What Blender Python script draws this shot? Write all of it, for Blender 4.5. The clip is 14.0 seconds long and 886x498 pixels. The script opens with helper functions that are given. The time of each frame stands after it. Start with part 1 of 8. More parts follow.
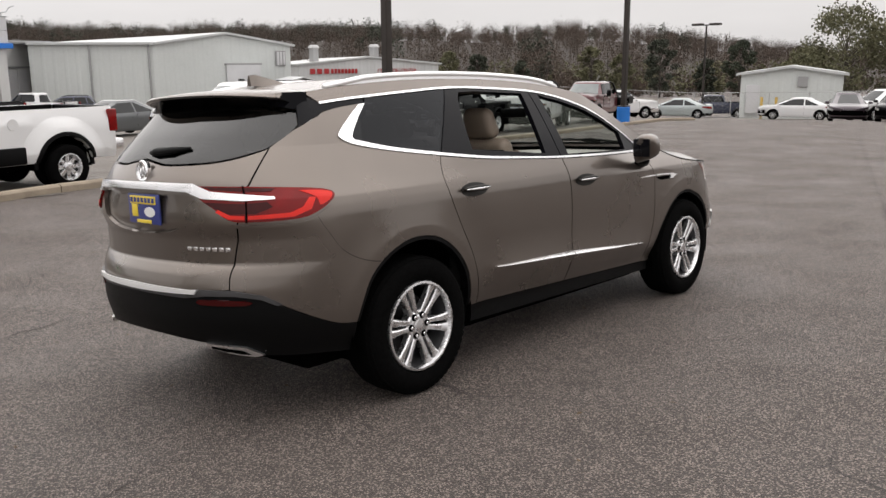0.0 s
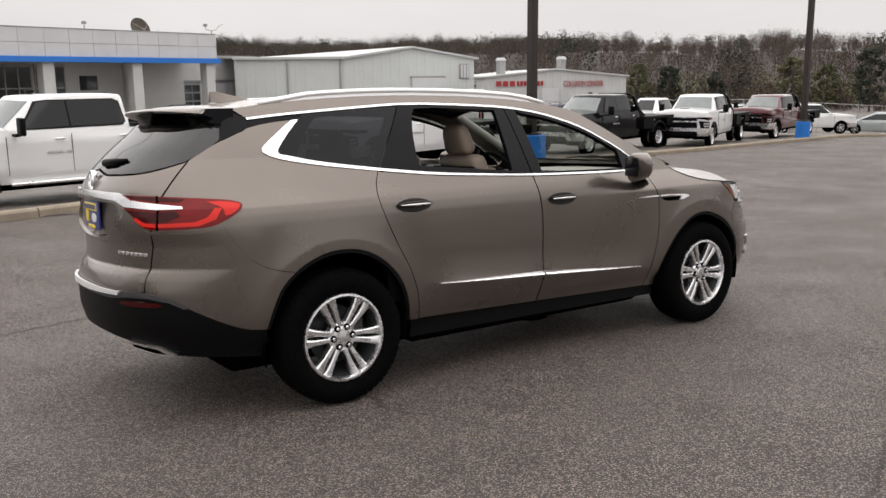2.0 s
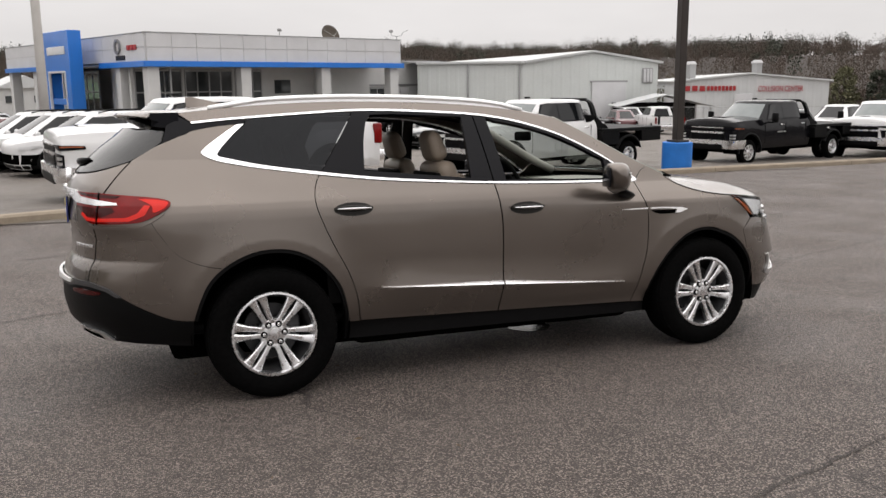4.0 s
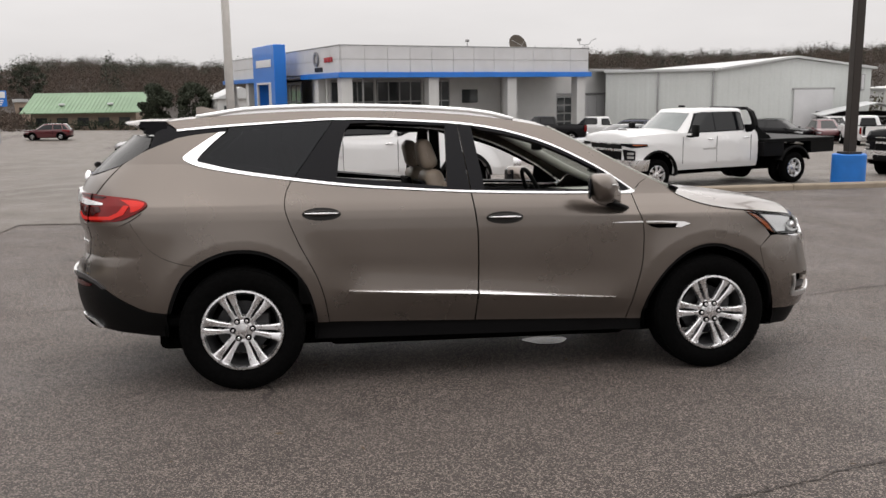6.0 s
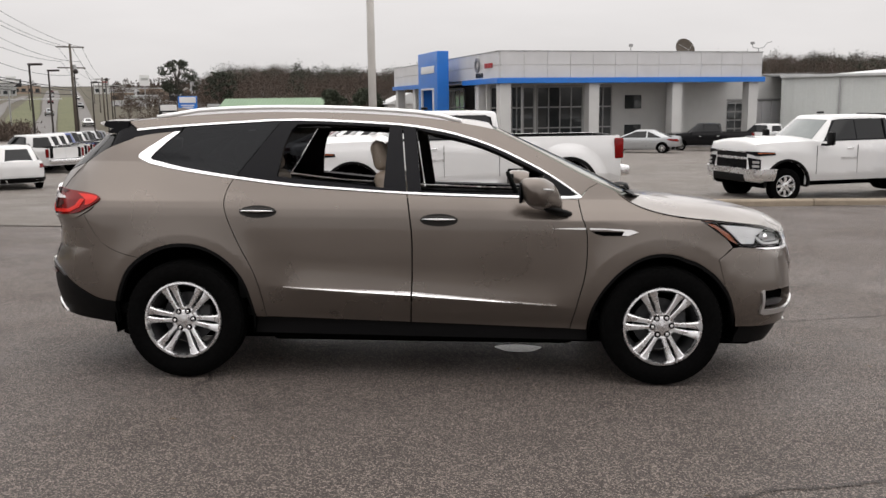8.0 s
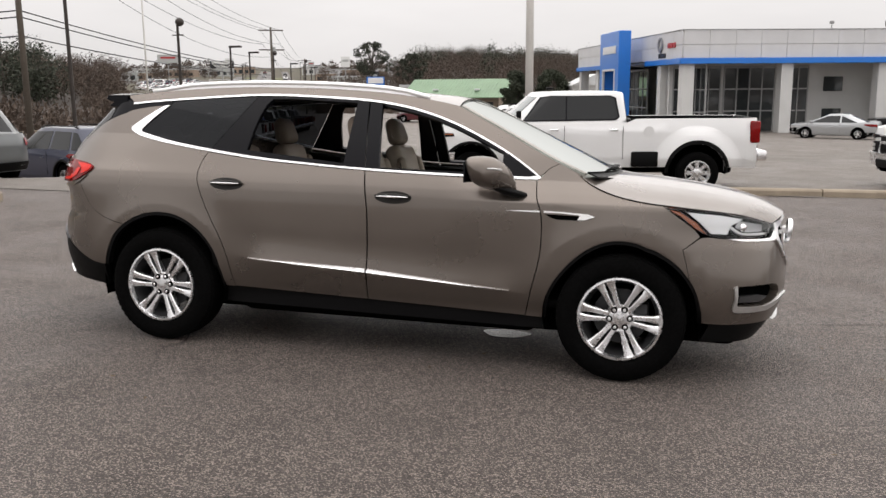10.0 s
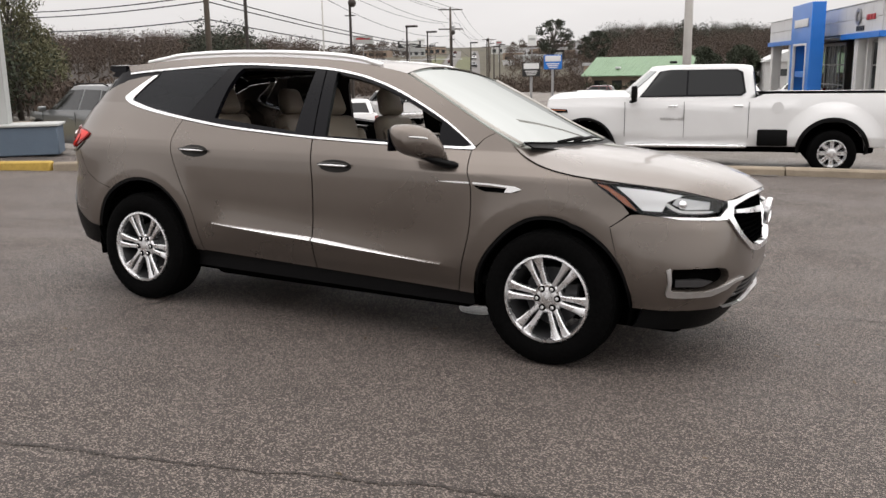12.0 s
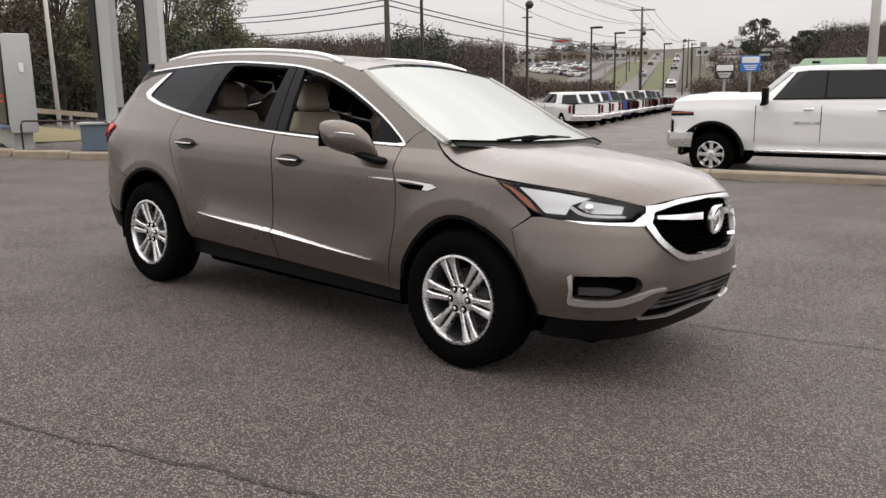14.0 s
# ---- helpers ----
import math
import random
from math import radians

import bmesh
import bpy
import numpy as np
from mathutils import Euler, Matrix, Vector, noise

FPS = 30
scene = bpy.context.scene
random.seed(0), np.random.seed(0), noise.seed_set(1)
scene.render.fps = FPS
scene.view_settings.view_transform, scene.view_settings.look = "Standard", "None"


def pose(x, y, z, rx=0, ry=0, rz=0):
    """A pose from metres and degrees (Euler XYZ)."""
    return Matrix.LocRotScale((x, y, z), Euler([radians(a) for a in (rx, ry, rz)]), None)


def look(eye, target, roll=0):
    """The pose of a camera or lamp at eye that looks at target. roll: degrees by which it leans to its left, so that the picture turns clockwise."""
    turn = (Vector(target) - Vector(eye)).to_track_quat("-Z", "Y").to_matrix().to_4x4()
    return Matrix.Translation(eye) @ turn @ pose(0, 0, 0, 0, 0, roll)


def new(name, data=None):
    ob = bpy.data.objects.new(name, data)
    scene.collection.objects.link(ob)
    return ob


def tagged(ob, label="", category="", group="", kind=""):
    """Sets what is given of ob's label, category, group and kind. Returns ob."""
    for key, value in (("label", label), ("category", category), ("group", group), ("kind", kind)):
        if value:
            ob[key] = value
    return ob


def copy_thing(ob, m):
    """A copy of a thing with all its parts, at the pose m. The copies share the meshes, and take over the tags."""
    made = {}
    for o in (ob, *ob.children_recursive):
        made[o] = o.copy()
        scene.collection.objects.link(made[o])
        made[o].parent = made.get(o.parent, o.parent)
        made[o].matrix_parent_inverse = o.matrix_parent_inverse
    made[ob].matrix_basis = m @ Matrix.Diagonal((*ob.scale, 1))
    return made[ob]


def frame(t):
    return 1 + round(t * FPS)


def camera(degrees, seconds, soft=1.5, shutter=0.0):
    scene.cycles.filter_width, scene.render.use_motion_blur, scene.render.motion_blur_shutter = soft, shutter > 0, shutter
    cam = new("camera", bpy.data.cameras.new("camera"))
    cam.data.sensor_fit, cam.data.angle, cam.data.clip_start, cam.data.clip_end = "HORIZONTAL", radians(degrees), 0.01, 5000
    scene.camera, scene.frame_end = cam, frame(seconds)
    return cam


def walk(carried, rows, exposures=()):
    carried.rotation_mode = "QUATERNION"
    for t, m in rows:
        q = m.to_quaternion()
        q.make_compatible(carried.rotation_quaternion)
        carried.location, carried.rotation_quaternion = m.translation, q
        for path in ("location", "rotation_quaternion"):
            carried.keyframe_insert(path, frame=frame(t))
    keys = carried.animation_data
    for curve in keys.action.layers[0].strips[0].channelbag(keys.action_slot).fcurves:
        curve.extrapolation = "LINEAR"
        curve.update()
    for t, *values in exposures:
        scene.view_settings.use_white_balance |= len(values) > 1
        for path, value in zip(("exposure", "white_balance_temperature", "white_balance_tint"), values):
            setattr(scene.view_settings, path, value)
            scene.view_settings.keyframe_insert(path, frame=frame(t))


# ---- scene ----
cam = camera(54.1, 14.0)
ROWS = [
    (0.0, -3.285, -4.106, 1.847, -47.72, -12.1, 0.35),
    (0.5, -2.995, -4.35, 1.865, -44.19, -12.0, 0.35),
    (1.0, -2.76, -4.639, 1.882, -42.06, -11.77, 0.4),
    (1.5, -2.423, -4.806, 1.856, -38.52, -11.46, 0.43),
    (2.0, -2.203, -5.084, 1.863, -34.97, -11.23, 0.55),
    (2.5, -1.847, -5.204, 1.859, -30.45, -11.17, 0.75),
    (4.8, -0.393, -6.01, 1.882, -17.61, -10.68, 0.6),
    (5.0, -0.239, -6.017, 1.889, -15.99, -10.63, 0.72),
    (5.5, 0.065, -6.199, 1.873, -12.61, -10.36, 0.63),
    (6.0, 0.417, -6.24, 1.851, -9.2, -10.13, 0.8),
    (6.5, 0.814, -6.285, 1.856, -5.88, -9.97, 0.9),
    (7.0, 1.168, -6.355, 1.853, -3.73, -9.79, 0.77),
    (7.5, 1.569, -6.285, 1.817, -0.11, -9.61, 0.88),
    (8.0, 1.932, -6.321, 1.805, 2.41, -9.6, 0.7),
    (8.2, 2.076, -6.319, 1.811, 3.74, -9.66, 0.64),
    (10.3, 3.592, -5.945, 1.74, 16.37, -10.8, 0.59),
    (10.5, 3.732, -5.9, 1.728, 17.2, -10.89, 0.69),
    (11.0, 4.055, -5.645, 1.675, 21.19, -11.28, 0.93),
    (11.5, 4.443, -5.545, 1.679, 24.27, -11.65, 0.92),
    (12.0, 4.739, -5.339, 1.66, 27.45, -11.84, 0.93),
    (12.5, 5.078, -5.122, 1.638, 30.83, -11.93, 1.05),
    (13.0, 5.396, -4.953, 1.637, 33.21, -11.84, 0.85),
    (13.5, 5.688, -4.689, 1.624, 37.32, -11.63, 1.12),
    (14.0, 6.002, -4.465, 1.603, 40.42, -11.49, 0.92),
]
walk(cam, [(t, pose(x, y, z, 90 + pitch, roll, yaw)) for t, x, y, z, yaw, pitch, roll in ROWS],
     [(0.0, -.02), (2.5, -.02), (5.0, -.06), (8.0, -.09), (10.5, .10), (12.5, .06), (14.0, .0)])

# ---- overcast sky: horizon dimmer than the zenith, a weak wide sun behind the cloud ----
SUN_AZ, SUN_EL = radians(28), radians(64)
world = bpy.data.worlds.new("overcast")
scene.world = world
world.use_nodes = True
wt = world.node_tree
wt.nodes.clear()


def wnode(kind, **sets):
    n = wt.nodes.new(kind)
    for k, v in sets.items():
        n.inputs[k].default_value = v
    return n


sky = wt.nodes.new("ShaderNodeTexSky")
sky.sky_type, sky.sun_disc, sky.sun_elevation, sky.sun_rotation = "NISHITA", False, SUN_EL, SUN_AZ
grey = wnode("ShaderNodeHueSaturation", Saturation=0.12, Value=0.09)
wt.links.new(sky.outputs[0], grey.inputs["Color"])
coord = wt.nodes.new("ShaderNodeTexCoord")
split = wt.nodes.new("ShaderNodeSeparateXYZ")
wt.links.new(coord.outputs["Generated"], split.inputs[0])
ramp = wt.nodes.new("ShaderNodeMapRange")
ramp.inputs["From Min"].default_value, ramp.inputs["From Max"].default_value = 0.0, 1.0
ramp.inputs["To Min"].default_value, ramp.inputs["To Max"].default_value = 0.77, 2.0
wt.links.new(split.outputs[2], ramp.inputs["Value"])
cloud = wnode("ShaderNodeTexNoise", Scale=2.2, Detail=5.0, Roughness=0.55)
squash = wt.nodes.new("ShaderNodeMapping")
squash.inputs["Scale"].default_value = (1, 1, 4.5)
wt.links.new(coord.outputs["Generated"], squash.inputs[0])
wt.links.new(squash.outputs[0], cloud.inputs["Vector"])
veil = wt.nodes.new("ShaderNodeMapRange")
veil.inputs["From Min"].default_value, veil.inputs["From Max"].default_value = 0.3, 0.7
veil.inputs["To Min"].default_value, veil.inputs["To Max"].default_value = 0.93, 1.07
wt.links.new(cloud.outputs[0], veil.inputs["Value"])
mul = wt.nodes.new("ShaderNodeMath")
mul.operation = "MULTIPLY"
wt.links.new(ramp.outputs[0], mul.inputs[0])
wt.links.new(veil.outputs[0], mul.inputs[1])
tint = wt.nodes.new("ShaderNodeVectorMath")
tint.operation = "SCALE"
tint.inputs[0].default_value = (1.0, 0.962, 0.953)
wt.links.new(mul.outputs[0], tint.inputs["Scale"])
mixs = wt.nodes.new("ShaderNodeMix")
mixs.data_type = "RGBA"
mixs.inputs[0].default_value = 0.12
wt.links.new(tint.outputs[0], mixs.inputs[6])
wt.links.new(grey.outputs[0], mixs.inputs[7])
back = wnode("ShaderNodeBackground", Strength=1.0)
wt.links.new(mixs.outputs[2], back.inputs["Color"])
wout = wt.nodes.new("ShaderNodeOutputWorld")
wt.links.new(back.outputs[0], wout.inputs[0])

sun = new("sun", bpy.data.lights.new("sun", "SUN"))
sun.data.energy, sun.data.angle, sun.data.color = 1.25, radians(130), (1.0, 0.96, 0.92)
sun.matrix_world = look((math.cos(SUN_EL) * math.sin(SUN_AZ), math.cos(SUN_EL) * math.cos(SUN_AZ), math.sin(SUN_EL)), (0, 0, 0))
# ---- materials ----
def material(name, colour, rough=0.5, metal=0.0, coat=0.0, grain=0.0, grain_scale=40.0, stain=0.0, stain_scale=1.5,
             bump=0.0, bump_scale=80.0, spec=0.5, per_piece=0.0, per_island=0.0, alt=None, wear=0.0):
    """A Principled material with grain and stains at two scales, bump, and change from piece to piece."""
    m = bpy.data.materials.new(name)
    m.use_nodes = True
    nt = m.node_tree
    b = nt.nodes["Principled BSDF"]
    b.inputs["Roughness"].default_value = rough
    b.inputs["Metallic"].default_value = metal
    b.inputs["Coat Weight"].default_value = coat
    b.inputs["Coat Roughness"].default_value = 0.04
    b.inputs["Specular IOR Level"].default_value = spec
    co = nt.nodes.new("ShaderNodeTexCoord")
    col = nt.nodes.new("ShaderNodeRGB")
    col.outputs[0].default_value = (*colour, 1)
    out = col.outputs[0]

    def blend(fac_out, a, to, amount):
        mx = nt.nodes.new("ShaderNodeMix")
        mx.data_type = "RGBA"
        sc = nt.nodes.new("ShaderNodeMath")
        sc.operation = "MULTIPLY"
        sc.inputs[1].default_value = amount
        nt.links.new(fac_out, sc.inputs[0])
        nt.links.new(sc.outputs[0], mx.inputs[0])
        nt.links.new(a, mx.inputs[6])
        if isinstance(to, tuple):
            mx.inputs[7].default_value = (*to, 1)
        else:
            nt.links.new(to, mx.inputs[7])
        return mx.outputs[2]

    def noisy(scale, detail=4.0, lo=0.35, hi=0.65):
        n = nt.nodes.new("ShaderNodeTexNoise")
        n.inputs["Scale"].default_value, n.inputs["Detail"].default_value = scale, detail
        nt.links.new(co.outputs["Object"], n.inputs["Vector"])
        r = nt.nodes.new("ShaderNodeMapRange")
        r.inputs["From Min"].default_value, r.inputs["From Max"].default_value = lo, hi
        nt.links.new(n.outputs[0], r.inputs["Value"])
        return r.outputs[0]

    dark = tuple(c * 0.45 for c in colour)
    light = alt or tuple(min(1.0, c * 1.6 + 0.01) for c in colour)
    if per_piece or per_island:
        src = nt.nodes.new("ShaderNodeObjectInfo").outputs["Random"] if per_piece else nt.nodes.new("ShaderNodeNewGeometry").outputs["Random Per Island"]
        out = blend(src, out, light, per_piece or per_island)
    if stain:
        out = blend(noisy(stain_scale, 6.0), out, dark, stain)
    if grain:
        out = blend(noisy(grain_scale, 3.0), out, light, grain)
    nt.links.new(out, b.inputs["Base Color"])
    if wear:
        rr = nt.nodes.new("ShaderNodeMapRange")
        rr.inputs["To Min"].default_value, rr.inputs["To Max"].default_value = max(0.02, rough - wear), min(1, rough + wear)
        nt.links.new(noisy(stain_scale * 2.3, 5.0), rr.inputs["Value"])
        nt.links.new(rr.outputs[0], b.inputs["Roughness"])
    if bump:
        bn = nt.nodes.new("ShaderNodeBump")
        bn.inputs["Strength"].default_value, bn.inputs["Distance"].default_value = bump, 0.01
        n = nt.nodes.new("ShaderNodeTexNoise")
        n.inputs["Scale"].default_value, n.inputs["Detail"].default_value = bump_scale, 4.0
        nt.links.new(co.outputs["Object"], n.inputs["Vector"])
        nt.links.new(n.outputs[0], bn.inputs["Height"])
        nt.links.new(bn.outputs[0], b.inputs["Normal"])
    return m


def glass_material(name, tint, rough=0.0, mix=0.5, sheen=(1, 1, 1)):
    """Thin window glass: a tinted clear sheet under a glossy one."""
    m = bpy.data.materials.new(name)
    m.use_nodes = True
    nt = m.node_tree
    nt.nodes.remove(nt.nodes["Principled BSDF"])
    tr = nt.nodes.new("ShaderNodeBsdfTransparent")
    tr.inputs[0].default_value = (*tint, 1)
    gl = nt.nodes.new("ShaderNodeBsdfGlossy")
    gl.inputs["Roughness"].default_value = rough
    fr = nt.nodes.new("ShaderNodeFresnel")
    gl.inputs[0].default_value = (*sheen, 1)
    fr.inputs["IOR"].default_value = 1.5 + mix
    mx = nt.nodes.new("ShaderNodeMixShader")
    nt.links.new(fr.outputs[0], mx.inputs[0])
    nt.links.new(tr.outputs[0], mx.inputs[1])
    nt.links.new(gl.outputs[0], mx.inputs[2])
    nt.links.new(mx.outputs[0], nt.nodes["Material Output"].inputs[0])
    return m


def asphalt_material(name, base, stone, patch):
    """Worn asphalt: pale chips of aggregate in a dark binder, patches, stains and fine cracks."""
    m = bpy.data.materials.new(name)
    m.use_nodes = True
    nt = m.node_tree
    b = nt.nodes["Principled BSDF"]
    co = nt.nodes.new("ShaderNodeTexCoord")
    link = nt.links.new

    def rng(src, a, c, lo=0.0, hi=1.0):
        r = nt.nodes.new("ShaderNodeMapRange")
        r.inputs["From Min"].default_value, r.inputs["From Max"].default_value = a, c
        r.inputs["To Min"].default_value, r.inputs["To Max"].default_value = lo, hi
        link(src, r.inputs["Value"])
        return r.outputs[0]

    def noise_tex(scale, detail=3.0, rough=0.5):
        n = nt.nodes.new("ShaderNodeTexNoise")
        n.inputs["Scale"].default_value, n.inputs["Detail"].default_value, n.inputs["Roughness"].default_value = scale, detail, rough
        link(co.outputs["Object"], n.inputs["Vector"])
        return n.outputs[0]

    def vor(scale, feature="F1"):
        v = nt.nodes.new("ShaderNodeTexVoronoi")
        v.feature = feature
        v.inputs["Scale"].default_value = scale
        link(co.outputs["Object"], v.inputs["Vector"])
        return v

    def mix(fac, a, c):
        mx = nt.nodes.new("ShaderNodeMix")
        mx.data_type = "RGBA"
        link(fac, mx.inputs[0])
        for k, s in ((6, a), (7, c)):
            if isinstance(s, tuple):
                mx.inputs[k].default_value = (*s, 1)
            else:
                link(s, mx.inputs[k])
        return mx.outputs[2]

    def times(a, c):
        t = nt.nodes.new("ShaderNodeMath")
        t.operation = "MULTIPLY"
        for k, s in ((0, a), (1, c)):
            if isinstance(s, float):
                t.inputs[k].default_value = s
            else:
                link(s, t.inputs[k])
        return t.outputs[0]

    chips = vor(118.0)
    sep = nt.nodes.new("ShaderNodeSeparateColor")
    link(chips.outputs["Color"], sep.inputs[0])
    pick = rng(sep.outputs[0], 0.46, 0.72)
    core = rng(chips.outputs["Distance"], 0.66, 0.36)
    fine = rng(noise_tex(330.0, 3.0), 0.42, 0.66)
    c = mix(rng(noise_tex(0.35, 6.0, 0.6), 0.35, 0.68), base, patch)
    c = mix(times(times(pick, core), 0.9), c, stone)
    c = mix(times(fine, 0.28), c, stone)
    c = mix(times(rng(noise_tex(1.7, 6.0, 0.65), 0.55, 0.8), 0.45), c, tuple(v * 0.5 for v in base))
    warp = nt.nodes.new("ShaderNodeVectorMath")
    warp.operation = "MULTIPLY_ADD"
    wn = nt.nodes.new("ShaderNodeTexNoise")
    wn.inputs["Scale"].default_value = 0.8
    link(co.outputs["Object"], wn.inputs["Vector"])
    link(wn.outputs["Color"], warp.inputs[0])
    warp.inputs[1].default_value = (2.0, 2.0, 0.0)
    link(co.outputs["Object"], warp.inputs[2])
    crack = nt.nodes.new("ShaderNodeTexVoronoi")
    crack.feature = "DISTANCE_TO_EDGE"
    crack.inputs["Scale"].default_value = 0.16
    link(warp.outputs[0], crack.inputs["Vector"])
    line = times(rng(crack.outputs["Distance"], 0.0022, 0.0008), rng(noise_tex(0.6, 2.0), 0.52, 0.66))
    c = mix(times(line, 0.7), c, tuple(v * 0.25 for v in base))
    link(c, b.inputs["Base Color"])
    link(rng(noise_tex(0.9, 5.0), 0.3, 0.7, 0.48, 0.72), b.inputs["Roughness"])
    b.inputs["Specular IOR Level"].default_value = 0.40
    bp = nt.nodes.new("ShaderNodeBump")
    bp.inputs["Strength"].default_value, bp.inputs["Distance"].default_value = 1.0, 0.010
    link(chips.outputs["Distance"], bp.inputs["Height"])
    link(bp.outputs[0], b.inputs["Normal"])
    return m


PAINT = material("bronze_grey_paint", (0.166, 0.142, 0.124), 0.31, 0.82, 0.7, grain=0.10, grain_scale=900, stain=0.10, stain_scale=1.2, wear=0.05)
BLACK_TRIM = material("black_plastic_trim", (0.0016, 0.0016, 0.0018), 0.5, spec=0.12, grain=0.12, grain_scale=300, bump=0.10, bump_scale=500)
GLOSS_BLACK = material("gloss_black_pillar", (0.0045, 0.0045, 0.0062), 0.20, spec=0.13, grain=0.05)
CHROME = material("chrome", (0.90, 0.90, 0.91), 0.26, 1.0, grain=0.06, wear=0.05)
SATIN = material("satin_silver", (0.62, 0.62, 0.62), 0.32, 0.9, grain=0.1)
BRIGHT_STRIP = material("bright_metal_strip", (0.94, 0.94, 0.94), 0.5, 0.85, grain=0.05)
ALLOY = material("machined_alloy", (0.80, 0.80, 0.81), 0.28, 0.95, grain=0.08, stain=0.12, stain_scale=9, wear=0.1)
# Near-black colour holds the shade of the body-coloured cups and handles.
CUP = material("shaded_handle_cup", (0.012, 0.0105, 0.009), 0.35, 0.0, spec=0.25, grain=0.05)
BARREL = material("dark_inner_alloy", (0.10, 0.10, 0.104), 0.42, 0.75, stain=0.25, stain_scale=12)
DISC = material("dull_brake_steel", (0.055, 0.055, 0.057), 0.5, 0.8, grain=0.1, stain=0.3, stain_scale=14)
ALLOY_DARK = material("painted_alloy_pocket", (0.30, 0.30, 0.31), 0.4, 0.7, stain=0.2, stain_scale=12)
RUBBER = material("tyre_rubber", (0.0022, 0.0022, 0.0022), 0.9, spec=0.03, grain=0.15, grain_scale=60, bump=0.25, bump_scale=120)
DARK = material("underbody_black", (0.0015, 0.0015, 0.0015), 0.98, spec=0.0, grain=0.1)
TINT = glass_material("privacy_glass", (0.030, 0.032, 0.035), 0.01, -0.12, (0.7, 0.72, 0.76))
REAR_GLASS = glass_material("rear_privacy_glass", (0.03, 0.032, 0.035), 0.02, 0.22, (0.85, 0.85, 0.85))
CLEAR = glass_material("windscreen_glass", (0.60, 0.645, 0.62), 0.0, -0.08, (0.50, 0.52, 0.51))
LENS = glass_material("lamp_lens", (0.90, 0.91, 0.92), 0.0, -0.1)
RED_LENS = material("red_lamp_lens", (0.21, 0.003, 0.003), 0.08, spec=0.30, stain=0.6, stain_scale=5)
BRIGHT_RED = material("bright_red_lens", (0.70, 0.022, 0.014), 0.2, spec=0.3, stain=0.2, stain_scale=12)
DARK_RED = material("smoked_red_lens", (0.045, 0.002, 0.002), 0.10, spec=0.25, stain=0.3, stain_scale=18)
AMBER = material("amber_marker", (0.40, 0.115, 0.045), 0.15, coat=0.8)
BEIGE = material("beige_leather", (0.29, 0.235, 0.185), 0.5, grain=0.12, grain_scale=120, stain=0.12, stain_scale=6, bump=0.15, bump_scale=220)
BEIGE_LIGHT = material("beige_trim", (0.36, 0.345, 0.315), 0.6, grain=0.1, grain_scale=80)
INTERIOR = material("dark_cabin_trim", (0.005, 0.005, 0.005), 0.75, spec=0.06, grain=0.1, grain_scale=90, bump=0.1, bump_scale=300)
PLATE_BLUE = material("plate_blue", (0.03, 0.045, 0.22), 0.35, coat=0.4)
PLATE_YELLOW = material("plate_yellow", (0.78, 0.60, 0.06), 0.4)
WHITE_MARK = material("white_marking", (0.75, 0.75, 0.74), 0.5)
ASPHALT = asphalt_material("worn_asphalt", (0.019, 0.0152, 0.0134), (0.37, 0.307, 0.270), (0.029, 0.0235, 0.0207))
APRON = asphalt_material("pale_worn_paving", (0.112, 0.098, 0.086), (0.27, 0.24, 0.212), (0.140, 0.120, 0.104))
CONCRETE = material("kerb_concrete", (0.29, 0.24, 0.18), 0.85, grain=0.3, grain_scale=60, stain=0.5, stain_scale=3, bump=0.3, bump_scale=90)
WHITE_PAINT = material("white_car_paint", (0.72, 0.72, 0.72), 0.3, 0.0, 0.8, stain=0.08, stain_scale=1.5, grain=0.04)
BLACK_PAINT = material("black_car_paint", (0.004, 0.004, 0.005), 0.14, spec=0.24, grain=0.05)
RED_PAINT = material("dark_red_car_paint", (0.085, 0.012, 0.016), 0.28, 0.2, 0.9, grain=0.05)
SILVER_PAINT = material("silver_car_paint", (0.42, 0.43, 0.44), 0.32, 0.6, 0.8, grain=0.06)
GREY_PAINT = material("grey_car_paint", (0.115, 0.122, 0.125), 0.32, 0.4, 0.8, grain=0.06)
BLUE_PAINT = material("blue_car_paint", (0.02, 0.05, 0.20), 0.3, 0.2, 0.8, grain=0.05)
NAVY_PAINT = material("navy_car_paint", (0.02, 0.025, 0.055), 0.3, 0.2, 0.8, grain=0.05)
PALE_BLUE_PAINT = material("pale_grey_blue_paint", (0.40, 0.44, 0.44), 0.35, 0.3, 0.6, grain=0.06, stain=0.15)
PLUM_PAINT = material("plum_grey_paint", (0.06, 0.045, 0.055), 0.3, 0.3, 0.9, grain=0.05)
CAR_GLASS = material("dark_car_glass", (0.004, 0.005, 0.006), 0.05, spec=0.4, coat=0.0, grain=0.05)
PANEL_WHITE = material("white_metal_panel", (0.60, 0.60, 0.61), 0.45, grain=0.06, grain_scale=12, stain=0.14, stain_scale=0.7, per_piece=0.05)
WALL_WHITE = material("white_rendered_wall", (0.58, 0.58, 0.57), 0.7, grain=0.08, stain=0.15, stain_scale=0.8)
SHED_WALL = material("pale_green_metal_siding", (0.60, 0.625, 0.61), 0.5, grain=0.06, grain_scale=6, stain=0.12, stain_scale=0.35, wear=0.1)
SHED_ROOF = material("white_metal_roof", (0.55, 0.56, 0.56), 0.45, grain=0.08, stain=0.2, stain_scale=0.5)
SIGN_BLUE = material("blue_sign_panel", (0.012, 0.17, 0.62), 0.35, coat=0.3, stain=0.12, stain_scale=0.8, grain=0.05)
GLAZING = material("showroom_glass", (0.035, 0.04, 0.042), 0.06, grain=0.3, grain_scale=0.9, stain=0.5, stain_scale=0.7, coat=0.4)
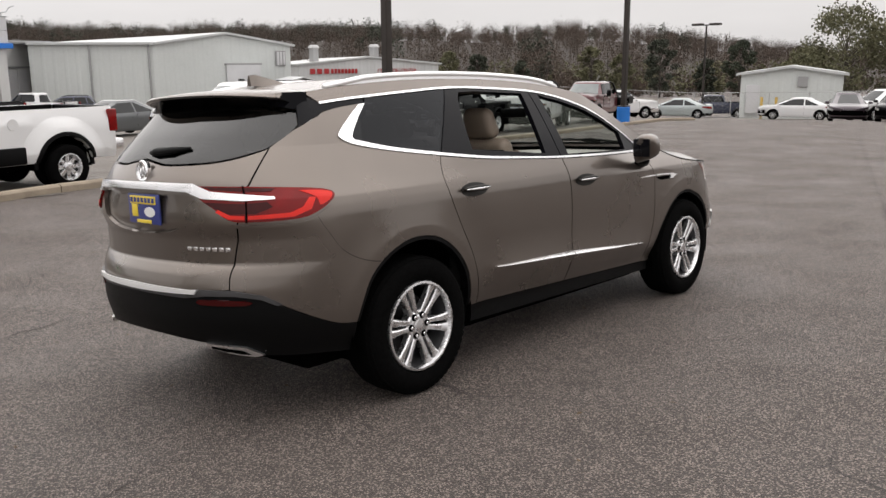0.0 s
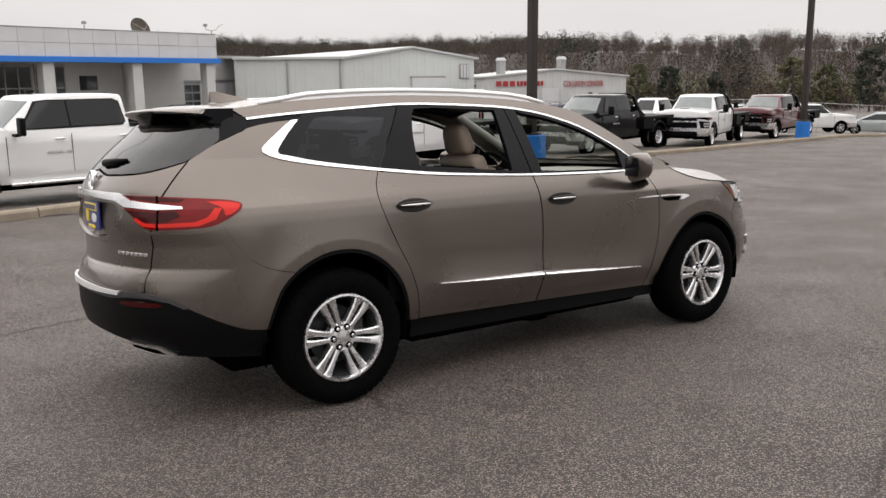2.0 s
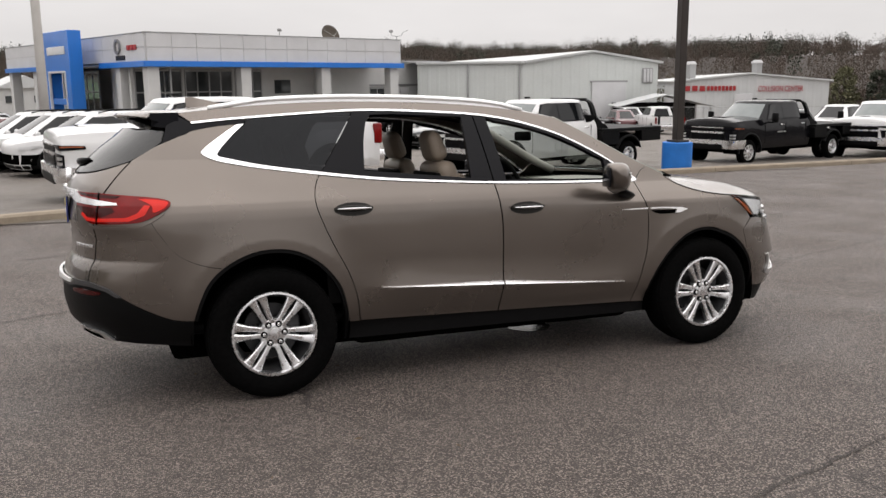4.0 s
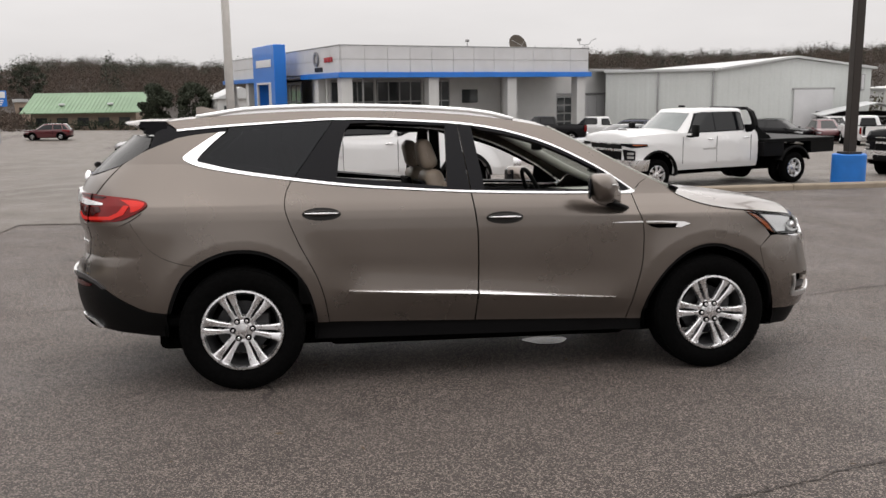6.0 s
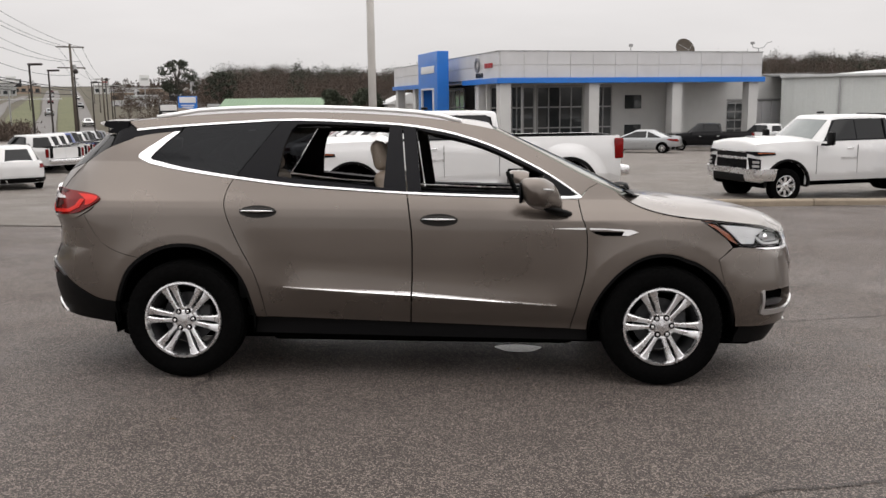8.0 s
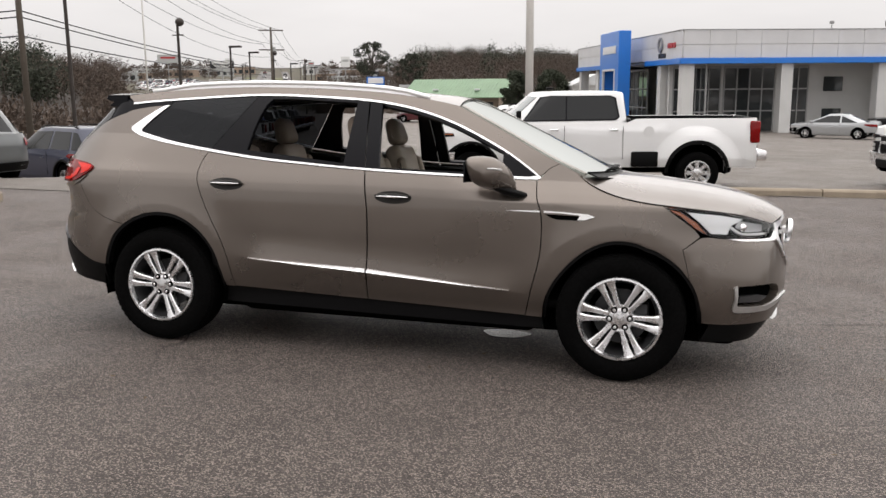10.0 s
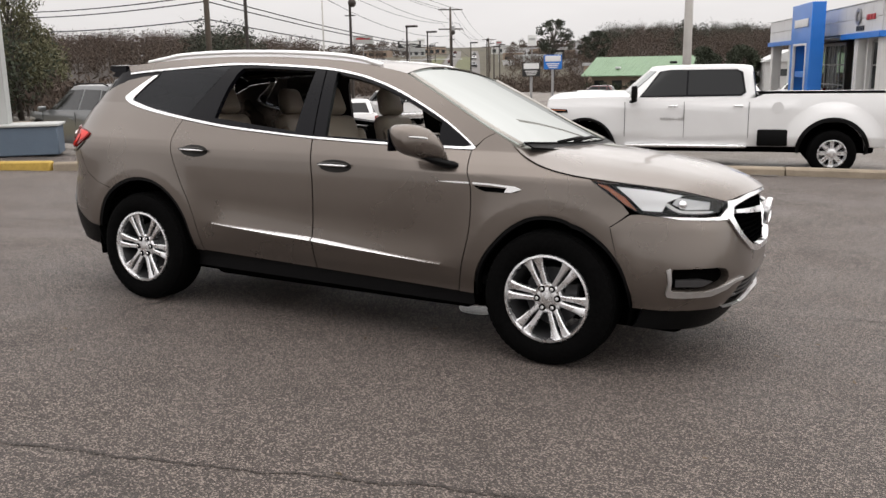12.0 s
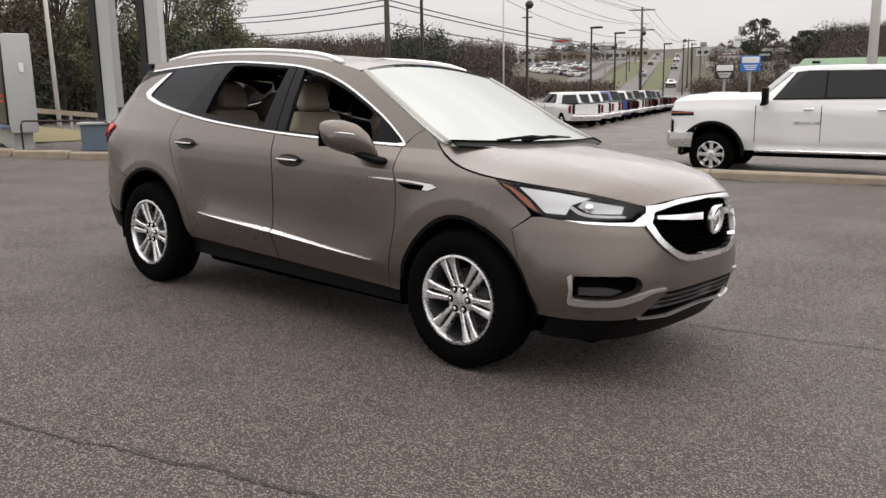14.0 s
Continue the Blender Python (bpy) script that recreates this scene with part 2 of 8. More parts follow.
MULLION = material("grey_window_frame", (0.33, 0.33, 0.33), 0.5, 0.3, grain=0.06)
SIGN_RED = material("red_sign_letters", (0.36, 0.022, 0.026), 0.45, grain=0.05)
ROOF_GREEN = material("green_metal_roof", (0.20, 0.30, 0.19), 0.55, grain=0.1, grain_scale=3, stain=0.2, stain_scale=0.4)
BRICK_TAN = material("tan_masonry_wall", (0.34, 0.26, 0.20), 0.8, grain=0.15, grain_scale=20, stain=0.2)
POLE_BROWN = material("dark_bronze_pole", (0.035, 0.028, 0.024), 0.5, 0.3, grain=0.15, stain=0.25, stain_scale=2)
POLE_GREY = material("pale_concrete_pole", (0.58, 0.56, 0.53), 0.7, grain=0.12, stain=0.2, stain_scale=1.2)
WOOD_POLE = material("weathered_wood_pole", (0.09, 0.075, 0.06), 0.85, grain=0.3, grain_scale=15, stain=0.3)
BARREL_BLUE = material("blue_painted_concrete", (0.01, 0.16, 0.55), 0.55, grain=0.1, stain=0.25, stain_scale=3)
GALV = material("galvanised_steel", (0.40, 0.40, 0.40), 0.45, 0.8, grain=0.12)
WIRE = material("black_cable", (0.02, 0.02, 0.02), 0.7)
PLINTH_BLUE = material("blue_grey_plinth", (0.10, 0.135, 0.18), 0.6, grain=0.1, stain=0.2, stain_scale=2)
SIGN_GREY = material("grey_sign_cabinet", (0.42, 0.43, 0.42), 0.5, grain=0.06, stain=0.12)
SIGN_BLACK = material("black_sign_face", (0.01, 0.01, 0.011), 0.35, grain=0.05)
DRY_GRASS = material("dry_winter_grass", (0.20, 0.155, 0.075), 0.9, grain=0.4, grain_scale=3, stain=0.4, stain_scale=0.3, alt=(0.16, 0.17, 0.06))
VERGE = material("green_verge", (0.080, 0.088, 0.034), 0.9, grain=0.4, grain_scale=1.5, stain=0.3, stain_scale=0.1, alt=(0.17, 0.16, 0.08))
BANK = material("brown_dry_bank", (0.068, 0.060, 0.038), 0.95, grain=0.5, grain_scale=0.35, stain=0.5, stain_scale=0.05, alt=(0.105, 0.088, 0.058))
BRUSH_GROUND = material("brown_woodland_floor", (0.036, 0.028, 0.022), 0.95, grain=0.4, grain_scale=0.3, stain=0.3, stain_scale=0.06, alt=(0.050, 0.040, 0.032))
ROAD_FAR = material("pale_road", (0.135, 0.128, 0.122), 0.85, grain=0.1, grain_scale=1, stain=0.15, stain_scale=0.1)
BARK = material("grey_brown_bark", (0.062, 0.051, 0.043), 0.9, grain=0.3, grain_scale=8, bump=0.3, bump_scale=20)
TWIGS = material("bare_brown_twigs", (0.074, 0.053, 0.040), 0.95, per_island=0.4, alt=(0.098, 0.072, 0.056), stain=0.2, stain_scale=0.03)
PALE_TWIGS = material("pale_grey_twigs", (0.088, 0.068, 0.054), 0.95, per_island=0.5, alt=(0.112, 0.090, 0.075), stain=0.2, stain_scale=0.03)
PINE_LEAF = material("dark_pine_needles", (0.028, 0.034, 0.021), 0.85, per_island=0.6, alt=(0.055, 0.060, 0.038), stain=0.2, stain_scale=0.03)
OLIVE_LEAF = material("olive_green_leaves", (0.075, 0.076, 0.036), 0.85, per_island=0.8, alt=(0.165, 0.155, 0.085), stain=0.2, stain_scale=0.05)
HEDGE_LEAF = material("dark_hedge_leaves", (0.024, 0.032, 0.018), 0.85, per_island=0.6, alt=(0.056, 0.064, 0.036))
YELLOW_PAINT = material("yellow_kerb_paint", (0.45, 0.30, 0.06), 0.7, grain=0.25, grain_scale=20, stain=0.3, stain_scale=4)
ORANGE_RED = material("red_cap_light", (0.55, 0.06, 0.03), 0.4)
# ---- mesh tools ----
def part(name, data, mat, parent=None, label="", smooth=False):
    """Links a bmesh or a mesh as one object under a thing or a part."""
    if isinstance(data, bmesh.types.BMesh):
        me = bpy.data.meshes.new(name)
        data.to_mesh(me)
        data.free()
    else:
        me = data
    if mat is not None and not me.materials:
        for one in mat if isinstance(mat, (list, tuple)) else [mat]:
            me.materials.append(one)
    if smooth:
        me.polygons.foreach_set("use_smooth", [True] * len(me.polygons))
    ob = new(name, me)
    if parent is not None:
        ob.parent = parent
    if label:
        ob["label"] = label
    return ob


def thing(name, m, label, category, group="", kind=""):
    ob = new(name)
    ob.matrix_world = m
    ob.empty_display_size = 0.1
    return tagged(ob, label, category, group, kind)


def smooth_by_angle(ob, deg=35):
    me = ob.data
    me.polygons.foreach_set("use_smooth", [True] * len(me.polygons))
    me.set_sharp_from_angle(angle=radians(deg))
    return ob


def rbox(bm, c, s, r=0.01, seg=2, m=None, taper=(1, 1)):
    """Adds a box of size s at c with rounded edges; taper narrows its top in x and y."""
    t = bmesh.new()
    bmesh.ops.create_cube(t, size=1)
    for v in t.verts:
        k = (v.co.z + 0.5)
        v.co = Vector((v.co.x * s[0] * (1 + (taper[0] - 1) * k), v.co.y * s[1] * (1 + (taper[1] - 1) * k), v.co.z * s[2]))
    if r > 0:
        bmesh.ops.bevel(t, geom=t.edges[:], offset=min(r, 0.49 * min(s)), segments=seg, profile=0.5, affect="EDGES")
    mm = Matrix.Translation(c) @ (m or Matrix.Identity(4))
    t.transform(mm)
    me = bpy.data.meshes.new("tmp")
    t.to_mesh(me)
    t.free()
    bm.from_mesh(me)
    bpy.data.meshes.remove(me)


def box_part(name, c, s, mat, parent, r=0.01, seg=2, m=None, label="", taper=(1, 1)):
    bm = bmesh.new()
    rbox(bm, c, s, r, seg, m, taper)
    return smooth_by_angle(part(name, bm, mat, parent, label), 40)


def lathe(bm, prof, seg=32, axis="y", c=(0, 0, 0), arc=(0, 2 * math.pi)):
    """Turns a profile of (radius, along) round an axis."""
    full = abs(arc[1] - arc[0] - 2 * math.pi) < 1e-6
    n = seg if full else seg + 1
    rings = []
    for r, a in prof:
        ring = []
        for i in range(n):
            t = arc[0] + (arc[1] - arc[0]) * i / seg
            p = {"y": (r * math.cos(t), a, r * math.sin(t)), "z": (r * math.cos(t), r * math.sin(t), a), "x": (a, r * math.cos(t), r * math.sin(t))}[axis]
            ring.append(bm.verts.new(Vector(p) + Vector(c)))
        rings.append(ring)
    for a, b in zip(rings, rings[1:]):
        for i in range(n if full else n - 1):
            j = (i + 1) % n
            bm.faces.new((a[i], a[j], b[j], b[i]))
    return rings


def tube(bm, pts, rad, seg=8, flat=1.0, caps=True):
    """A round bar along points; rad is one radius or one a point."""
    pts = [Vector(p) for p in pts]
    rings = []
    for i, p in enumerate(pts):
        d = (pts[min(i + 1, len(pts) - 1)] - pts[max(i - 1, 0)]).normalized()
        up = Vector((0, 0, 1)) if abs(d.z) < 0.95 else Vector((1, 0, 0))
        a = d.cross(up).normalized()
        b = a.cross(d)
        r = rad[i] if isinstance(rad, (list, tuple)) else rad
        rings.append([bm.verts.new(p + a * r * math.cos(2 * math.pi * k / seg) + b * r * flat * math.sin(2 * math.pi * k / seg)) for k in range(seg)])
    for q, w in zip(rings, rings[1:]):
        for k in range(seg):
            bm.faces.new((q[k], q[(k + 1) % seg], w[(k + 1) % seg], w[k]))
    if caps:
        bm.faces.new(rings[0][::-1])
        bm.faces.new(rings[-1])
    return rings


def loft(bm, rings, caps=True, closed=True):
    """Skins rings of equal length."""
    vs = [[bm.verts.new(p) for p in ring] for ring in rings]
    n = len(vs[0])
    for a, b in zip(vs, vs[1:]):
        for k in range(n if closed else n - 1):
            bm.faces.new((a[k], a[(k + 1) % n], b[(k + 1) % n], b[k]))
    if caps and closed:
        bm.faces.new(vs[0][::-1])
        bm.faces.new(vs[-1])
    return vs


def fix(bm):
    bmesh.ops.recalc_face_normals(bm, faces=bm.faces[:])
    return bm


def lookup(tab, z):
    """Smooth monotone reading of a table of (z, value)."""
    n = len(tab)
    if z <= tab[0][0]:
        return tab[0][1]
    if z >= tab[-1][0]:
        return tab[-1][1]
    for i in range(n - 1):
        if z <= tab[i + 1][0]:
            break

    def slope(k):
        if k == 0:
            return (tab[1][1] - tab[0][1]) / (tab[1][0] - tab[0][0])
        if k == n - 1:
            return (tab[-1][1] - tab[-2][1]) / (tab[-1][0] - tab[-2][0])
        a = (tab[k][1] - tab[k - 1][1]) / (tab[k][0] - tab[k - 1][0])
        b = (tab[k + 1][1] - tab[k][1]) / (tab[k + 1][0] - tab[k][0])
        return 0 if a * b <= 0 else 2 * a * b / (a + b)

    (x0, y0), (x1, y1) = tab[i], tab[i + 1]
    h = x1 - x0
    m0, m1, s = slope(i), slope(i + 1), (z - x0) / h
    return (2 * s**3 - 3 * s * s + 1) * y0 + (s**3 - 2 * s * s + s) * h * m0 + (-2 * s**3 + 3 * s * s) * y1 + (s**3 - s * s) * h * m1


def spline(pts, n=5):
    """Catmull-Rom through points, ends included."""
    out = []
    for i in range(len(pts) - 1):
        p0, p1, p2, p3 = pts[max(i - 1, 0)], pts[i], pts[i + 1], pts[min(i + 2, len(pts) - 1)]
        for k in range(n):
            t = k / n
            out.append(tuple(0.5 * (2 * b + (c - a) * t + (2 * a - 5 * b + 4 * c - d) * t * t + (3 * b - a - 3 * c + d) * t**3) for a, b, c, d in zip(p0, p1, p2, p3)))
    out.append(tuple(pts[-1]))
    return out


def join_runs(*runs):
    """One outline out of runs, with doubled corners removed."""
    out = []
    for run in runs:
        for p in run:
            if not out or math.dist(p, out[-1]) > 2e-3:
                out.append(tuple(p))
    if math.dist(out[0], out[-1]) < 2e-3:
        out.pop()
    return out


def shrink(loop, d):
    """Moves an outline inwards by d."""
    area = sum(a[0] * b[1] - b[0] * a[1] for a, b in zip(loop, loop[1:] + loop[:1]))
    sgn = 1 if area > 0 else -1
    n, out = len(loop), []
    for i, p in enumerate(loop):
        a, b = Vector(loop[i - 1]), Vector(loop[(i + 1) % n])
        e1, e2 = (Vector(p) - a).normalized(), (b - Vector(p)).normalized()
        nn = Vector((-(e1.y + e2.y), e1.x + e2.x))
        if nn.length < 1e-6:
            nn = Vector((-e1.y, e1.x))
        nn.normalize()
        k = max(0.5, nn.dot(Vector((-e1.y, e1.x))))
        out.append((p[0] + sgn * d * nn.x / k, p[1] + sgn * d * nn.y / k))
    return out


def surface_panel(name, loops, surf, mat, parent, lift=0.0, lip=0.012, gap=0.0025, cu=0.1, cz=0.05, mirror=False, label="", flip=False):
    """A sheet with the outline loops[0] (and holes) in the (u, v) plane of a surface, with a turned-in lip round its edges."""
    loops = [shrink(l, gap) if i == 0 else l for i, l in enumerate(loops)]
    flatv = [Vector((p[0], p[1], 0)) for l in loops for p in l]
    tris = tessellate([[Vector((p[0], p[1], 0)) for p in l] for l in loops])
    bm = bmesh.new()
    vs = [bm.verts.new(v) for v in flatv]
    for t in tris:
        try:
            bm.faces.new([vs[i] for i in t])
        except ValueError:
            pass
    for ax, step in ((0, cu), (1, cz)):
        lo, hi = min(v[ax] for v in flatv), max(v[ax] for v in flatv)
        k = math.floor(lo / step) + 1
        while k * step < hi:
            co, no = [0, 0, 0], [0, 0, 0]
            co[ax], no[ax] = k * step, 1
            bmesh.ops.bisect_plane(bm, geom=bm.verts[:] + bm.edges[:] + bm.faces[:], plane_co=co, plane_no=no, dist=1e-5)
            k += 1
    if mat is not None and "glass" not in mat.name:
        bmesh.ops.dissolve_degenerate(bm, dist=2e-4, edges=bm.edges[:])
    bmesh.ops.triangulate(bm, faces=[f for f in bm.faces if len(f.verts) > 4])
    bm.verts.index_update()
    bm.verts.ensure_lookup_table()
    pts, nor = [], []
    h = 0.004
    for v in bm.verts:
        u, z = v.co.x, v.co.y
        p = surf(u, z)
        n = (surf(u + h, z) - surf(u - h, z)).cross(surf(u, z + h) - surf(u, z - h)).normalized()
        if flip:
            n = -n
        pts.append(p + n * lift)
        nor.append(n)
    faces = []
    for f in bm.faces:
        idx = [v.index for v in f.verts]
        c = (pts[idx[1]] - pts[idx[0]]).cross(pts[idx[2]] - pts[idx[0]])
        faces.append(idx if c.dot(nor[idx[0]]) >= 0 else idx[::-1])
    # the lip
    for e in [e for e in bm.edges if len(e.link_faces) == 1]:
        a, b = e.verts[0].index, e.verts[1].index
        f = e.link_faces[0]
        fc = sum((pts[v.index] for v in f.verts), Vector()) / len(f.verts)
        out = ((pts[a] + pts[b]) / 2 - fc)
        i0 = len(pts)
        en = (pts[b] - pts[a])
        on = out - nor[a] * out.dot(nor[a])
        if en.length > 0:
            on -= en.normalized() * on.dot(en.normalized())
        on = on.normalized() if on.length > 0 else nor[a]
        pts += [pts[a].copy(), pts[b].copy(), pts[b] - nor[b] * lip, pts[a] - nor[a] * lip]
        nor += [on] * 4
        q = [i0, i0 + 1, i0 + 2, i0 + 3]
        c = (pts[q[1]] - pts[q[0]]).cross(pts[q[2]] - pts[q[0]])
        faces.append(q if c.dot(on) >= 0 else q[::-1])
    bm.free()
    made = []
    for side in ((1, -1) if mirror else (1,)):
        me = bpy.data.meshes.new(name)
        me.from_pydata([(p.x, p.y * side, p.z) for p in pts], [], faces if side > 0 else [f[::-1] for f in faces])
        me.polygons.foreach_set("use_smooth", [True] * len(me.polygons))
        me.normals_split_custom_set_from_vertices([(n.x, n.y * side, n.z) for n in nor])
        made.append(part(name, me, mat, parent[0 if side > 0 else 1] if isinstance(parent, (list, tuple)) else parent, label))
    return made if mirror else made[0]


def tessellate(loops):
    from mathutils.geometry import tessellate_polygon
    return tessellate_polygon(loops)
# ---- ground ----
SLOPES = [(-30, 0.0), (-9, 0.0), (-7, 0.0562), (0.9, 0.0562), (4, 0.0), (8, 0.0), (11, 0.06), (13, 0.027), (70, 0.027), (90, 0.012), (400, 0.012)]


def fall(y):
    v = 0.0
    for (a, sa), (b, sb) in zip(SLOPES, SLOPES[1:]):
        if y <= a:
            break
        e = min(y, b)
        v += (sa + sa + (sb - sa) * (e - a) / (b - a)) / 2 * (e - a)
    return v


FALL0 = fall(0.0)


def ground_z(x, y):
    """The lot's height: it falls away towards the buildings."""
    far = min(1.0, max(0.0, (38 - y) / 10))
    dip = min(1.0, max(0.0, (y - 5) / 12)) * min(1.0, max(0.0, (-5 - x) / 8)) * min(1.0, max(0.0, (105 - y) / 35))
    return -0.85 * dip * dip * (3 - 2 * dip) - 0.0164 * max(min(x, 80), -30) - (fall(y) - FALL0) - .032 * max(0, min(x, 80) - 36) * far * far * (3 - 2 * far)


def sheet(name, xs, ys, lift, mat, keep=None, label="", category="", kind="structure"):
    """A piece of ground that follows the lot."""
    idx, verts, faces = {}, [], []
    for i, x in enumerate(xs):
        for j, y in enumerate(ys):
            idx[i, j] = len(verts)
            verts.append((x, y, ground_z(x, y) + lift))
    for i in range(len(xs) - 1):
        for j in range(len(ys) - 1):
            if keep is None or keep((xs[i] + xs[i + 1]) / 2, (ys[j] + ys[j + 1]) / 2):
                faces.append((idx[i, j], idx[i + 1, j], idx[i + 1, j + 1], idx[i, j + 1]))
    me = bpy.data.meshes.new(name)
    me.from_pydata(verts, [], faces)
    return tagged(part(name, me, mat, None, smooth=True), label, category, "", kind)


def steps(spans):
    out = []
    for a, b, d in spans:
        n = max(1, round((b - a) / d))
        out += [a + (b - a) * i / n for i in range(n)]
    return out + [spans[-1][1]]


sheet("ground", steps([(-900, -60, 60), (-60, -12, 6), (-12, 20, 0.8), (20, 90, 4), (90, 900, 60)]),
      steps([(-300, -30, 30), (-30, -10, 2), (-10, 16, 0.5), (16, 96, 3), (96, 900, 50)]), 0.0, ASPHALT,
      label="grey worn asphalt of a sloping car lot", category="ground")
# paving joints: irregular tar-dark seams between the lanes
def seam_strip(off, x0, x1, seed):
    rnd = random.Random(seed)
    d, n = Vector((.951, .309)), Vector((-.309, .951))
    verts, faces = [], []
    s, wob, thick = x0, 0.0, .5
    while s < x1:
        wob = wob * .95 + rnd.uniform(-.012, .012)
        thick = min(1.0, max(0.0, thick + rnd.uniform(-.22, .22)))
        w = .002 + .016 * thick * rnd.uniform(.3, 1)
        c = d * s + n * (off + wob)
        for k in (-1, 1):
            p = c + n * w * k
            verts.append((p.x, p.y, ground_z(p.x, p.y) + .003))
        s += .03
    strip = len(verts)
    for _ in range(1400):
        p = d * rnd.uniform(x0, x1) + n * (off + rnd.gauss(0, .05))
        r, a = rnd.uniform(.003, .012), rnd.uniform(0, 6.28)
        for k in range(4):
            verts.append((p.x + r * math.cos(a + k * 1.57), p.y + r * .6 * math.sin(a + k * 1.57), ground_z(p.x, p.y) + .003))
    faces = [(2 * i, 2 * i + 1, 2 * i + 3, 2 * i + 2) for i in range(strip // 2 - 1)] + [(i, i + 1, i + 2, i + 3) for i in range(strip, len(verts), 4)]
    me = bpy.data.meshes.new("paving_seam")
    me.from_pydata(verts, [], faces)
    return tagged(part("paving_seam", me, SEAM), "dark cracked joint between asphalt lanes", "joint", "paving joints", "structure")


SEAM = asphalt_material("seam_tar", (0.014, 0.011, 0.0095), (0.17, 0.14, 0.12), (0.02, 0.016, 0.014))
for i, off in enumerate((-9.6, -6.6, -3.55, -.21, 2.5, 5.4)):
    seam_strip(off, -14, 30, 11 + i)

# fallen leaves and grit, by the thousand
def litter(n, seed):
    rnd = random.Random(seed)
    verts, faces = [], []
    for _ in range(n):
        x, y = rnd.uniform(-6, 9), rnd.uniform(-5.5, 6)
        r, a = rnd.uniform(.006, .028), rnd.uniform(0, 6.28)
        i = len(verts)
        for k, q in enumerate((1.0, .35, 1.0, .35)):
            t = a + k * math.pi / 2
            verts.append((x + r * q * math.cos(t), y + r * q * math.sin(t), ground_z(x, y) + .004 + rnd.uniform(0, .006)))
        faces.append((i, i + 1, i + 2, i + 3))
    me = bpy.data.meshes.new("litter")
    me.from_pydata(verts, [], faces)
    tagged(part("leaf_litter", me, LITTER), "scattered dry leaves and grit on asphalt", "litter", "", "stuff")


LITTER = material("dry_leaf_bits", (0.16, 0.11, 0.06), 0.9, per_island=0.8, alt=(0.05, 0.04, 0.03))
litter(260, 5)

# a small puddle under the car
PX, PY = 2.21, .04
PUDDLE = material("wet_puddle", (0.02, 0.018, 0.016), 0.22, spec=0.09, stain=0.2, stain_scale=20)
bm = bmesh.new()
ring = [bm.verts.new((PX + .17 * math.cos(a) * (1 + .15 * math.sin(3 * a)), PY + .13 * math.sin(a), ground_z(PX + .17 * math.cos(a), PY + .13 * math.sin(a)) + .004)) for a in [k * math.pi / 12 for k in range(24)]]
bm.faces.new(ring)
tagged(part("puddle", bm, PUDDLE), "small shiny wet patch on the asphalt under the car", "puddle", "", "structure")

# the kerb between the lot and the display apron, in cast lengths
KERB = [(-6.0, 6.6), (-2.5, 7.9), (.6, 9.15), (3.0, 10.35), (6.0, 11.35), (9.0, 12.05), (13.0, 12.75), (20.0, 13.75), (30.0, 15.75), (40.0, 17.6)]
kerb = thing("kerb", Matrix.Identity(4), "tan concrete kerb in cast lengths along the apron", "kerb", "", "structure")


def kerb_y(x):
    return lookup(KERB, x)


x = -2.7
while x < 39:
    x2 = x + 2.9
    a, b = Vector((x, kerb_y(x), 0)), Vector((x2, kerb_y(x2), 0))
    d = (b - a).normalized()
    n = Vector((-d.y, d.x, 0))
    bm = bmesh.new()
    rings = []
    for t in (.004, .25, .5, .75, .996):
        p = a + (b - a) * t
        z = ground_z(p.x, p.y)
        rings.append([p + n * o + Vector((0, 0, z + h)) for o, h in ((0, -.10), (0, .10), (.03, .135), (.15, .14), (.18, .11), (.18, -.15))])
    loft(bm, rings)
    part("kerb_length", fix(bm), CONCRETE, kerb)
    x = x2
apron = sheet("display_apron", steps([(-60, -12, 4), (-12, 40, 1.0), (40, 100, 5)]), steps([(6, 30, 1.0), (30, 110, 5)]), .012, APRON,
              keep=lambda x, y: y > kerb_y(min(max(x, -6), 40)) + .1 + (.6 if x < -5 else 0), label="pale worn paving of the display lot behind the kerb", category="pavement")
# ---- the bronze-grey SUV: x forward from the rear axle, y to its left, z up from the tyres ----
UP = Vector((-0.01638513, -0.05620681, 0.99828469))
TILT = UP.rotation_difference(Vector((0, 0, 1))).to_matrix().to_4x4()
WZ = [(.15, .86), (.25, .885), (.36, .890), (.46, .918), (.56, .940), (.66, .950), (.75, .955), (.85, .959), (.97, .961), (1.05, .9585), (1.10, .951), (1.135, .939),
      (1.21, .905), (1.32, .855), (1.44, .795), (1.55, .735), (1.64, .68), (1.75, .60)]
XR = [(.15, -.95), (.25, -1.02), (.45, -1.10), (.60, -1.13), (.70, -1.128), (.78, -1.108), (.825, -1.082), (.845, -1.068), (.95, -1.066), (1.05, -1.10), (1.14, -1.09), (1.22, -1.08),
      (1.32, -1.03), (1.45, -.90), (1.58, -.74), (1.75, -.60)]
XF = [(.15, 3.80), (.25, 3.93), (.40, 4.02), (.60, 4.06), (.85, 4.05), (.95, 4.03), (1.02, 3.99), (1.1, 3.9), (1.2, 3.7)]
NF = [(.3, 3.2), (.5, 3.1), (.8, 2.5), (.95, 2.2), (1.2, 2.2)]
U_R, U_F, L_R, L_F, N_R = -.45, 3.2, 1.25, 1.25, 2.2
MID_R, MID_F = U_R - L_R, U_F + L_F


def ease(a, b, x):
    k = min(1, max(0, (x - a) / (b - a)))
    return k * k * (3 - 2 * k)


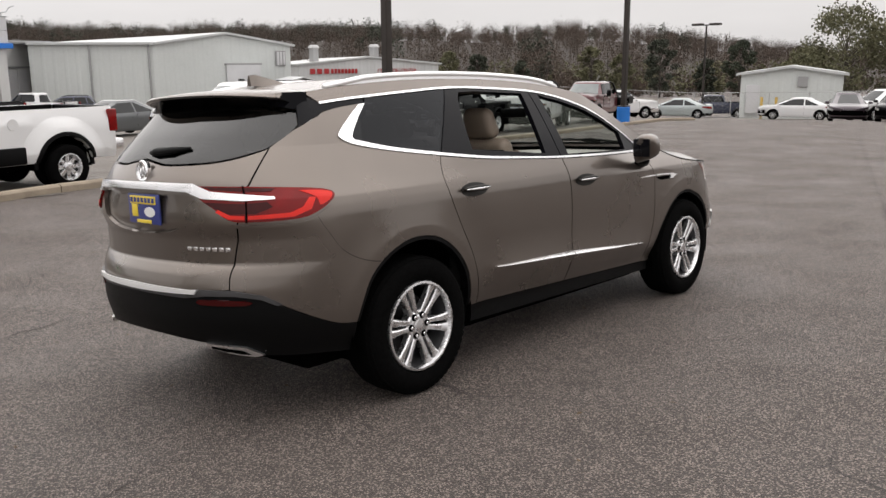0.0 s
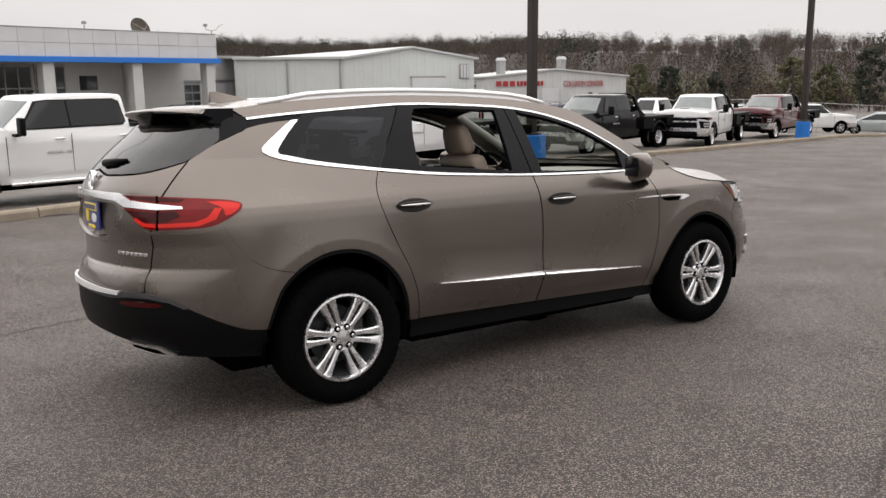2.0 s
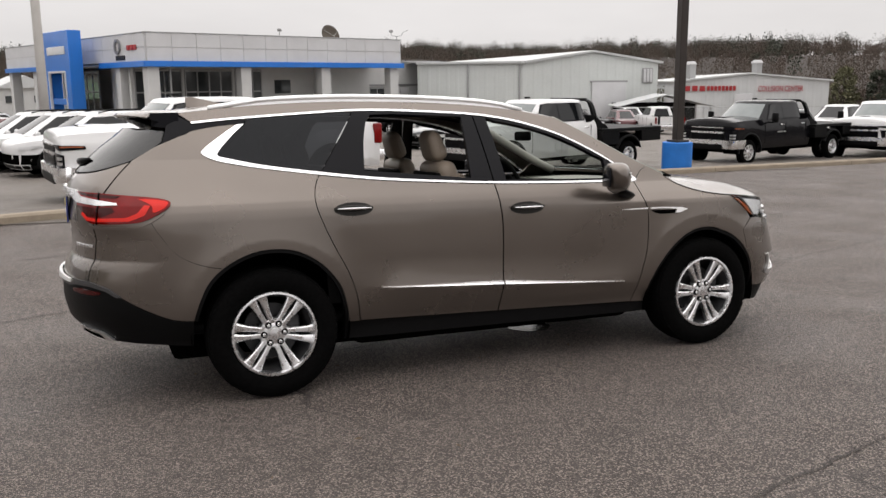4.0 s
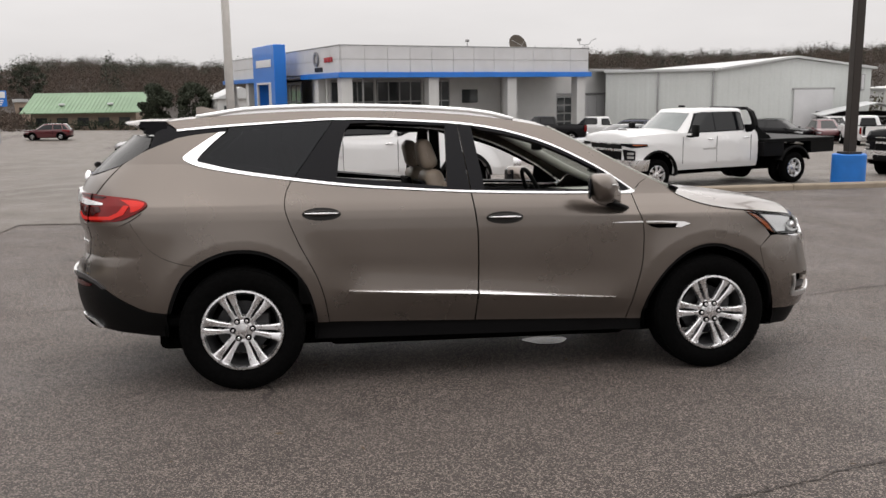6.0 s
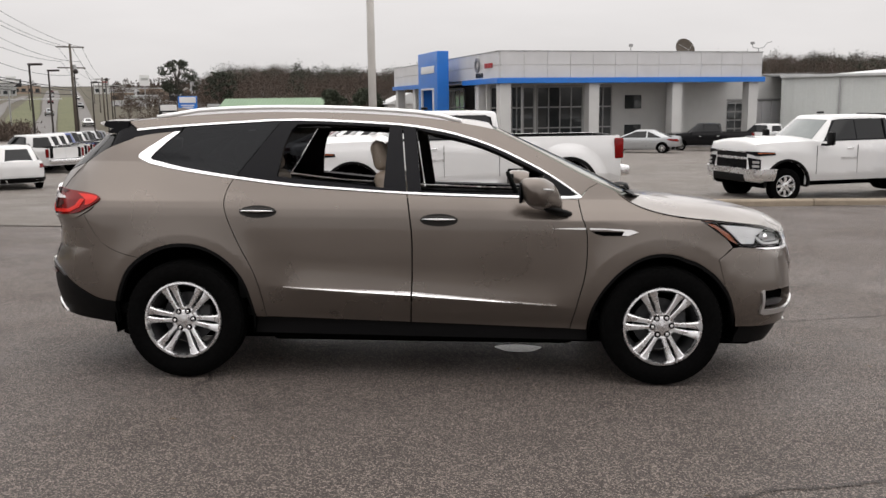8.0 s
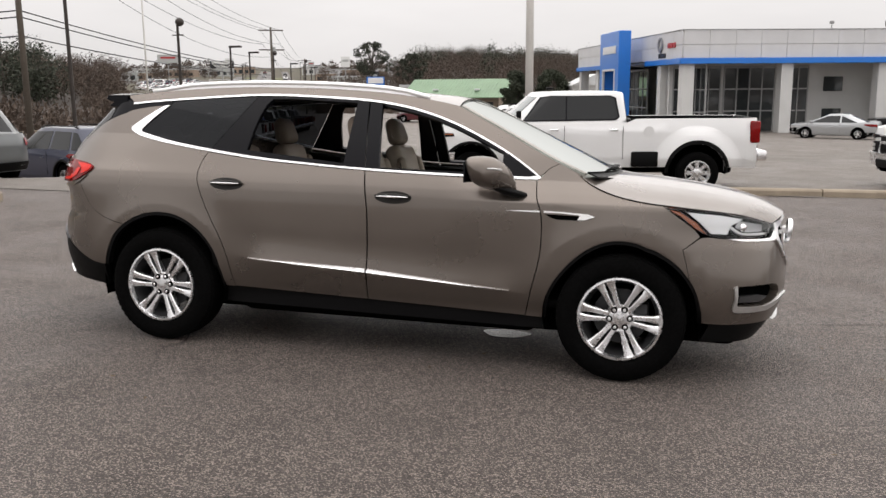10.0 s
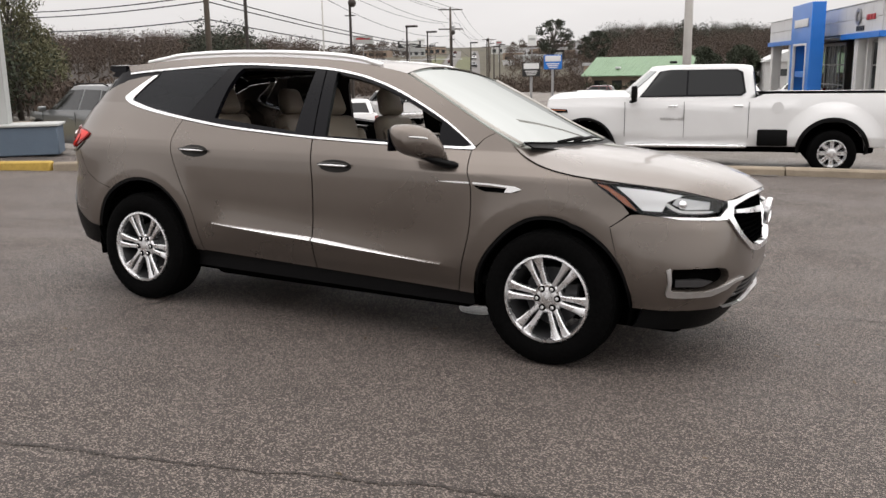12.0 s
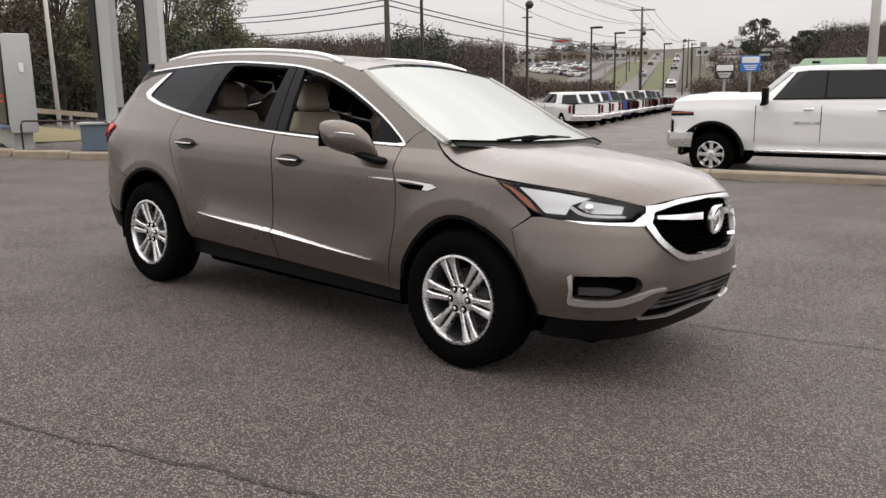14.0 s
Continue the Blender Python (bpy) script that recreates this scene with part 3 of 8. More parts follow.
def half_width(x, z):
    w = lookup(WZ, z)
    if z > 1.05:
        w *= 1 - .07 * ease(.7, -.7, x) * min(1, max(0, (z - 1.15) / .25))
        w *= 1 - .07 * ease(1.9, 2.6, x) * min(1, max(0, (z - 1.05) / .13))
    # lips over the wheels: a flat band with a crease, then a hollow that runs out into the side
    for cx in (0.0, 3.071):
        d = math.hypot(x - cx, z - .40)
        if d < .74:
            k = 1.0 - .22 * min(1, max(0, (d - .46) / .08)) if d < .54 else .78 * (1 - (d - .54) / .20) ** 2.2
            w += .017 * k * ease(.30, .50, z)
    # the lower door crease, with a hollow above it and the sill tucked in below
    if .3 < x < 2.75 and z < .86:
        d = z - (.600 - .0568 * (x - .658))
        k = (1 - d / .20) ** 2 if 0 <= d < .20 else (max(0, 1 + d / .17) if d < 0 else 0)
        w += .026 * k * ease(.46, .85, x) * ease(2.62, 2.30, x)
    return w


def tub(u, z):
    """The body's skin: u runs round the plan from the rear's middle by the right side to the front's middle (and on, mirrored)."""
    if u < MID_R:
        p = tub(2 * MID_R - u, z)
        return Vector((p.x, -p.y, p.z))
    if u > MID_F:
        p = tub(2 * MID_F - u, z)
        return Vector((p.x, -p.y, p.z))
    if u < U_R:
        th = (U_R - u) / L_R * math.pi / 2
        x = U_R - (U_R - lookup(XR, z)) * math.sin(th) ** (2 / N_R)
        return Vector((x, -half_width(x, z) * max(0, math.cos(th)) ** (2 / N_R), z))
    if u > U_F:
        th, n = (u - U_F) / L_F * math.pi / 2, lookup(NF, z)
        x = U_F + (lookup(XF, z) - U_F) * math.sin(th) ** (2 / n)
        return Vector((x, -half_width(x, z) * max(0, math.cos(th)) ** (2 / n), z))
    return Vector((u, -half_width(u, z), z))


def both(half, mid):
    """An outline that starts and ends on the middle line, with its mirror."""
    return join_runs(half, [(2 * mid - u, z) for u, z in reversed(half)])


car = thing("suv", TILT, "bronze-grey SUV with its windows open, standing on the asphalt", "car")

TOP = [(-.38, 1.613), (-.204, 1.63), (-.026, 1.644), (.332, 1.668), (.593, 1.682), (.877, 1.681), (1.356, 1.658), (1.615, 1.624), (1.798, 1.582),
       (1.98, 1.522), (2.162, 1.441), (2.346, 1.344), (2.492, 1.248), (2.556, 1.2)]
BELT = [(2.535, 1.184), (2.135, 1.189), (1.764, 1.197), (1.445, 1.207), (1.044, 1.229), (.69, 1.253), (.315, 1.295), (-.012, 1.339), (-.224, 1.378),
        (-.303, 1.404), (-.339, 1.431), (-.317, 1.463), (-.198, 1.547), (-.123, 1.594)]
INNER = [(-.08, 1.597), (-.162, 1.526), (-.252, 1.427), (-.208, 1.402), (-.013, 1.359), (.314, 1.311), (.69, 1.267), (1.045, 1.2405), (1.446, 1.2185), (2.137, 1.201), (2.486, 1.198)]
EDGE = [(-.45, 1.665), (-.2, 1.692), (0, 1.708), (.3, 1.725), (.6, 1.732), (.9, 1.73), (1.36, 1.712), (1.6, 1.69), (1.8, 1.662), (2.0, 1.622)]
SCREEN = [(2.81, 1.222), (2.665, 1.286), (2.55, 1.34), (2.38, 1.43), (2.2, 1.523), (2.0, 1.622)]
SEAM_C = [(.315, 1.293), (.284, 1.226), (.272, 1.141), (.299, 1.038), (.37, .877), (.453, .715), (.502, .572), (.532, .402)]
SEAM_B = [(1.445, 1.205), (1.467, 1.057), (1.481, .913), (1.482, .658), (1.471, .376)]
SEAM_A = [(2.535, 1.184), (2.552, 1.078), (2.582, .987), (2.589, .858), (2.579, .709), (2.536, .524), (2.496, .348)]
ARCH_R = [(-.447, .498), (-.417, .593), (-.357, .714), (-.25, .807), (-.111, .868), (.026, .882), (.162, .856), (.298, .772), (.399, .646), (.448, .499), (.462, .404)]
ARCH_F = [(2.599, .345), (2.623, .483), (2.692, .615), (2.805, .742), (2.935, .825), (3.067, .849), (3.199, .82), (3.30, .723), (3.355, .597), (3.39, .438), (3.40, .378)]
HOOD = [(2.78, 1.222), (2.861, 1.164), (2.996, 1.111), (3.176, 1.076), (3.4, 1.053), (3.65, 1.027), (3.775, 1.008), (4.02, .953)]
D_LINE = [(-.081, 1.601), (-.236, 1.587), (-.376, 1.562), (-.444, 1.534), (-.683, 1.475), (-.859, 1.397)]
GATE = [(-.859, 1.397), (-.941, 1.299), (-1.002, 1.227), (-1.071, 1.165), (-1.101, 1.051), (-1.14, .924), (-1.158, .812), (-1.149, .721)]
CLAD = [(-1.149, .721), (-1.121, .718), (-.967, .689), (-.88, .644), (-.699, .566), (-.563, .516), (-.447, .498)]
TAIL = [(-1.289, 1.226), (-1.004, 1.219), (-.691, 1.200), (-.57, 1.184), (-.535, 1.162), (-.566, 1.130), (-.66, 1.086), (-.775, 1.058), (-1.045, 1.050), (-1.147, 1.062), (-1.218, 1.114), (-1.289, 1.165)]
LAMP = [(3.275, 1.058), (3.53, 1.043), (3.775, 1.011), (4.019, .953), (3.977, .92), (3.903, .884), (3.635, .881), (3.502, .895), (3.428, .937)]
GRILLE = [(4.02, .955), (4.12, .962), (4.234, .980), (4.45, .995)]
GRILLE_LOW = [(4.45, .655), (4.33, .66), (4.23, .69), (4.103, .771), (4.01, .862)]


def cut(line, a, b, n=4):
    """The part of a line between two values of u, smoothed."""
    pts = spline(line, 6)
    lo, hi = min(a, b), max(a, b)

    def at(u):
        for p, q in zip(pts, pts[1:]):
            if min(p[0], q[0]) <= u <= max(p[0], q[0]) and p[0] != q[0]:
                k = (u - p[0]) / (q[0] - p[0])
                return (u, p[1] + (q[1] - p[1]) * k)
        return min(pts, key=lambda p: abs(p[0] - u))

    mid = [p for p in pts if lo + 0.004 < p[0] < hi - 0.004]
    run = [at(lo)] + sorted(mid) + [at(hi)]
    return run if a < b else run[::-1]


def down(line, d):
    return [(u, z - d) for u, z in line]


SILL = [(.462, .404), (.532, .402), (1.471, .376), (2.496, .348), (2.599, .345)]

# sides
rear_doors = surface_panel("rear_door", [join_runs(spline(SEAM_C), [(1.471, .376)], spline(SEAM_B)[::-1], cut(BELT[:-4], 1.445, .315))], tub, PAINT, car, mirror=True, gap=.0045, lip=.02, cu=.04, cz=.025)
front_doors = surface_panel("front_door", [join_runs(spline(SEAM_B), [(2.496, .348)], spline(SEAM_A)[::-1], cut(BELT[:-4], 2.535, 1.445))], tub, PAINT, car, mirror=True, gap=.0045, lip=.02, cu=.04, cz=.025)
surface_panel("quarter_panel", [join_runs(cut(BELT[:10], .315, -.303), spline(BELT[9:]), [(-.081, 1.601)], spline(D_LINE), spline(GATE), spline(CLAD), spline(ARCH_R), [(.532, .402)], spline(SEAM_C)[::-1])],
              tub, PAINT, car, mirror=True, gap=.001, cu=.035, cz=.03)
surface_panel("quarter_inner_panel", [join_runs(cut(BELT[:10], .315, -.303), spline(BELT[9:]), [(-.081, 1.601)], spline(D_LINE), spline(GATE), spline(CLAD), spline(ARCH_R), [(.532, .402)], spline(SEAM_C)[::-1])],
              tub, PAINT, car, mirror=True, gap=.012, lift=-.006, lip=.004)
surface_panel("front_fender", [join_runs(spline(SEAM_A), [(2.599, .345)], spline(ARCH_F[:9]), [(3.342, .66), (3.342, .816), (3.451, .893), (3.428, .937), (3.275, 1.062)],
              cut(HOOD, 3.275, 2.79), [(2.78, 1.23), (2.665, 1.286), (2.60, 1.25), (2.56, 1.2)])], tub, PAINT, car, mirror=True, gap=.002, cu=.035, cz=.03)
surface_panel("roof_side", [join_runs(spline(TOP[:-1]), [(2.556, 1.205), (2.605, 1.254), (2.665, 1.286)], spline(SCREEN[1:]), spline(EDGE)[::-1])], tub, PAINT, car, mirror=True, gap=.001)

# shut lines between the panels
def shut_line(name, line, w=.0035, lift=.0012):
    line = spline(line, 6)
    surface_panel(name, [join_runs([(u - w * .7, z + w * .7) for u, z in line], [(u + w * .7, z - w * .7) for u, z in reversed(line)])], tub, DARK, car, lift=lift, lip=.002, gap=0, mirror=True)


shut_line("bumper_shut_line", [(-.665, 1.065), (-.615, .985), (-.545, .90), (-.45, .838), (-.36, .805), (-.285, .79)], .0028)
shut_line("tailgate_shut_line", GATE, .0042)
shut_line("bonnet_shut_line", [(2.80, 1.212), *HOOD[1:7]], .0040, .004)

# window frames, glass and bright trim
FR = down(TOP, .0105)
frames_r = surface_panel("rear_window_frame", [join_runs([(.339, 1.319)], cut(INNER[3:], .345, 1.442), [(1.393, 1.645)], cut(FR, 1.39, .59)),
                         spline([(.665, 1.61), (.625, 1.486), (.60, 1.312)], 3) + [(1.293, 1.246), (1.312, 1.635), (.84, 1.655), (.70, 1.650)]], tub, GLOSS_BLACK, rear_doors, lip=.03, mirror=True)
frames_f = surface_panel("front_window_frame", [join_runs([(1.446, 1.222)], cut(INNER[3:], 1.45, 2.486), [(2.53, 1.205)], cut(FR[:-1], 2.49, 1.397)),
                         [(1.484, 1.628), (1.535, 1.228), (2.315, 1.213), (2.315, 1.338)] + cut(down(TOP, .03), 2.25, 1.55)], tub, GLOSS_BLACK, front_doors, lip=.03, mirror=True)
surface_panel("quarter_window", [join_runs([(-.08, 1.592)], spline(INNER[:4]), cut(INNER[3:], -.2, .335), [(.339, 1.319), (.588, 1.668)], cut(FR, .585, -.06))], tub, TINT, car, mirror=True, lift=-.002)
surface_panel("rear_pillar_trim", [join_runs(cut(TOP, -.06, -.38), [(-.46, 1.66), (-.60, 1.645), (-.625, 1.57), (-.627, 1.5), (-.745, 1.439), (-.859, 1.397)], spline(D_LINE)[::-1])], tub, GLOSS_BLACK, car, mirror=True, lift=-.003)
surface_panel("roof_line_trim", [join_runs(spline(TOP), spline(down(TOP, .0115))[::-1])], tub, CHROME, car, lift=.005, lip=.01, gap=0, mirror=True, label="chrome strip")
surface_panel("belt_trim", [join_runs(spline(BELT[:10]), spline(BELT[9:]), spline(INNER[:4]), spline(INNER[3:]), [(2.53, 1.205), (2.556, 1.2), (2.55, 1.188)])], tub, CHROME, car, lift=.006, lip=.012, gap=0, mirror=True, label="chrome strip")
for doors, a, b in ((rear_doors, (.658, .611), (1.474, .575)), (front_doors, (1.486, .574), (2.401, .512))):
    h0, h1 = (.003, .012) if a[0] < 1 else (.012, .002)
    for side in (-1, 1):
        bm = bmesh.new()
        rings = []
        for k in range(13):
            u, z, h = a[0] + (b[0] - a[0]) * k / 12, a[1] + (b[1] - a[1]) * k / 12, h0 + (h1 - h0) * k / 12
            rings.append([Vector((u, side * (-tub(u, zz).y + o), zz)) for zz, o in ((z + h, .002), (z + h * .2, .016), (z - h * .7, .022), (z - h, .012), (z - h, -.004))])
        loft(bm, rings)
        part("lower_trim", fix(bm), CHROME, doors[0 if side < 0 else 1], "chrome strip")
# tail
surface_panel("tailgate", [both(join_runs([(MID_R, .70), (-1.39, .690), (-1.304, .716)], spline(GATE)[::-1], spline([(-.885, 1.389), (-1.064, 1.352), (-1.236, 1.331), (-1.5, 1.322), (-1.60, 1.332), (MID_R, 1.348)])), MID_R),
              both(spline([(MID_R, 1.186), (-1.36, 1.18), (-1.31, 1.15), (-1.377, 1.062), (-1.483, .998), (MID_R, .972)], 5), MID_R)], tub, PAINT, car, cu=.06, gap=.003, lip=.02)
surface_panel("plate_recess", [both([(MID_R, 1.21), (-1.27, 1.21), (-1.29, 1.0), (-1.44, .95), (MID_R, .94)], MID_R)], tub, PAINT, car, cu=.06, lift=-.022)
surface_panel("rear_window", [both(join_runs([(MID_R, 1.595), (-1.2, 1.59), (-.64, 1.566)], spline([(-.63, 1.5), (-.745, 1.442), (-.87, 1.394)]), spline([(-.885, 1.389), (-1.064, 1.355), (-1.236, 1.334), (-1.5, 1.326), (-1.60, 1.336), (MID_R, 1.352)])), MID_R)],
              tub, REAR_GLASS, car, cu=.06, gap=.004)
bumper_top = join_runs([(MID_R, .703), (-1.393, .690), (-1.304, .716)], spline(CLAD))
surface_panel("rear_bumper", [both(join_runs(bumper_top, [(-.448, .346), (-.646, .365), (-.996, .382), (-1.266, .44), (-1.531, .465), (MID_R, .47)]), MID_R)], tub, BLACK_TRIM, car, cu=.06, lift=.004, lip=.05)
surface_panel("bumper_lip", [both(join_runs([(MID_R, .716), (-1.35, .708), (-1.30, .724), (-1.121, .722), (-.967, .695), (-.87, .648)], [(-.90, .640), (-.985, .674), (-1.121, .692), (-1.27, .690), (-1.38, .675), (MID_R, .682)]), MID_R)],
              tub, BARREL, car, cu=.06, lift=.012, lip=.016, label="dark grey bumper lip")
surface_panel("bumper_bright_strip", [both([(MID_R, .727), (-1.36, .719), (-1.31, .722), (-1.325, .700), (MID_R, .697)], MID_R)], tub, BRIGHT_STRIP, car, cu=.06, lift=.024, lip=.016, gap=0)
for side in (-1, 1):
    def sided(u, z, s=side):
        p = tub(u, z)
        return Vector((p.x, p.y * -s, p.z))
    fl = side > 0
    lamp = surface_panel("tail_lamp", [spline(TAIL + TAIL[:1], 3)[:-1]], sided, RED_LENS, car, lift=.012, lip=.02, cu=.05, flip=fl)
    surface_panel("lamp_lower_band", [[(-1.27, 1.150), (-1.06, 1.140), (-.93, 1.146), (-.90, 1.118), (-1.0, 1.088), (-1.16, 1.088), (-1.215, 1.118)]], sided, DARK_RED, lamp, lift=.0155, lip=.008, cu=.05, flip=fl)
    surface_panel("light_guide", [[(-1.205, 1.100), (-1.14, 1.068), (-1.058, 1.064), (-1.058, 1.082), (-1.13, 1.085), (-1.19, 1.112)]], sided, BRIGHT_RED, lamp, lift=.0175, lip=.008, cu=.05, gap=0, flip=fl)
    surface_panel("light_guide", [[(-1.040, 1.064), (-.80, 1.070), (-.70, 1.100), (-.66, 1.150), (-.70, 1.152), (-.745, 1.112), (-.82, 1.090), (-1.040, 1.082)]], sided, BRIGHT_RED, lamp, lift=.0175, lip=.008, cu=.05, gap=0, flip=fl)
    surface_panel("lamp_upper_band", [[(-1.27, 1.222), (-1.05, 1.214), (-.86, 1.202), (-.90, 1.186), (-1.05, 1.192), (-1.21, 1.202)]], sided, DARK_RED, lamp, lift=.0155, lip=.008, cu=.05, flip=fl)
    surface_panel("lamp_tip", [spline([(-.74, 1.186), (-.64, 1.182), (-.57, 1.172), (-.553, 1.160), (-.585, 1.133), (-.645, 1.115), (-.655, 1.150), (-.74, 1.186)], 3)[:-1]], sided, BRIGHT_RED, lamp, lift=.0150, lip=.006, cu=.04, gap=0, flip=fl)
    surface_panel("lamp_joint", [[(-1.053, 1.050), (-1.046, 1.050), (-1.030, 1.219), (-1.037, 1.219)]], sided, DARK, lamp, lift=.019, lip=.008, cu=.05, gap=0, flip=fl)
    surface_panel("lamp_lower_edge", [join_runs(spline([(-1.14, 1.050), (-1.045, 1.040), (-.775, 1.046), (-.66, 1.076), (-.566, 1.122)]), spline([(-.60, 1.092), (-.67, 1.058), (-.78, 1.028), (-1.045, 1.022), (-1.15, 1.03)]))], sided, PAINT, lamp, lift=.010, lip=.02, cu=.05, flip=fl)
    surface_panel("rear_reflector", [spline([(-1.326, .661), (-1.289, .676), (-1.085, .674), (-1.026, .66), (-1.085, .645), (-1.289, .645), (-1.326, .661)], 3)[:-1]], sided, DARK_RED, car, lift=.012, lip=.02, flip=fl, label="red rear reflector")
    ex = bmesh.new()
    loft(ex, [[(x, side * (y0 + dy), z0 + dz) for dy, dz in ((-.13, .028), (.10, .028), (.13, .0), (.09, -.032), (-.11, -.032), (-.145, .0))] for x, y0, z0 in ((-.60, .60, .415), (-.80, .60, .412), (-.865, .60, .408))], caps=False)
    loft(ex, [[(x, side * (.60 + dy * .9), .408 + dz * .8) for dy, dz in ((-.13, .028), (.10, .028), (.13, .0), (.09, -.032), (-.11, -.032), (-.145, .0))] for x in (-.865, -.70)], caps=False)
    pipe = smooth_by_angle(part("exhaust_pipe", ex, SATIN, car, "dull steel exhaust pipe"), 40)
    tip = surface_panel("exhaust_tip", [[(-1.30, .452), (-1.08, .432), (-.985, .392), (-1.03, .383), (-1.12, .392), (-1.29, .424)]], sided, CHROME, car, lift=.016, lip=.05, cu=.05, gap=0, flip=fl, label="chrome exhaust tip")
    surface_panel("tip_opening", [[(-1.27, .434), (-1.10, .418), (-1.055, .396), (-1.12, .400), (-1.265, .424)]], sided, DARK, tip, lift=.019, lip=.01, cu=.05, gap=0, flip=fl)
surface_panel("tail_bar", [both(join_runs([(MID_R, 1.239), (-1.543, 1.239), (-1.305, 1.233)], [(-1.215, 1.197), (-1.051, 1.180), (-.884, 1.163), (-.884, 1.152), (-1.061, 1.150), (-1.272, 1.164), (-1.345, 1.195), (-1.541, 1.205), (MID_R, 1.206)]), MID_R)],
              tub, CHROME, car, cu=.05, cz=.02, lift=.02, lip=.022, gap=0, label="chrome bar between the tail lamps")
# spoiler
def roof_z(x, v):
    z, cr = lookup(EDGE, x), .036 + .024 * ease(1.5, 2.0, x)
    return z + cr * (1 - abs(v) ** 2.2)


tops, unders = bmesh.new(), bmesh.new()
ring_t, ring_u = [], []
for i in range(25):
    v = -1 + 2 * i / 24
    y = v * .645
    tip = -.775 + .16 * abs(v) ** 3
    zt = 1.680 - .03 * abs(v) ** 2.5
    z0 = roof_z(-.44, v * .98)
    ring_t.append([(-.445, y, z0), (-.60, y, z0 * .45 + zt * .55 + .008), (tip + .01, y, zt), (tip, y, zt - .010), (tip + .02, y, zt - .022)])
    ring_u.append([(tip + .02, y, zt - .022), (tip + .06, y, zt - .034), (-.62 + .03 * abs(v), y, 1.612 - .02 * abs(v)), (-.56, y, 1.585), (-.46, y, 1.575)])
loft(tops, ring_t, caps=False, closed=False)
loft(unders, ring_u, caps=False, closed=False)
spoiler = smooth_by_angle(part("roof_spoiler", fix(tops), PAINT, car), 50)
smooth_by_angle(part("spoiler_underside", fix(unders), GLOSS_BLACK, spoiler, "gloss black underside"), 50)
for e in (0, -1):
    bm = bmesh.new()
    outer = [Vector(p) for p in ring_t[e] + ring_u[e][1:]] + [Vector((-.445, ring_t[e][0][1], 1.575))]
    inner = [Vector((p.x, p.y * .94, p.z)) for p in outer]
    loft(bm, [outer, inner])
    part("spoiler_end", fix(bm), GLOSS_BLACK, spoiler)

# roof, windscreen, bonnet
def roof_surf(s, v):
    x = -.45 + (2.0 - .05 * (1 - v * v) + .45) * s
    return Vector((x, v * half_width(x, lookup(EDGE, x)), roof_z(x, v)))


def on_line(line, s):
    pts = [tub(u, z) for u, z in line]
    k = min(max(s, 0), .99999) * (len(pts) - 1)
    i = int(k)
    p0, p1, p2, p3 = pts[max(i - 1, 0)], pts[i], pts[i + 1], pts[min(i + 2, len(pts) - 1)]
    t = k - i
    e = 0.5 * (2 * p1 + (p2 - p0) * t + (2 * p0 - 5 * p1 + 4 * p2 - p3) * t * t + (3 * p1 - p0 - 3 * p2 + p3) * t**3)
    return e + (pts[-1] - pts[-2]) * (s - .99999) * (len(pts) - 1) if s > 1 else (e + (pts[1] - pts[0]) * s * (len(pts) - 1) if s < 0 else e)


def screen_surf(s, v):
    e = on_line(SCREEN, s)
    k = 1 - v * v
    cx, cz = 2.985 - 1.035 * s, 1.207 + .478 * (s * 1.06 - .06 * s * s)
    return Vector((e.x + (cx - e.x) * k, -e.y * v, e.z + (cz - e.z) * k))


HOOD_MID = [(0, 1.218), (.3, 1.192), (.55, 1.158), (.78, 1.108), (.92, 1.056), (1, 1.002)]


def hood_surf(s, v):
    e = on_line(HOOD, s)
    k = 1 - abs(v) ** 2.4
    cx = 2.90 + (4.035 - 2.90) * (s * 1.0)
    z = e.z + (lookup(HOOD_MID, s) - e.z) * k + .010 * ease(.45, .65, abs(v)) * ease(.95, .75, abs(v)) * math.sin(math.pi * min(1, max(0, s)))
    return Vector((e.x + (cx - e.x) * k, -e.y * v, z))


surface_panel("roof", [[(0, -.995), (1, -.995), (1, .995), (0, .995)]], roof_surf, PAINT, car, cu=.06, cz=.1, gap=0, lip=.02)
surface_panel("windscreen", [[(.015, -.985), (.985, -.975), (.985, .975), (.015, .985)]], screen_surf, CLEAR, car, cu=.1, cz=.1, gap=0, lip=.006)
surface_panel("bonnet", [[(.02, -.99), (1, -.99), (1, .99), (.02, .99)]], hood_surf, PAINT, car, cu=.05, cz=.08, gap=.003, lip=.02)
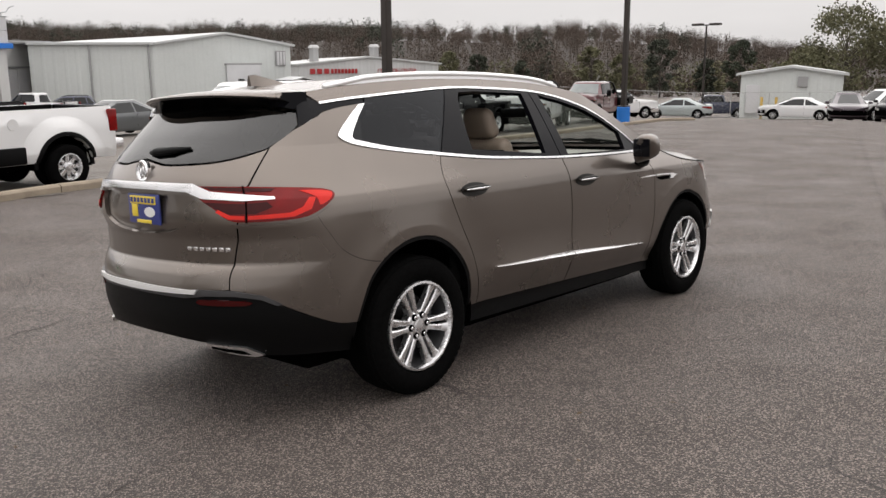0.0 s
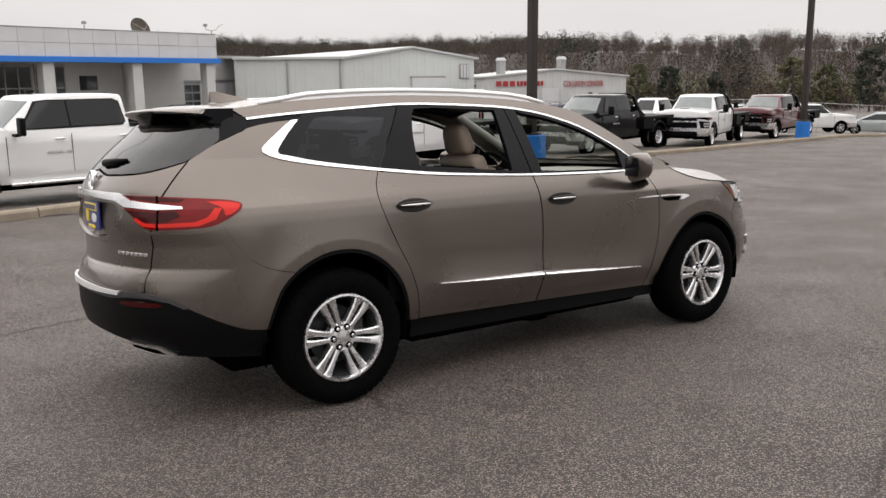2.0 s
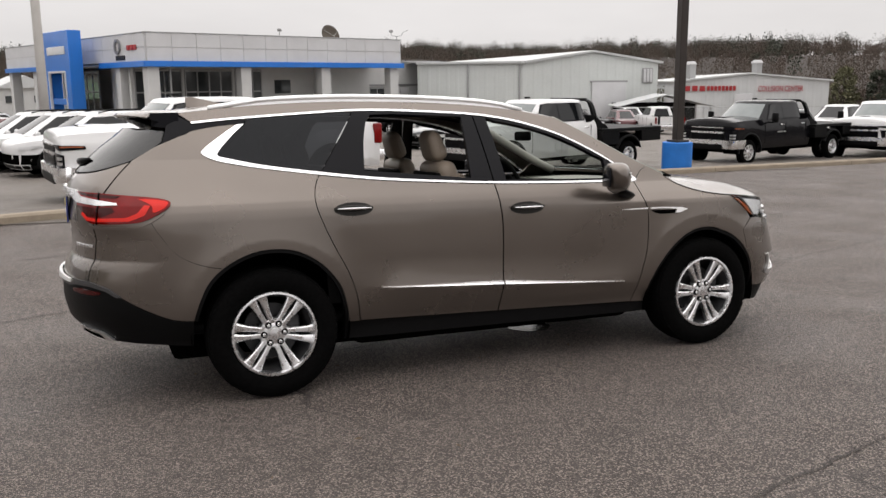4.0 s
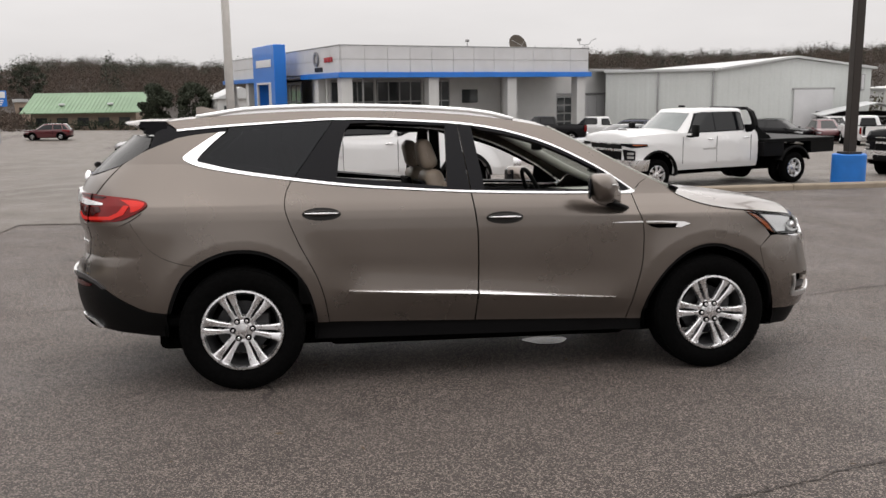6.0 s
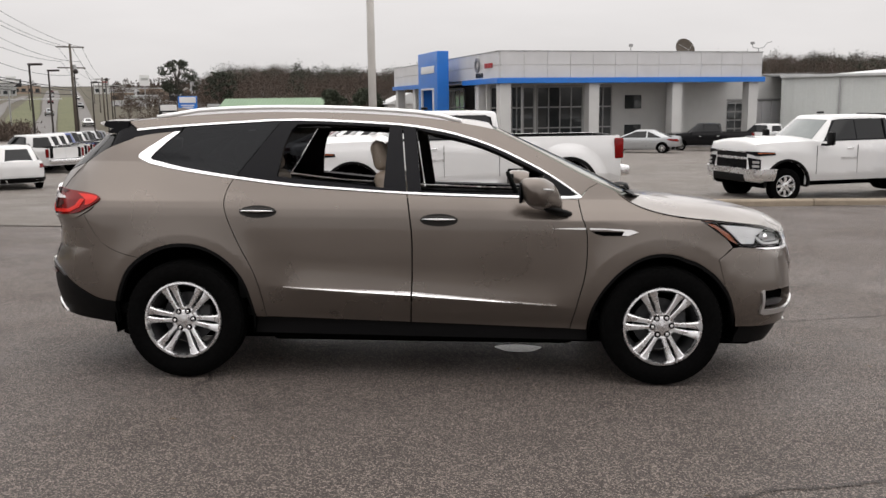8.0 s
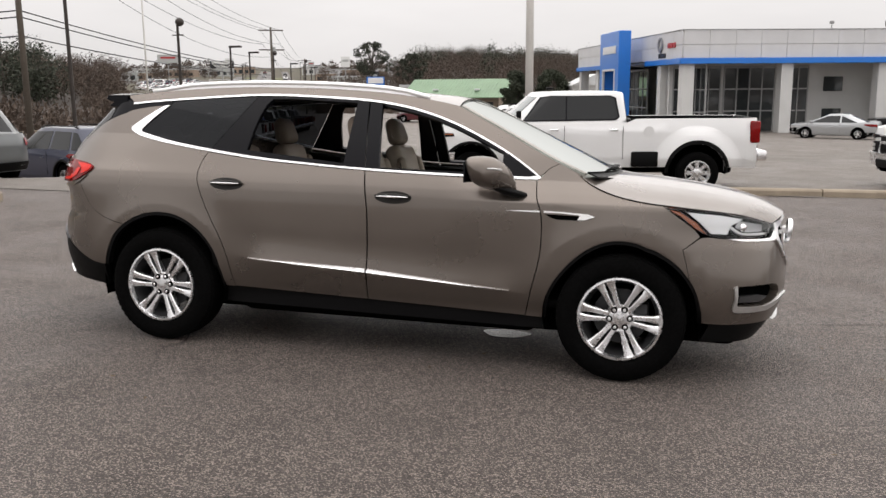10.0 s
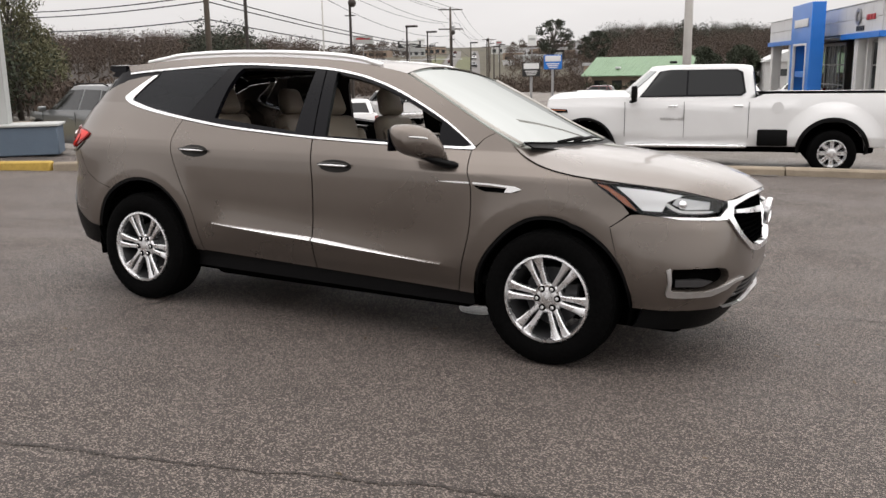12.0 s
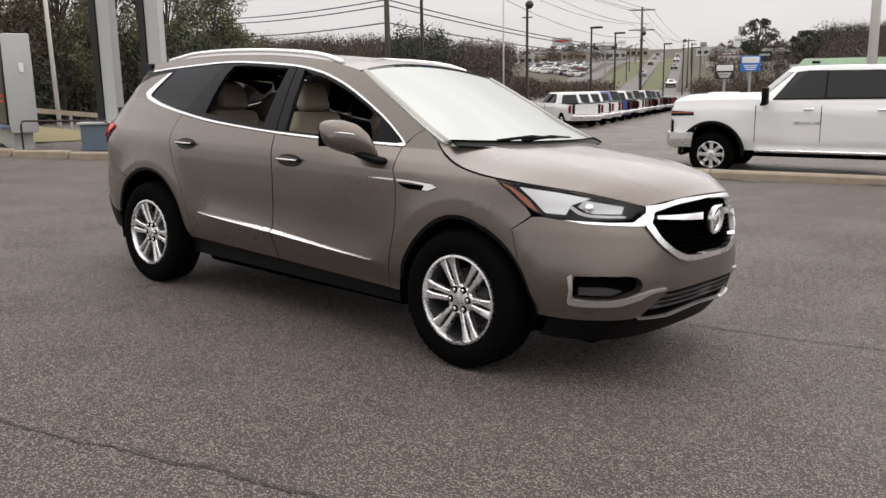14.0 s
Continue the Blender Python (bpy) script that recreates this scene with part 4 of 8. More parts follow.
# black frit round the windscreen and the cowl under it
surface_panel("cowl", [[(-.07, -.93), (.02, -.93), (.02, .93), (-.07, .93)]], screen_surf, BLACK_TRIM, car, cu=.04, cz=.1, gap=0, lip=.01, lift=-.006)
for side in (-1, 1):
    bm = bmesh.new()
    a, b = screen_surf(.02, .12 * side - .42), screen_surf(.05, .12 * side + .30)
    tube(bm, [a + Vector((0, 0, .014)), (a + b) / 2 + Vector((.03, 0, .03)), b + Vector((0, 0, .012))], [.009, .011, .006], 6)
    part("wiper", bm, BLACK_TRIM, car, smooth=True)
    # roof rails
    bm = bmesh.new()
    ptsr = []
    for k in range(15):
        x = -.27 + 2.05 * k / 14
        hh = .024 * ease(0, .16, k / 14) * ease(1, .90, k / 14)
        ptsr.append((x, side * (half_width(x, lookup(EDGE, x)) - .035), roof_z(x, .95) + .004 + hh))
    tube(bm, ptsr, .019, 10, flat=.9)
    rail = part("roof_rail", bm, BRIGHT_STRIP, car, "silver roof rail", smooth=True)
    bm = bmesh.new()
    pl = []
    for k in range(15):
        x = -.25 + 2.0 * k / 14
        pl.append([(x, side * (half_width(x, lookup(EDGE, x)) - .035) + d, roof_z(x, .95) - .01 + (ptsr[k][2] - roof_z(ptsr[k][0], .95)) * g) for d, g in ((-.012, 0), (.012, 0), (.010, 1), (-.010, 1))])
    loft(bm, pl)
    part("rail_foot", fix(bm), BRIGHT_STRIP, rail, smooth=False)
bm = bmesh.new()
loft(bm, [[(-.335 + a, w * s, z) for s, z in ((-1, 1.72), (1, 1.72), (.25, top), (-.25, top))] for a, w, top in ((0, .022, 1.782), (.04, .03, 1.786), (.12, .03, 1.768), (.24, .02, 1.74), (.27, .01, 1.732))])
smooth_by_angle(part("roof_aerial", fix(bm), PAINT, car, "shark-fin aerial in body colour"), 50)

# front
surface_panel("front_bumper", [both(join_runs([(MID_F, .655)], spline(GRILLE_LOW), [(3.95, .868), (3.635, .876), (3.502, .89), (3.451, .886), (3.342, .816), (3.342, .66)], spline(ARCH_F[8:]), [(3.57, .372), (3.985, .375), (4.06, .385), (4.223, .508), (MID_F, .512)]), MID_F),
              spline([(3.615, .607), (3.585, .53), (3.59, .492), (3.84, .486), (4.015, .524), (4.02, .585), (3.928, .611), (3.615, .607)], 2)[:-1],
              [(2 * MID_F - u, z) for u, z in spline([(3.615, .607), (3.585, .53), (3.59, .492), (3.84, .486), (4.015, .524), (4.02, .585), (3.928, .611), (3.615, .607)], 2)[:-1]]],
              tub, PAINT, car, cu=.05, gap=.001, lip=.05)
surface_panel("lower_valance", [both([(MID_F, .40), (4.283, .372), (3.985, .372), (3.45, .375), (3.43, .26), (3.9, .235), (MID_F, .225)], MID_F)], tub, BLACK_TRIM, car, cu=.06, lift=-.02, lip=.06)
surface_panel("grille_backing", [both([(MID_F, .99), (4.2, .972), (4.0, .94), (4.0, .86), (4.11, .76), (4.23, .685), (MID_F, .66)], MID_F)], tub, DARK, car, cu=.06, lift=-.05)
grille = surface_panel("grille_frame", [join_runs(spline(GRILLE), [(2 * MID_F - u, z) for u, z in spline(GRILLE)[::-1]], [(2 * MID_F - u, z) for u, z in spline(GRILLE_LOW)[::-1]], spline(GRILLE_LOW)),
                       join_runs(spline([(4.065, .922), (4.15, .944), (4.245, .960), (4.45, .974)]), [(2 * MID_F - u, z) for u, z in spline([(4.065, .922), (4.15, .944), (4.245, .960), (4.45, .974)])[::-1]],
                                 [(2 * MID_F - u, z) for u, z in spline([(4.45, .684), (4.35, .688), (4.25, .714), (4.13, .786), (4.05, .87)])[::-1]], spline([(4.45, .684), (4.35, .688), (4.25, .714), (4.13, .786), (4.05, .87)]))],
                       tub, CHROME, car, cu=.05, cz=.04, lift=.014, lip=.04, gap=0, label="chrome grille surround")
for k in range(9):
    z = .708 + k * .028
    w = lookup([(.70, .17), (.79, .30), (.87, .38), (.93, .36), (.96, .2)], z)
    surface_panel("grille_slat", [[(MID_F - w, z - .005), (MID_F + w, z - .005), (MID_F + w, z + .005), (MID_F - w, z + .005)]], tub, DARK, grille, cu=.06, lift=-.022, lip=.03, gap=0)
for side in (-1, 1):
    surface_panel("grille_wing", [[(MID_F + side * .06, .868), (MID_F + side * .37, .888), (MID_F + side * .37, .905), (MID_F + side * .06, .905)][::side]], tub, CHROME, grille, cu=.05, cz=.02, lift=.012, lip=.02, gap=0, label="chrome wing")
for name, cx, cz, ax, r in (("front_emblem", 4.078, .865, 1, .078), ("rear_emblem", -1.055, 1.296, -1, .052)):
    bm = bmesh.new()
    lathe(bm, [(r, -.01), (r + .004, .012), (r - .003, .02), (r - .012, .018), (r - .014, .004)], 32, "x")
    for dy in (-.024, 0, .024):
        rbox(bm, (.006, dy, dy * .5), (.012, .016, r * 1.0), .003, 1)
    if ax < 0:
        bmesh.ops.transform(bm, matrix=Matrix.Rotation(math.pi, 4, "Z"), verts=bm.verts[:])
    bm.transform(Matrix.Translation((cx, 0 if ax > 0 else -.055, cz)) @ Matrix.Rotation(0.08 if ax > 0 else .1, 4, "Y"))
    em = smooth_by_angle(part(name, fix(bm), CHROME, car, "round chrome emblem"), 40)
for side in (-1, 1):
    def sided(u, z, s=side):
        p = tub(u, z)
        return Vector((p.x, p.y * -s, p.z))
    fl = side > 0
    lamp = surface_panel("headlamp", [spline(LAMP, 2) + []], sided, DARK, car, lift=-.012, lip=.01, cu=.04, cz=.03, flip=fl)
    surface_panel("amber_marker", [[(3.300, 1.046), (3.36, 1.034), (3.445, .975), (3.495, .905), (3.44, .935), (3.36, 1.008)]], sided, AMBER, lamp, lift=-.002, lip=.01, cu=.04, flip=fl, label="amber side marker")
    surface_panel("lamp_reflector", [[(3.40, 1.034), (3.60, 1.018), (3.76, .992), (3.66, .955), (3.62, .905), (3.52, .908), (3.47, .965)]], sided, BRIGHT_STRIP, lamp, lift=-.004, lip=.012, cu=.04, flip=fl, label="bright lamp reflector")
    surface_panel("lamp_inner_bowl", [[(3.72, .985), (3.92, .955), (3.90, .915), (3.75, .915), (3.68, .945)]], sided, SATIN, lamp, lift=-.008, lip=.01, cu=.04, flip=fl)
    surface_panel("light_guide", [spline([(3.64, .945), (3.68, .912), (3.75, .898), (3.90, .898), (3.905, .908), (3.76, .910), (3.70, .922), (3.66, .950)], 2)], sided, WHITE_MARK, lamp, lift=.0, lip=.01, cu=.04, gap=0, flip=fl)
    bm = bmesh.new()
    c = sided(3.745, .942)
    bmesh.ops.create_uvsphere(bm, u_segments=16, v_segments=10, radius=.026)
    bm.transform(Matrix.Translation(c + Vector((-.012, 0, 0))))
    part("lamp_bulb", bm, CHROME, lamp, smooth=True)
    cover = surface_panel("lamp_cover", [spline(LAMP, 2) + []], sided, LENS, lamp, lift=.004, lip=.006, cu=.04, cz=.03, flip=fl)
    cover.visible_shadow = False
    surface_panel("lamp_sill", [[(3.60, .880), (3.83, .872), (3.95, .874), (4.01, .915), (4.05, .948), (4.05, .872), (4.01, .856), (3.95, .856), (3.70, .864)]], sided, CHROME, lamp, lift=.010, lip=.02, cu=.04, cz=.03, gap=0, flip=fl, label="chrome strip under the headlamp")
    surface_panel("fog_recess", [[(3.56, .63), (3.56, .46), (4.06, .46), (4.06, .63)]], sided, DARK, car, lift=-.05, lip=.01, cu=.05, flip=fl)
    fog = surface_panel("fog_trim", [join_runs([(3.60, .612), (3.575, .60)], spline([(3.579, .53), (3.570, .475), (3.592, .455), (3.70, .452), (3.889, .457)]), spline([(4.032, .488), (4.10, .514), (4.20, .524)]), [(4.20, .536), (4.10, .532)], spline([(4.02, .515), (3.90, .490), (3.84, .482)]), [(3.62, .484), (3.596, .495), (3.60, .54)])],
                        sided, SATIN, car, lift=.012, lip=.03, cu=.04, cz=.02, gap=0, flip=fl, label="chrome fog lamp surround")
    surface_panel("fog_lamp", [[(3.63, .545), (3.63, .50), (3.84, .50), (3.92, .53), (3.80, .55)]], sided, BARREL, fog, lift=-.02, lip=.02, cu=.04, flip=fl)
    # fender vent, handles
    vent = surface_panel("fender_vent", [[(2.60, .988), (2.895, .984), (2.875, .966), (2.82, .955), (2.68, .955), (2.64, .965)]], sided, DARK, car, lift=.002, lip=.01, flip=fl)
    surface_panel("vent_trim", [[(2.600, .996), (2.70, .996), (2.815, .988), (2.80, .961), (2.84, .961), (2.902, .983), (2.86, .997), (2.70, 1.005), (2.600, 1.0065)]], sided, BRIGHT_STRIP, vent, lift=.010, lip=.014, gap=0, flip=fl, label="chrome vent strip")
    surface_panel("door_vent_trim", [[(2.366, .9995), (2.45, .9975), (2.575, .9965), (2.575, 1.0065), (2.45, 1.0045)]], sided, BRIGHT_STRIP, front_doors[0 if side < 0 else 1], lift=.010, lip=.014, gap=0, flip=fl, label="chrome vent strip")
    for hx, hz, doors in ((.497, 1.092, rear_doors), (1.652, 1.050, front_doors)):
        door = doors[0 if side < 0 else 1]
        oval = [(hx + .120 * math.cos(a), hz - .004 + .041 * math.sin(a) * (1 if math.sin(a) > 0 else .95)) for a in [2 * math.pi * k / 20 for k in range(20)]]
        surface_panel("handle_cup", [oval], sided, CUP, door, lift=.0015, lip=.004, gap=0, cu=.05, flip=fl)
        bm = bmesh.new()
        ring = []
        for k in range(13):
            t = -1 + 2 * k / 12
            p = sided(hx + t * .112, hz)
            o = .022 + .014 * (1 - t * t)
            hh = .007 + .012 * (1 - t * t)
            ring.append([p + Vector((0, side * (o + .011 * math.cos(a)), .006 + hh * math.sin(a))) for a in [2 * math.pi * q / 10 for q in range(10)]])
        loft(bm, ring)
        handle = part("door_handle", fix(bm), CUP, door, "door handle coloured as if in shade, with a chrome strip", smooth=True)
        bm = bmesh.new()
        ring = []
        for k in range(13):
            t = -1 + 2 * k / 12
            p = sided(hx + t * .106, hz)
            o, hh = .033 + .014 * (1 - t * t), .0025 + .0045 * (1 - t * t)
            ring.append([p + Vector((0, side * (o + .003 * math.cos(a)), .004 + hh * math.sin(a))) for a in [2 * math.pi * q / 8 for q in range(8)]])
        loft(bm, ring)
        part("handle_strip", fix(bm), CHROME, handle, "chrome strip", smooth=True)
    # mirror
    bm = bmesh.new()
    rings = []
    for px, py, pz, rx, rz in ((2.375, -.945, 1.135, .050, .030), (2.345, -.965, 1.165, .080, .058), (2.315, -.99, 1.195, .098, .080), (2.285, -1.03, 1.218, .102, .092), (2.262, -1.08, 1.232, .096, .092),
                               (2.245, -1.125, 1.240, .084, .084), (2.232, -1.158, 1.245, .066, .068), (2.226, -1.178, 1.247, .040, .042), (2.224, -1.185, 1.248, .012, .014)):
        ring = []
        for a in [2 * math.pi * q / 24 for q in range(24)]:
            c, d = math.cos(a), math.sin(a)
            ux, uz = math.copysign(abs(c) ** .62, c), math.copysign(abs(d) ** .62, d)
            ring.append(Vector((px + rx * ux * (1 if ux < 0 else 1 - .25 * max(0, -uz)) + .02 * uz * -1, side * -py, pz + rz * uz)))
        rings.append(ring)
    loft(bm, rings)
    mirror = smooth_by_angle(part("door_mirror", fix(bm), PAINT, front_doors[0 if side < 0 else 1]), 60)
    bm = bmesh.new()
    tube(bm, [(2.372, side * 1.02, 1.235), (2.352, side * 1.08, 1.246), (2.325, side * 1.13, 1.252), (2.29, side * 1.165, 1.254)], [.003, .005, .005, .003], 6, flat=1.4)
    part("mirror_indicator", bm, SATIN, mirror, "slim indicator lens", smooth=True)
    # Gloss black replaces the dark reflection of the car in the mirror.
    box_part("mirror_glass", (2.168, side * 1.085, 1.230), (.012, .15, .125), GLOSS_BLACK, front_doors[0 if side < 0 else 1], .005, m=Matrix.Rotation(side * .25, 4, "Z"), label="mirror glass")
    bm = bmesh.new()
    tube(bm, [(2.47, side * .87, 1.085), (2.42, side * .935, 1.098), (2.36, side * .985, 1.118), (2.30, side * 1.05, 1.142)], [.055, .060, .055, .02], 10, flat=.42)
    part("mirror_foot", bm, BLACK_TRIM, front_doors[0 if side < 0 else 1], smooth=True)
lowg = surface_panel("lower_grille", [both([(MID_F, .518), (4.21, .514), (4.05, .396), (4.283, .38), (MID_F, .40)], MID_F)], tub, DARK, car, cu=.05, lift=-.03)
for k in range(3):
    z = .425 + .028 * k
    surface_panel("lower_grille_bar", [both([(MID_F, z + .006), (4.14 + .035 * k, z + .006), (4.12 + .035 * k, z - .006), (MID_F, z - .006)], MID_F)], tub, BARREL, lowg, cu=.05, lift=-.006, lip=.02, gap=0)
surface_panel("bumper_edge_strip", [both([(MID_F, .395), (4.283, .374), (4.04, .382), (4.05, .376), (4.283, .367), (MID_F, .388)], MID_F)], tub, SATIN, lowg, cu=.05, lift=.012, lip=.02, gap=0)

# rocker panels, underbody, wheel housings
surface_panel("rocker_panel", [[(.44, .41), (1.471, .380), (2.61, .350), (2.61, .27), (.44, .29)]], tub, BLACK_TRIM, car, mirror=True, lift=-.012, lip=.05)
box_part("underbody", (1.535, 0, .30), (2.0, 1.60, .15), DARK, car, .04)
box_part("underbody", (1.6, 0, .30), (4.3, 1.28, .19), DARK, car, .04, label="black underbody shield")
for cx in (0.0, 3.071):
    for side in (-1, 1):
        bm = bmesh.new()
        lathe(bm, [(.465, side * .925), (.47, side * .60), (.2, side * .58)], 24, "y", (cx, 0, .40), (-.25, math.pi + .25))
        part("wheel_liner", fix(bm), DARK, car, smooth=True)
for side, arch in ((-1, ARCH_R), (-1, ARCH_F)):
    line = spline(arch, 3)
    cxx = sum(p[0] for p in line) / len(line)
    inner_line = [(cxx + (u - cxx) * .955, .40 + (z - .40) * (.955 if z > .40 else 1)) for u, z in line]
    # Black strip drawn for the shaded gap behind the painted arch edge.
    surface_panel("arch_trim", [join_runs(line, inner_line[::-1])], tub, BLACK_TRIM, car, mirror=True, lift=-.004, lip=.05, gap=0, cu=.08)

# number plate: coloured shapes only
plate = box_part("number_plate", (-1.078, -.065, 1.104), (.012, .305, .155), PLATE_BLUE, car, .004, label="blue and yellow dealer plate")
box_part("plate_panel", (-1.0855, -.065, 1.150), (.006, .25, .042), PLATE_YELLOW, plate, .002)
box_part("plate_panel", (-1.0855, .02, 1.095), (.006, .055, .065), PLATE_YELLOW, plate, .002)
box_part("plate_panel", (-1.0855, -.065, 1.040), (.006, .14, .018), PLATE_YELLOW, plate, .002)
for k in range(7):
    box_part("plate_bar", (-1.0895, .04 - .035 * k, 1.150), (.003, .022, .024), PLATE_BLUE, plate, 0)
bm = bmesh.new()
lathe(bm, [(.001, 0), (.050, 0), (.052, -.004)], 24, "x")
bm.transform(Matrix.Translation((-1.087, -.125, 1.09)) @ Matrix.Diagonal((-1, 1, .5, 1)))
part("plate_oval", fix(bm), WHITE_MARK, plate)
# the model name on the tailgate as plain bars
for k in range(7):
    p, q = tub(-1.40 + k * .036, .916), tub(-1.382 + k * .036, .916)
    box_part("badge_bar", p + Vector((-.004, 0, 0)), (.008, .026, .020), CHROME, car, .003, m=Matrix.Rotation(math.atan2(-(q.x - p.x), q.y - p.y) , 4, "Z"))
bm = bmesh.new()
tube(bm, [tub(-1.69, 1.385) + Vector((-.012, 0, 0)), tub(-1.64, 1.388) + Vector((-.02, 0, 0)), tub(-1.53, 1.394) + Vector((-.02, 0, 0)), tub(-1.40, 1.405) + Vector((-.012, 0, 0))], [.012, .022, .020, .008], 8)
part("rear_wiper", bm, BLACK_TRIM, car, smooth=True)

# wheels
def build_wheel(cx, side):
    c = Vector((cx, side * .85, .385))
    f = side
    bm = bmesh.new()
    lathe(bm, [(.245, .105 * f), (.262, .122 * f), (.31, .130 * f), (.345, .122 * f), (.368, .108 * f), (.380, .09 * f), (.385, .05 * f), (.385, -.05 * f), (.378, -.1 * f), (.35, -.125 * f), (.25, -.11 * f)], 56, "y", c)
    tyre = smooth_by_angle(part("tyre", fix(bm), RUBBER, car), 50)
    bm = bmesh.new()
    for k in range(56):
        a = 2 * math.pi * k / 56
        for off, sh in ((.096, .0), (.07, .5)):
            m = Matrix.Translation(c) @ Matrix.Rotation(-(a + sh * .11), 4, "Y") @ Matrix.Translation((.3735 if sh else .365, f * off, 0))
            rbox(bm, (0, 0, 0), (.020, .022, .030), 0, 1, m)
    part("tread_block", bm, RUBBER, tyre)
    bm = bmesh.new()
    lathe(bm, [(.252, .112 * f), (.248, .122 * f), (.236, .124 * f), (.230, .112 * f), (.226, .095 * f)], 56, "y", c)
    rim = smooth_by_angle(part("rim", fix(bm), ALLOY, tyre, "six-twin-spoke alloy rim"), 30)
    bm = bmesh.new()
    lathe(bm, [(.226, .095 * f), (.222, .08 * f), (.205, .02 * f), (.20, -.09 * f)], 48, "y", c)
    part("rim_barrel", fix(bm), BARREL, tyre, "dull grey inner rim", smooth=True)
    bm = bmesh.new()
    for k in range(6):
        for s, wd in ((-1, .0165), (1, .0155)):
            base = 2 * math.pi * k / 6 - .105
            rings = []
            for r, yy, half, dep in ((.055, .094, .016, .05), (.10, .098, .85 * wd, .045), (.16, .104, wd, .04), (.20, .106, wd * 1.3, .035), (.236, .110, wd * 1.9, .03)):
                offs = s * (.0150 + .0175 * (r - .05) / .18)
                ring = [Vector((r, f * (yy - dep), offs - half)), Vector((r, f * (yy - .006), offs - half)), Vector((r, f * yy, offs - half * .6)), Vector((r, f * yy, offs + half * .6)), Vector((r, f * (yy - .006), offs + half)), Vector((r, f * (yy - dep), offs + half))]
                rings.append([c + Matrix.Rotation(-base, 3, "Y") @ p for p in ring])
            loft(bm, rings)
    smooth_by_angle(part("spoke", fix(bm), ALLOY, tyre), 30)
    bm = bmesh.new()
    lathe(bm, [(.088, .04 * f), (.086, .085 * f), (.076, .096 * f), (.062, .094 * f), (.055, .098 * f), (.034, .098 * f), (.031, .104 * f), (.001, .107 * f)], 36, "y", c)
    smooth_by_angle(part("hub_cap", fix(bm), ALLOY, tyre), 30)
    for k in range(6):
        a = 2 * math.pi * k / 6 + .07
        bm = bmesh.new()
        lathe(bm, [(.0105, .09 * f), (.010, .106 * f), (.007, .109 * f), (.001, .109 * f)], 8, "y", c + Vector((.060 * math.cos(a), 0, .060 * math.sin(a))))
        part("lug_nut", fix(bm), CHROME, tyre, smooth=False)
        bm = bmesh.new()
        lathe(bm, [(.0205, .094 * f), (.019, .1005 * f), (.008, .1005 * f)], 12, "y", c + Vector((.060 * math.cos(a), 0, .060 * math.sin(a))))
        part("lug_seat", fix(bm), DARK, tyre)
    bm = bmesh.new()
    lathe(bm, [(.001, .0 * f), (.165, .0 * f), (.165, -.03 * f)], 32, "y", c)
    rbox(bm, c + Vector((.12, f * .01, .03)), (.09, .07, .13), .01, 1)
    part("brake_disc", fix(bm), DISC, tyre, "dull steel brake disc")


for wx in (0.0, 3.071):
    for ws in (-1, 1):
        build_wheel(wx, ws)

# cabin
box_part("cabin_floor", (1.3, 0, .42), (3.6, 1.62, .06), INTERIOR, car, .02)
surface_panel("headliner", [[(.02, -.93), (.97, -.93), (.97, .93), (.02, .93)]], roof_surf, INTERIOR, car, lift=-.035, cu=.1, cz=.2, gap=0)
surface_panel("door_lining", [[(.30, 1.28), (.35, .5), (2.55, .45), (2.55, 1.175), (1.445, 1.2)]], tub, INTERIOR, car, lift=-.07, lip=.02, mirror=True, cu=.2)
surface_panel("door_capping", [join_runs([(.30, 1.295), (.30, 1.25)], cut(down(BELT[:10], .05), .35, 2.5), [(2.52, 1.18)], cut(down(BELT[:10], .004), 2.5, .35))], tub, BLACK_TRIM, car, lift=-.045, lip=.03, mirror=True, cu=.2)
box_part("load_cover", (-.35, 0, 1.05), (.6, 1.3, .04), INTERIOR, car, .02)
box_part("dash", (2.62, 0, 1.02), (.52, 1.56, .28), INTERIOR, car, .08, 4)
surface_panel("dash_top", [[(.03, -.9), (.30, -.9), (.30, .9), (.03, .9)]], lambda s, v: Vector((2.93 - s * 1.75, v * .74, 1.155 + .02 * (1 - v * v) - .02 * s)), BEIGE_LIGHT, car, cu=.1, cz=.2, lip=.03, gap=0, flip=True, label="pale dash top")
box_part("centre_console", (1.95, 0, .68), (1.0, .26, .42), INTERIOR, car, .05, 3)
for side in (-1, 1):
    bm = bmesh.new()
    tube(bm, [Vector((tub(u, z).x, side * -tub(u, z).y * .93, tub(u, z).z - .02)) for u, z in SCREEN], .035, 8)
    part("pillar_lining", bm, BEIGE_LIGHT, car, smooth=True)


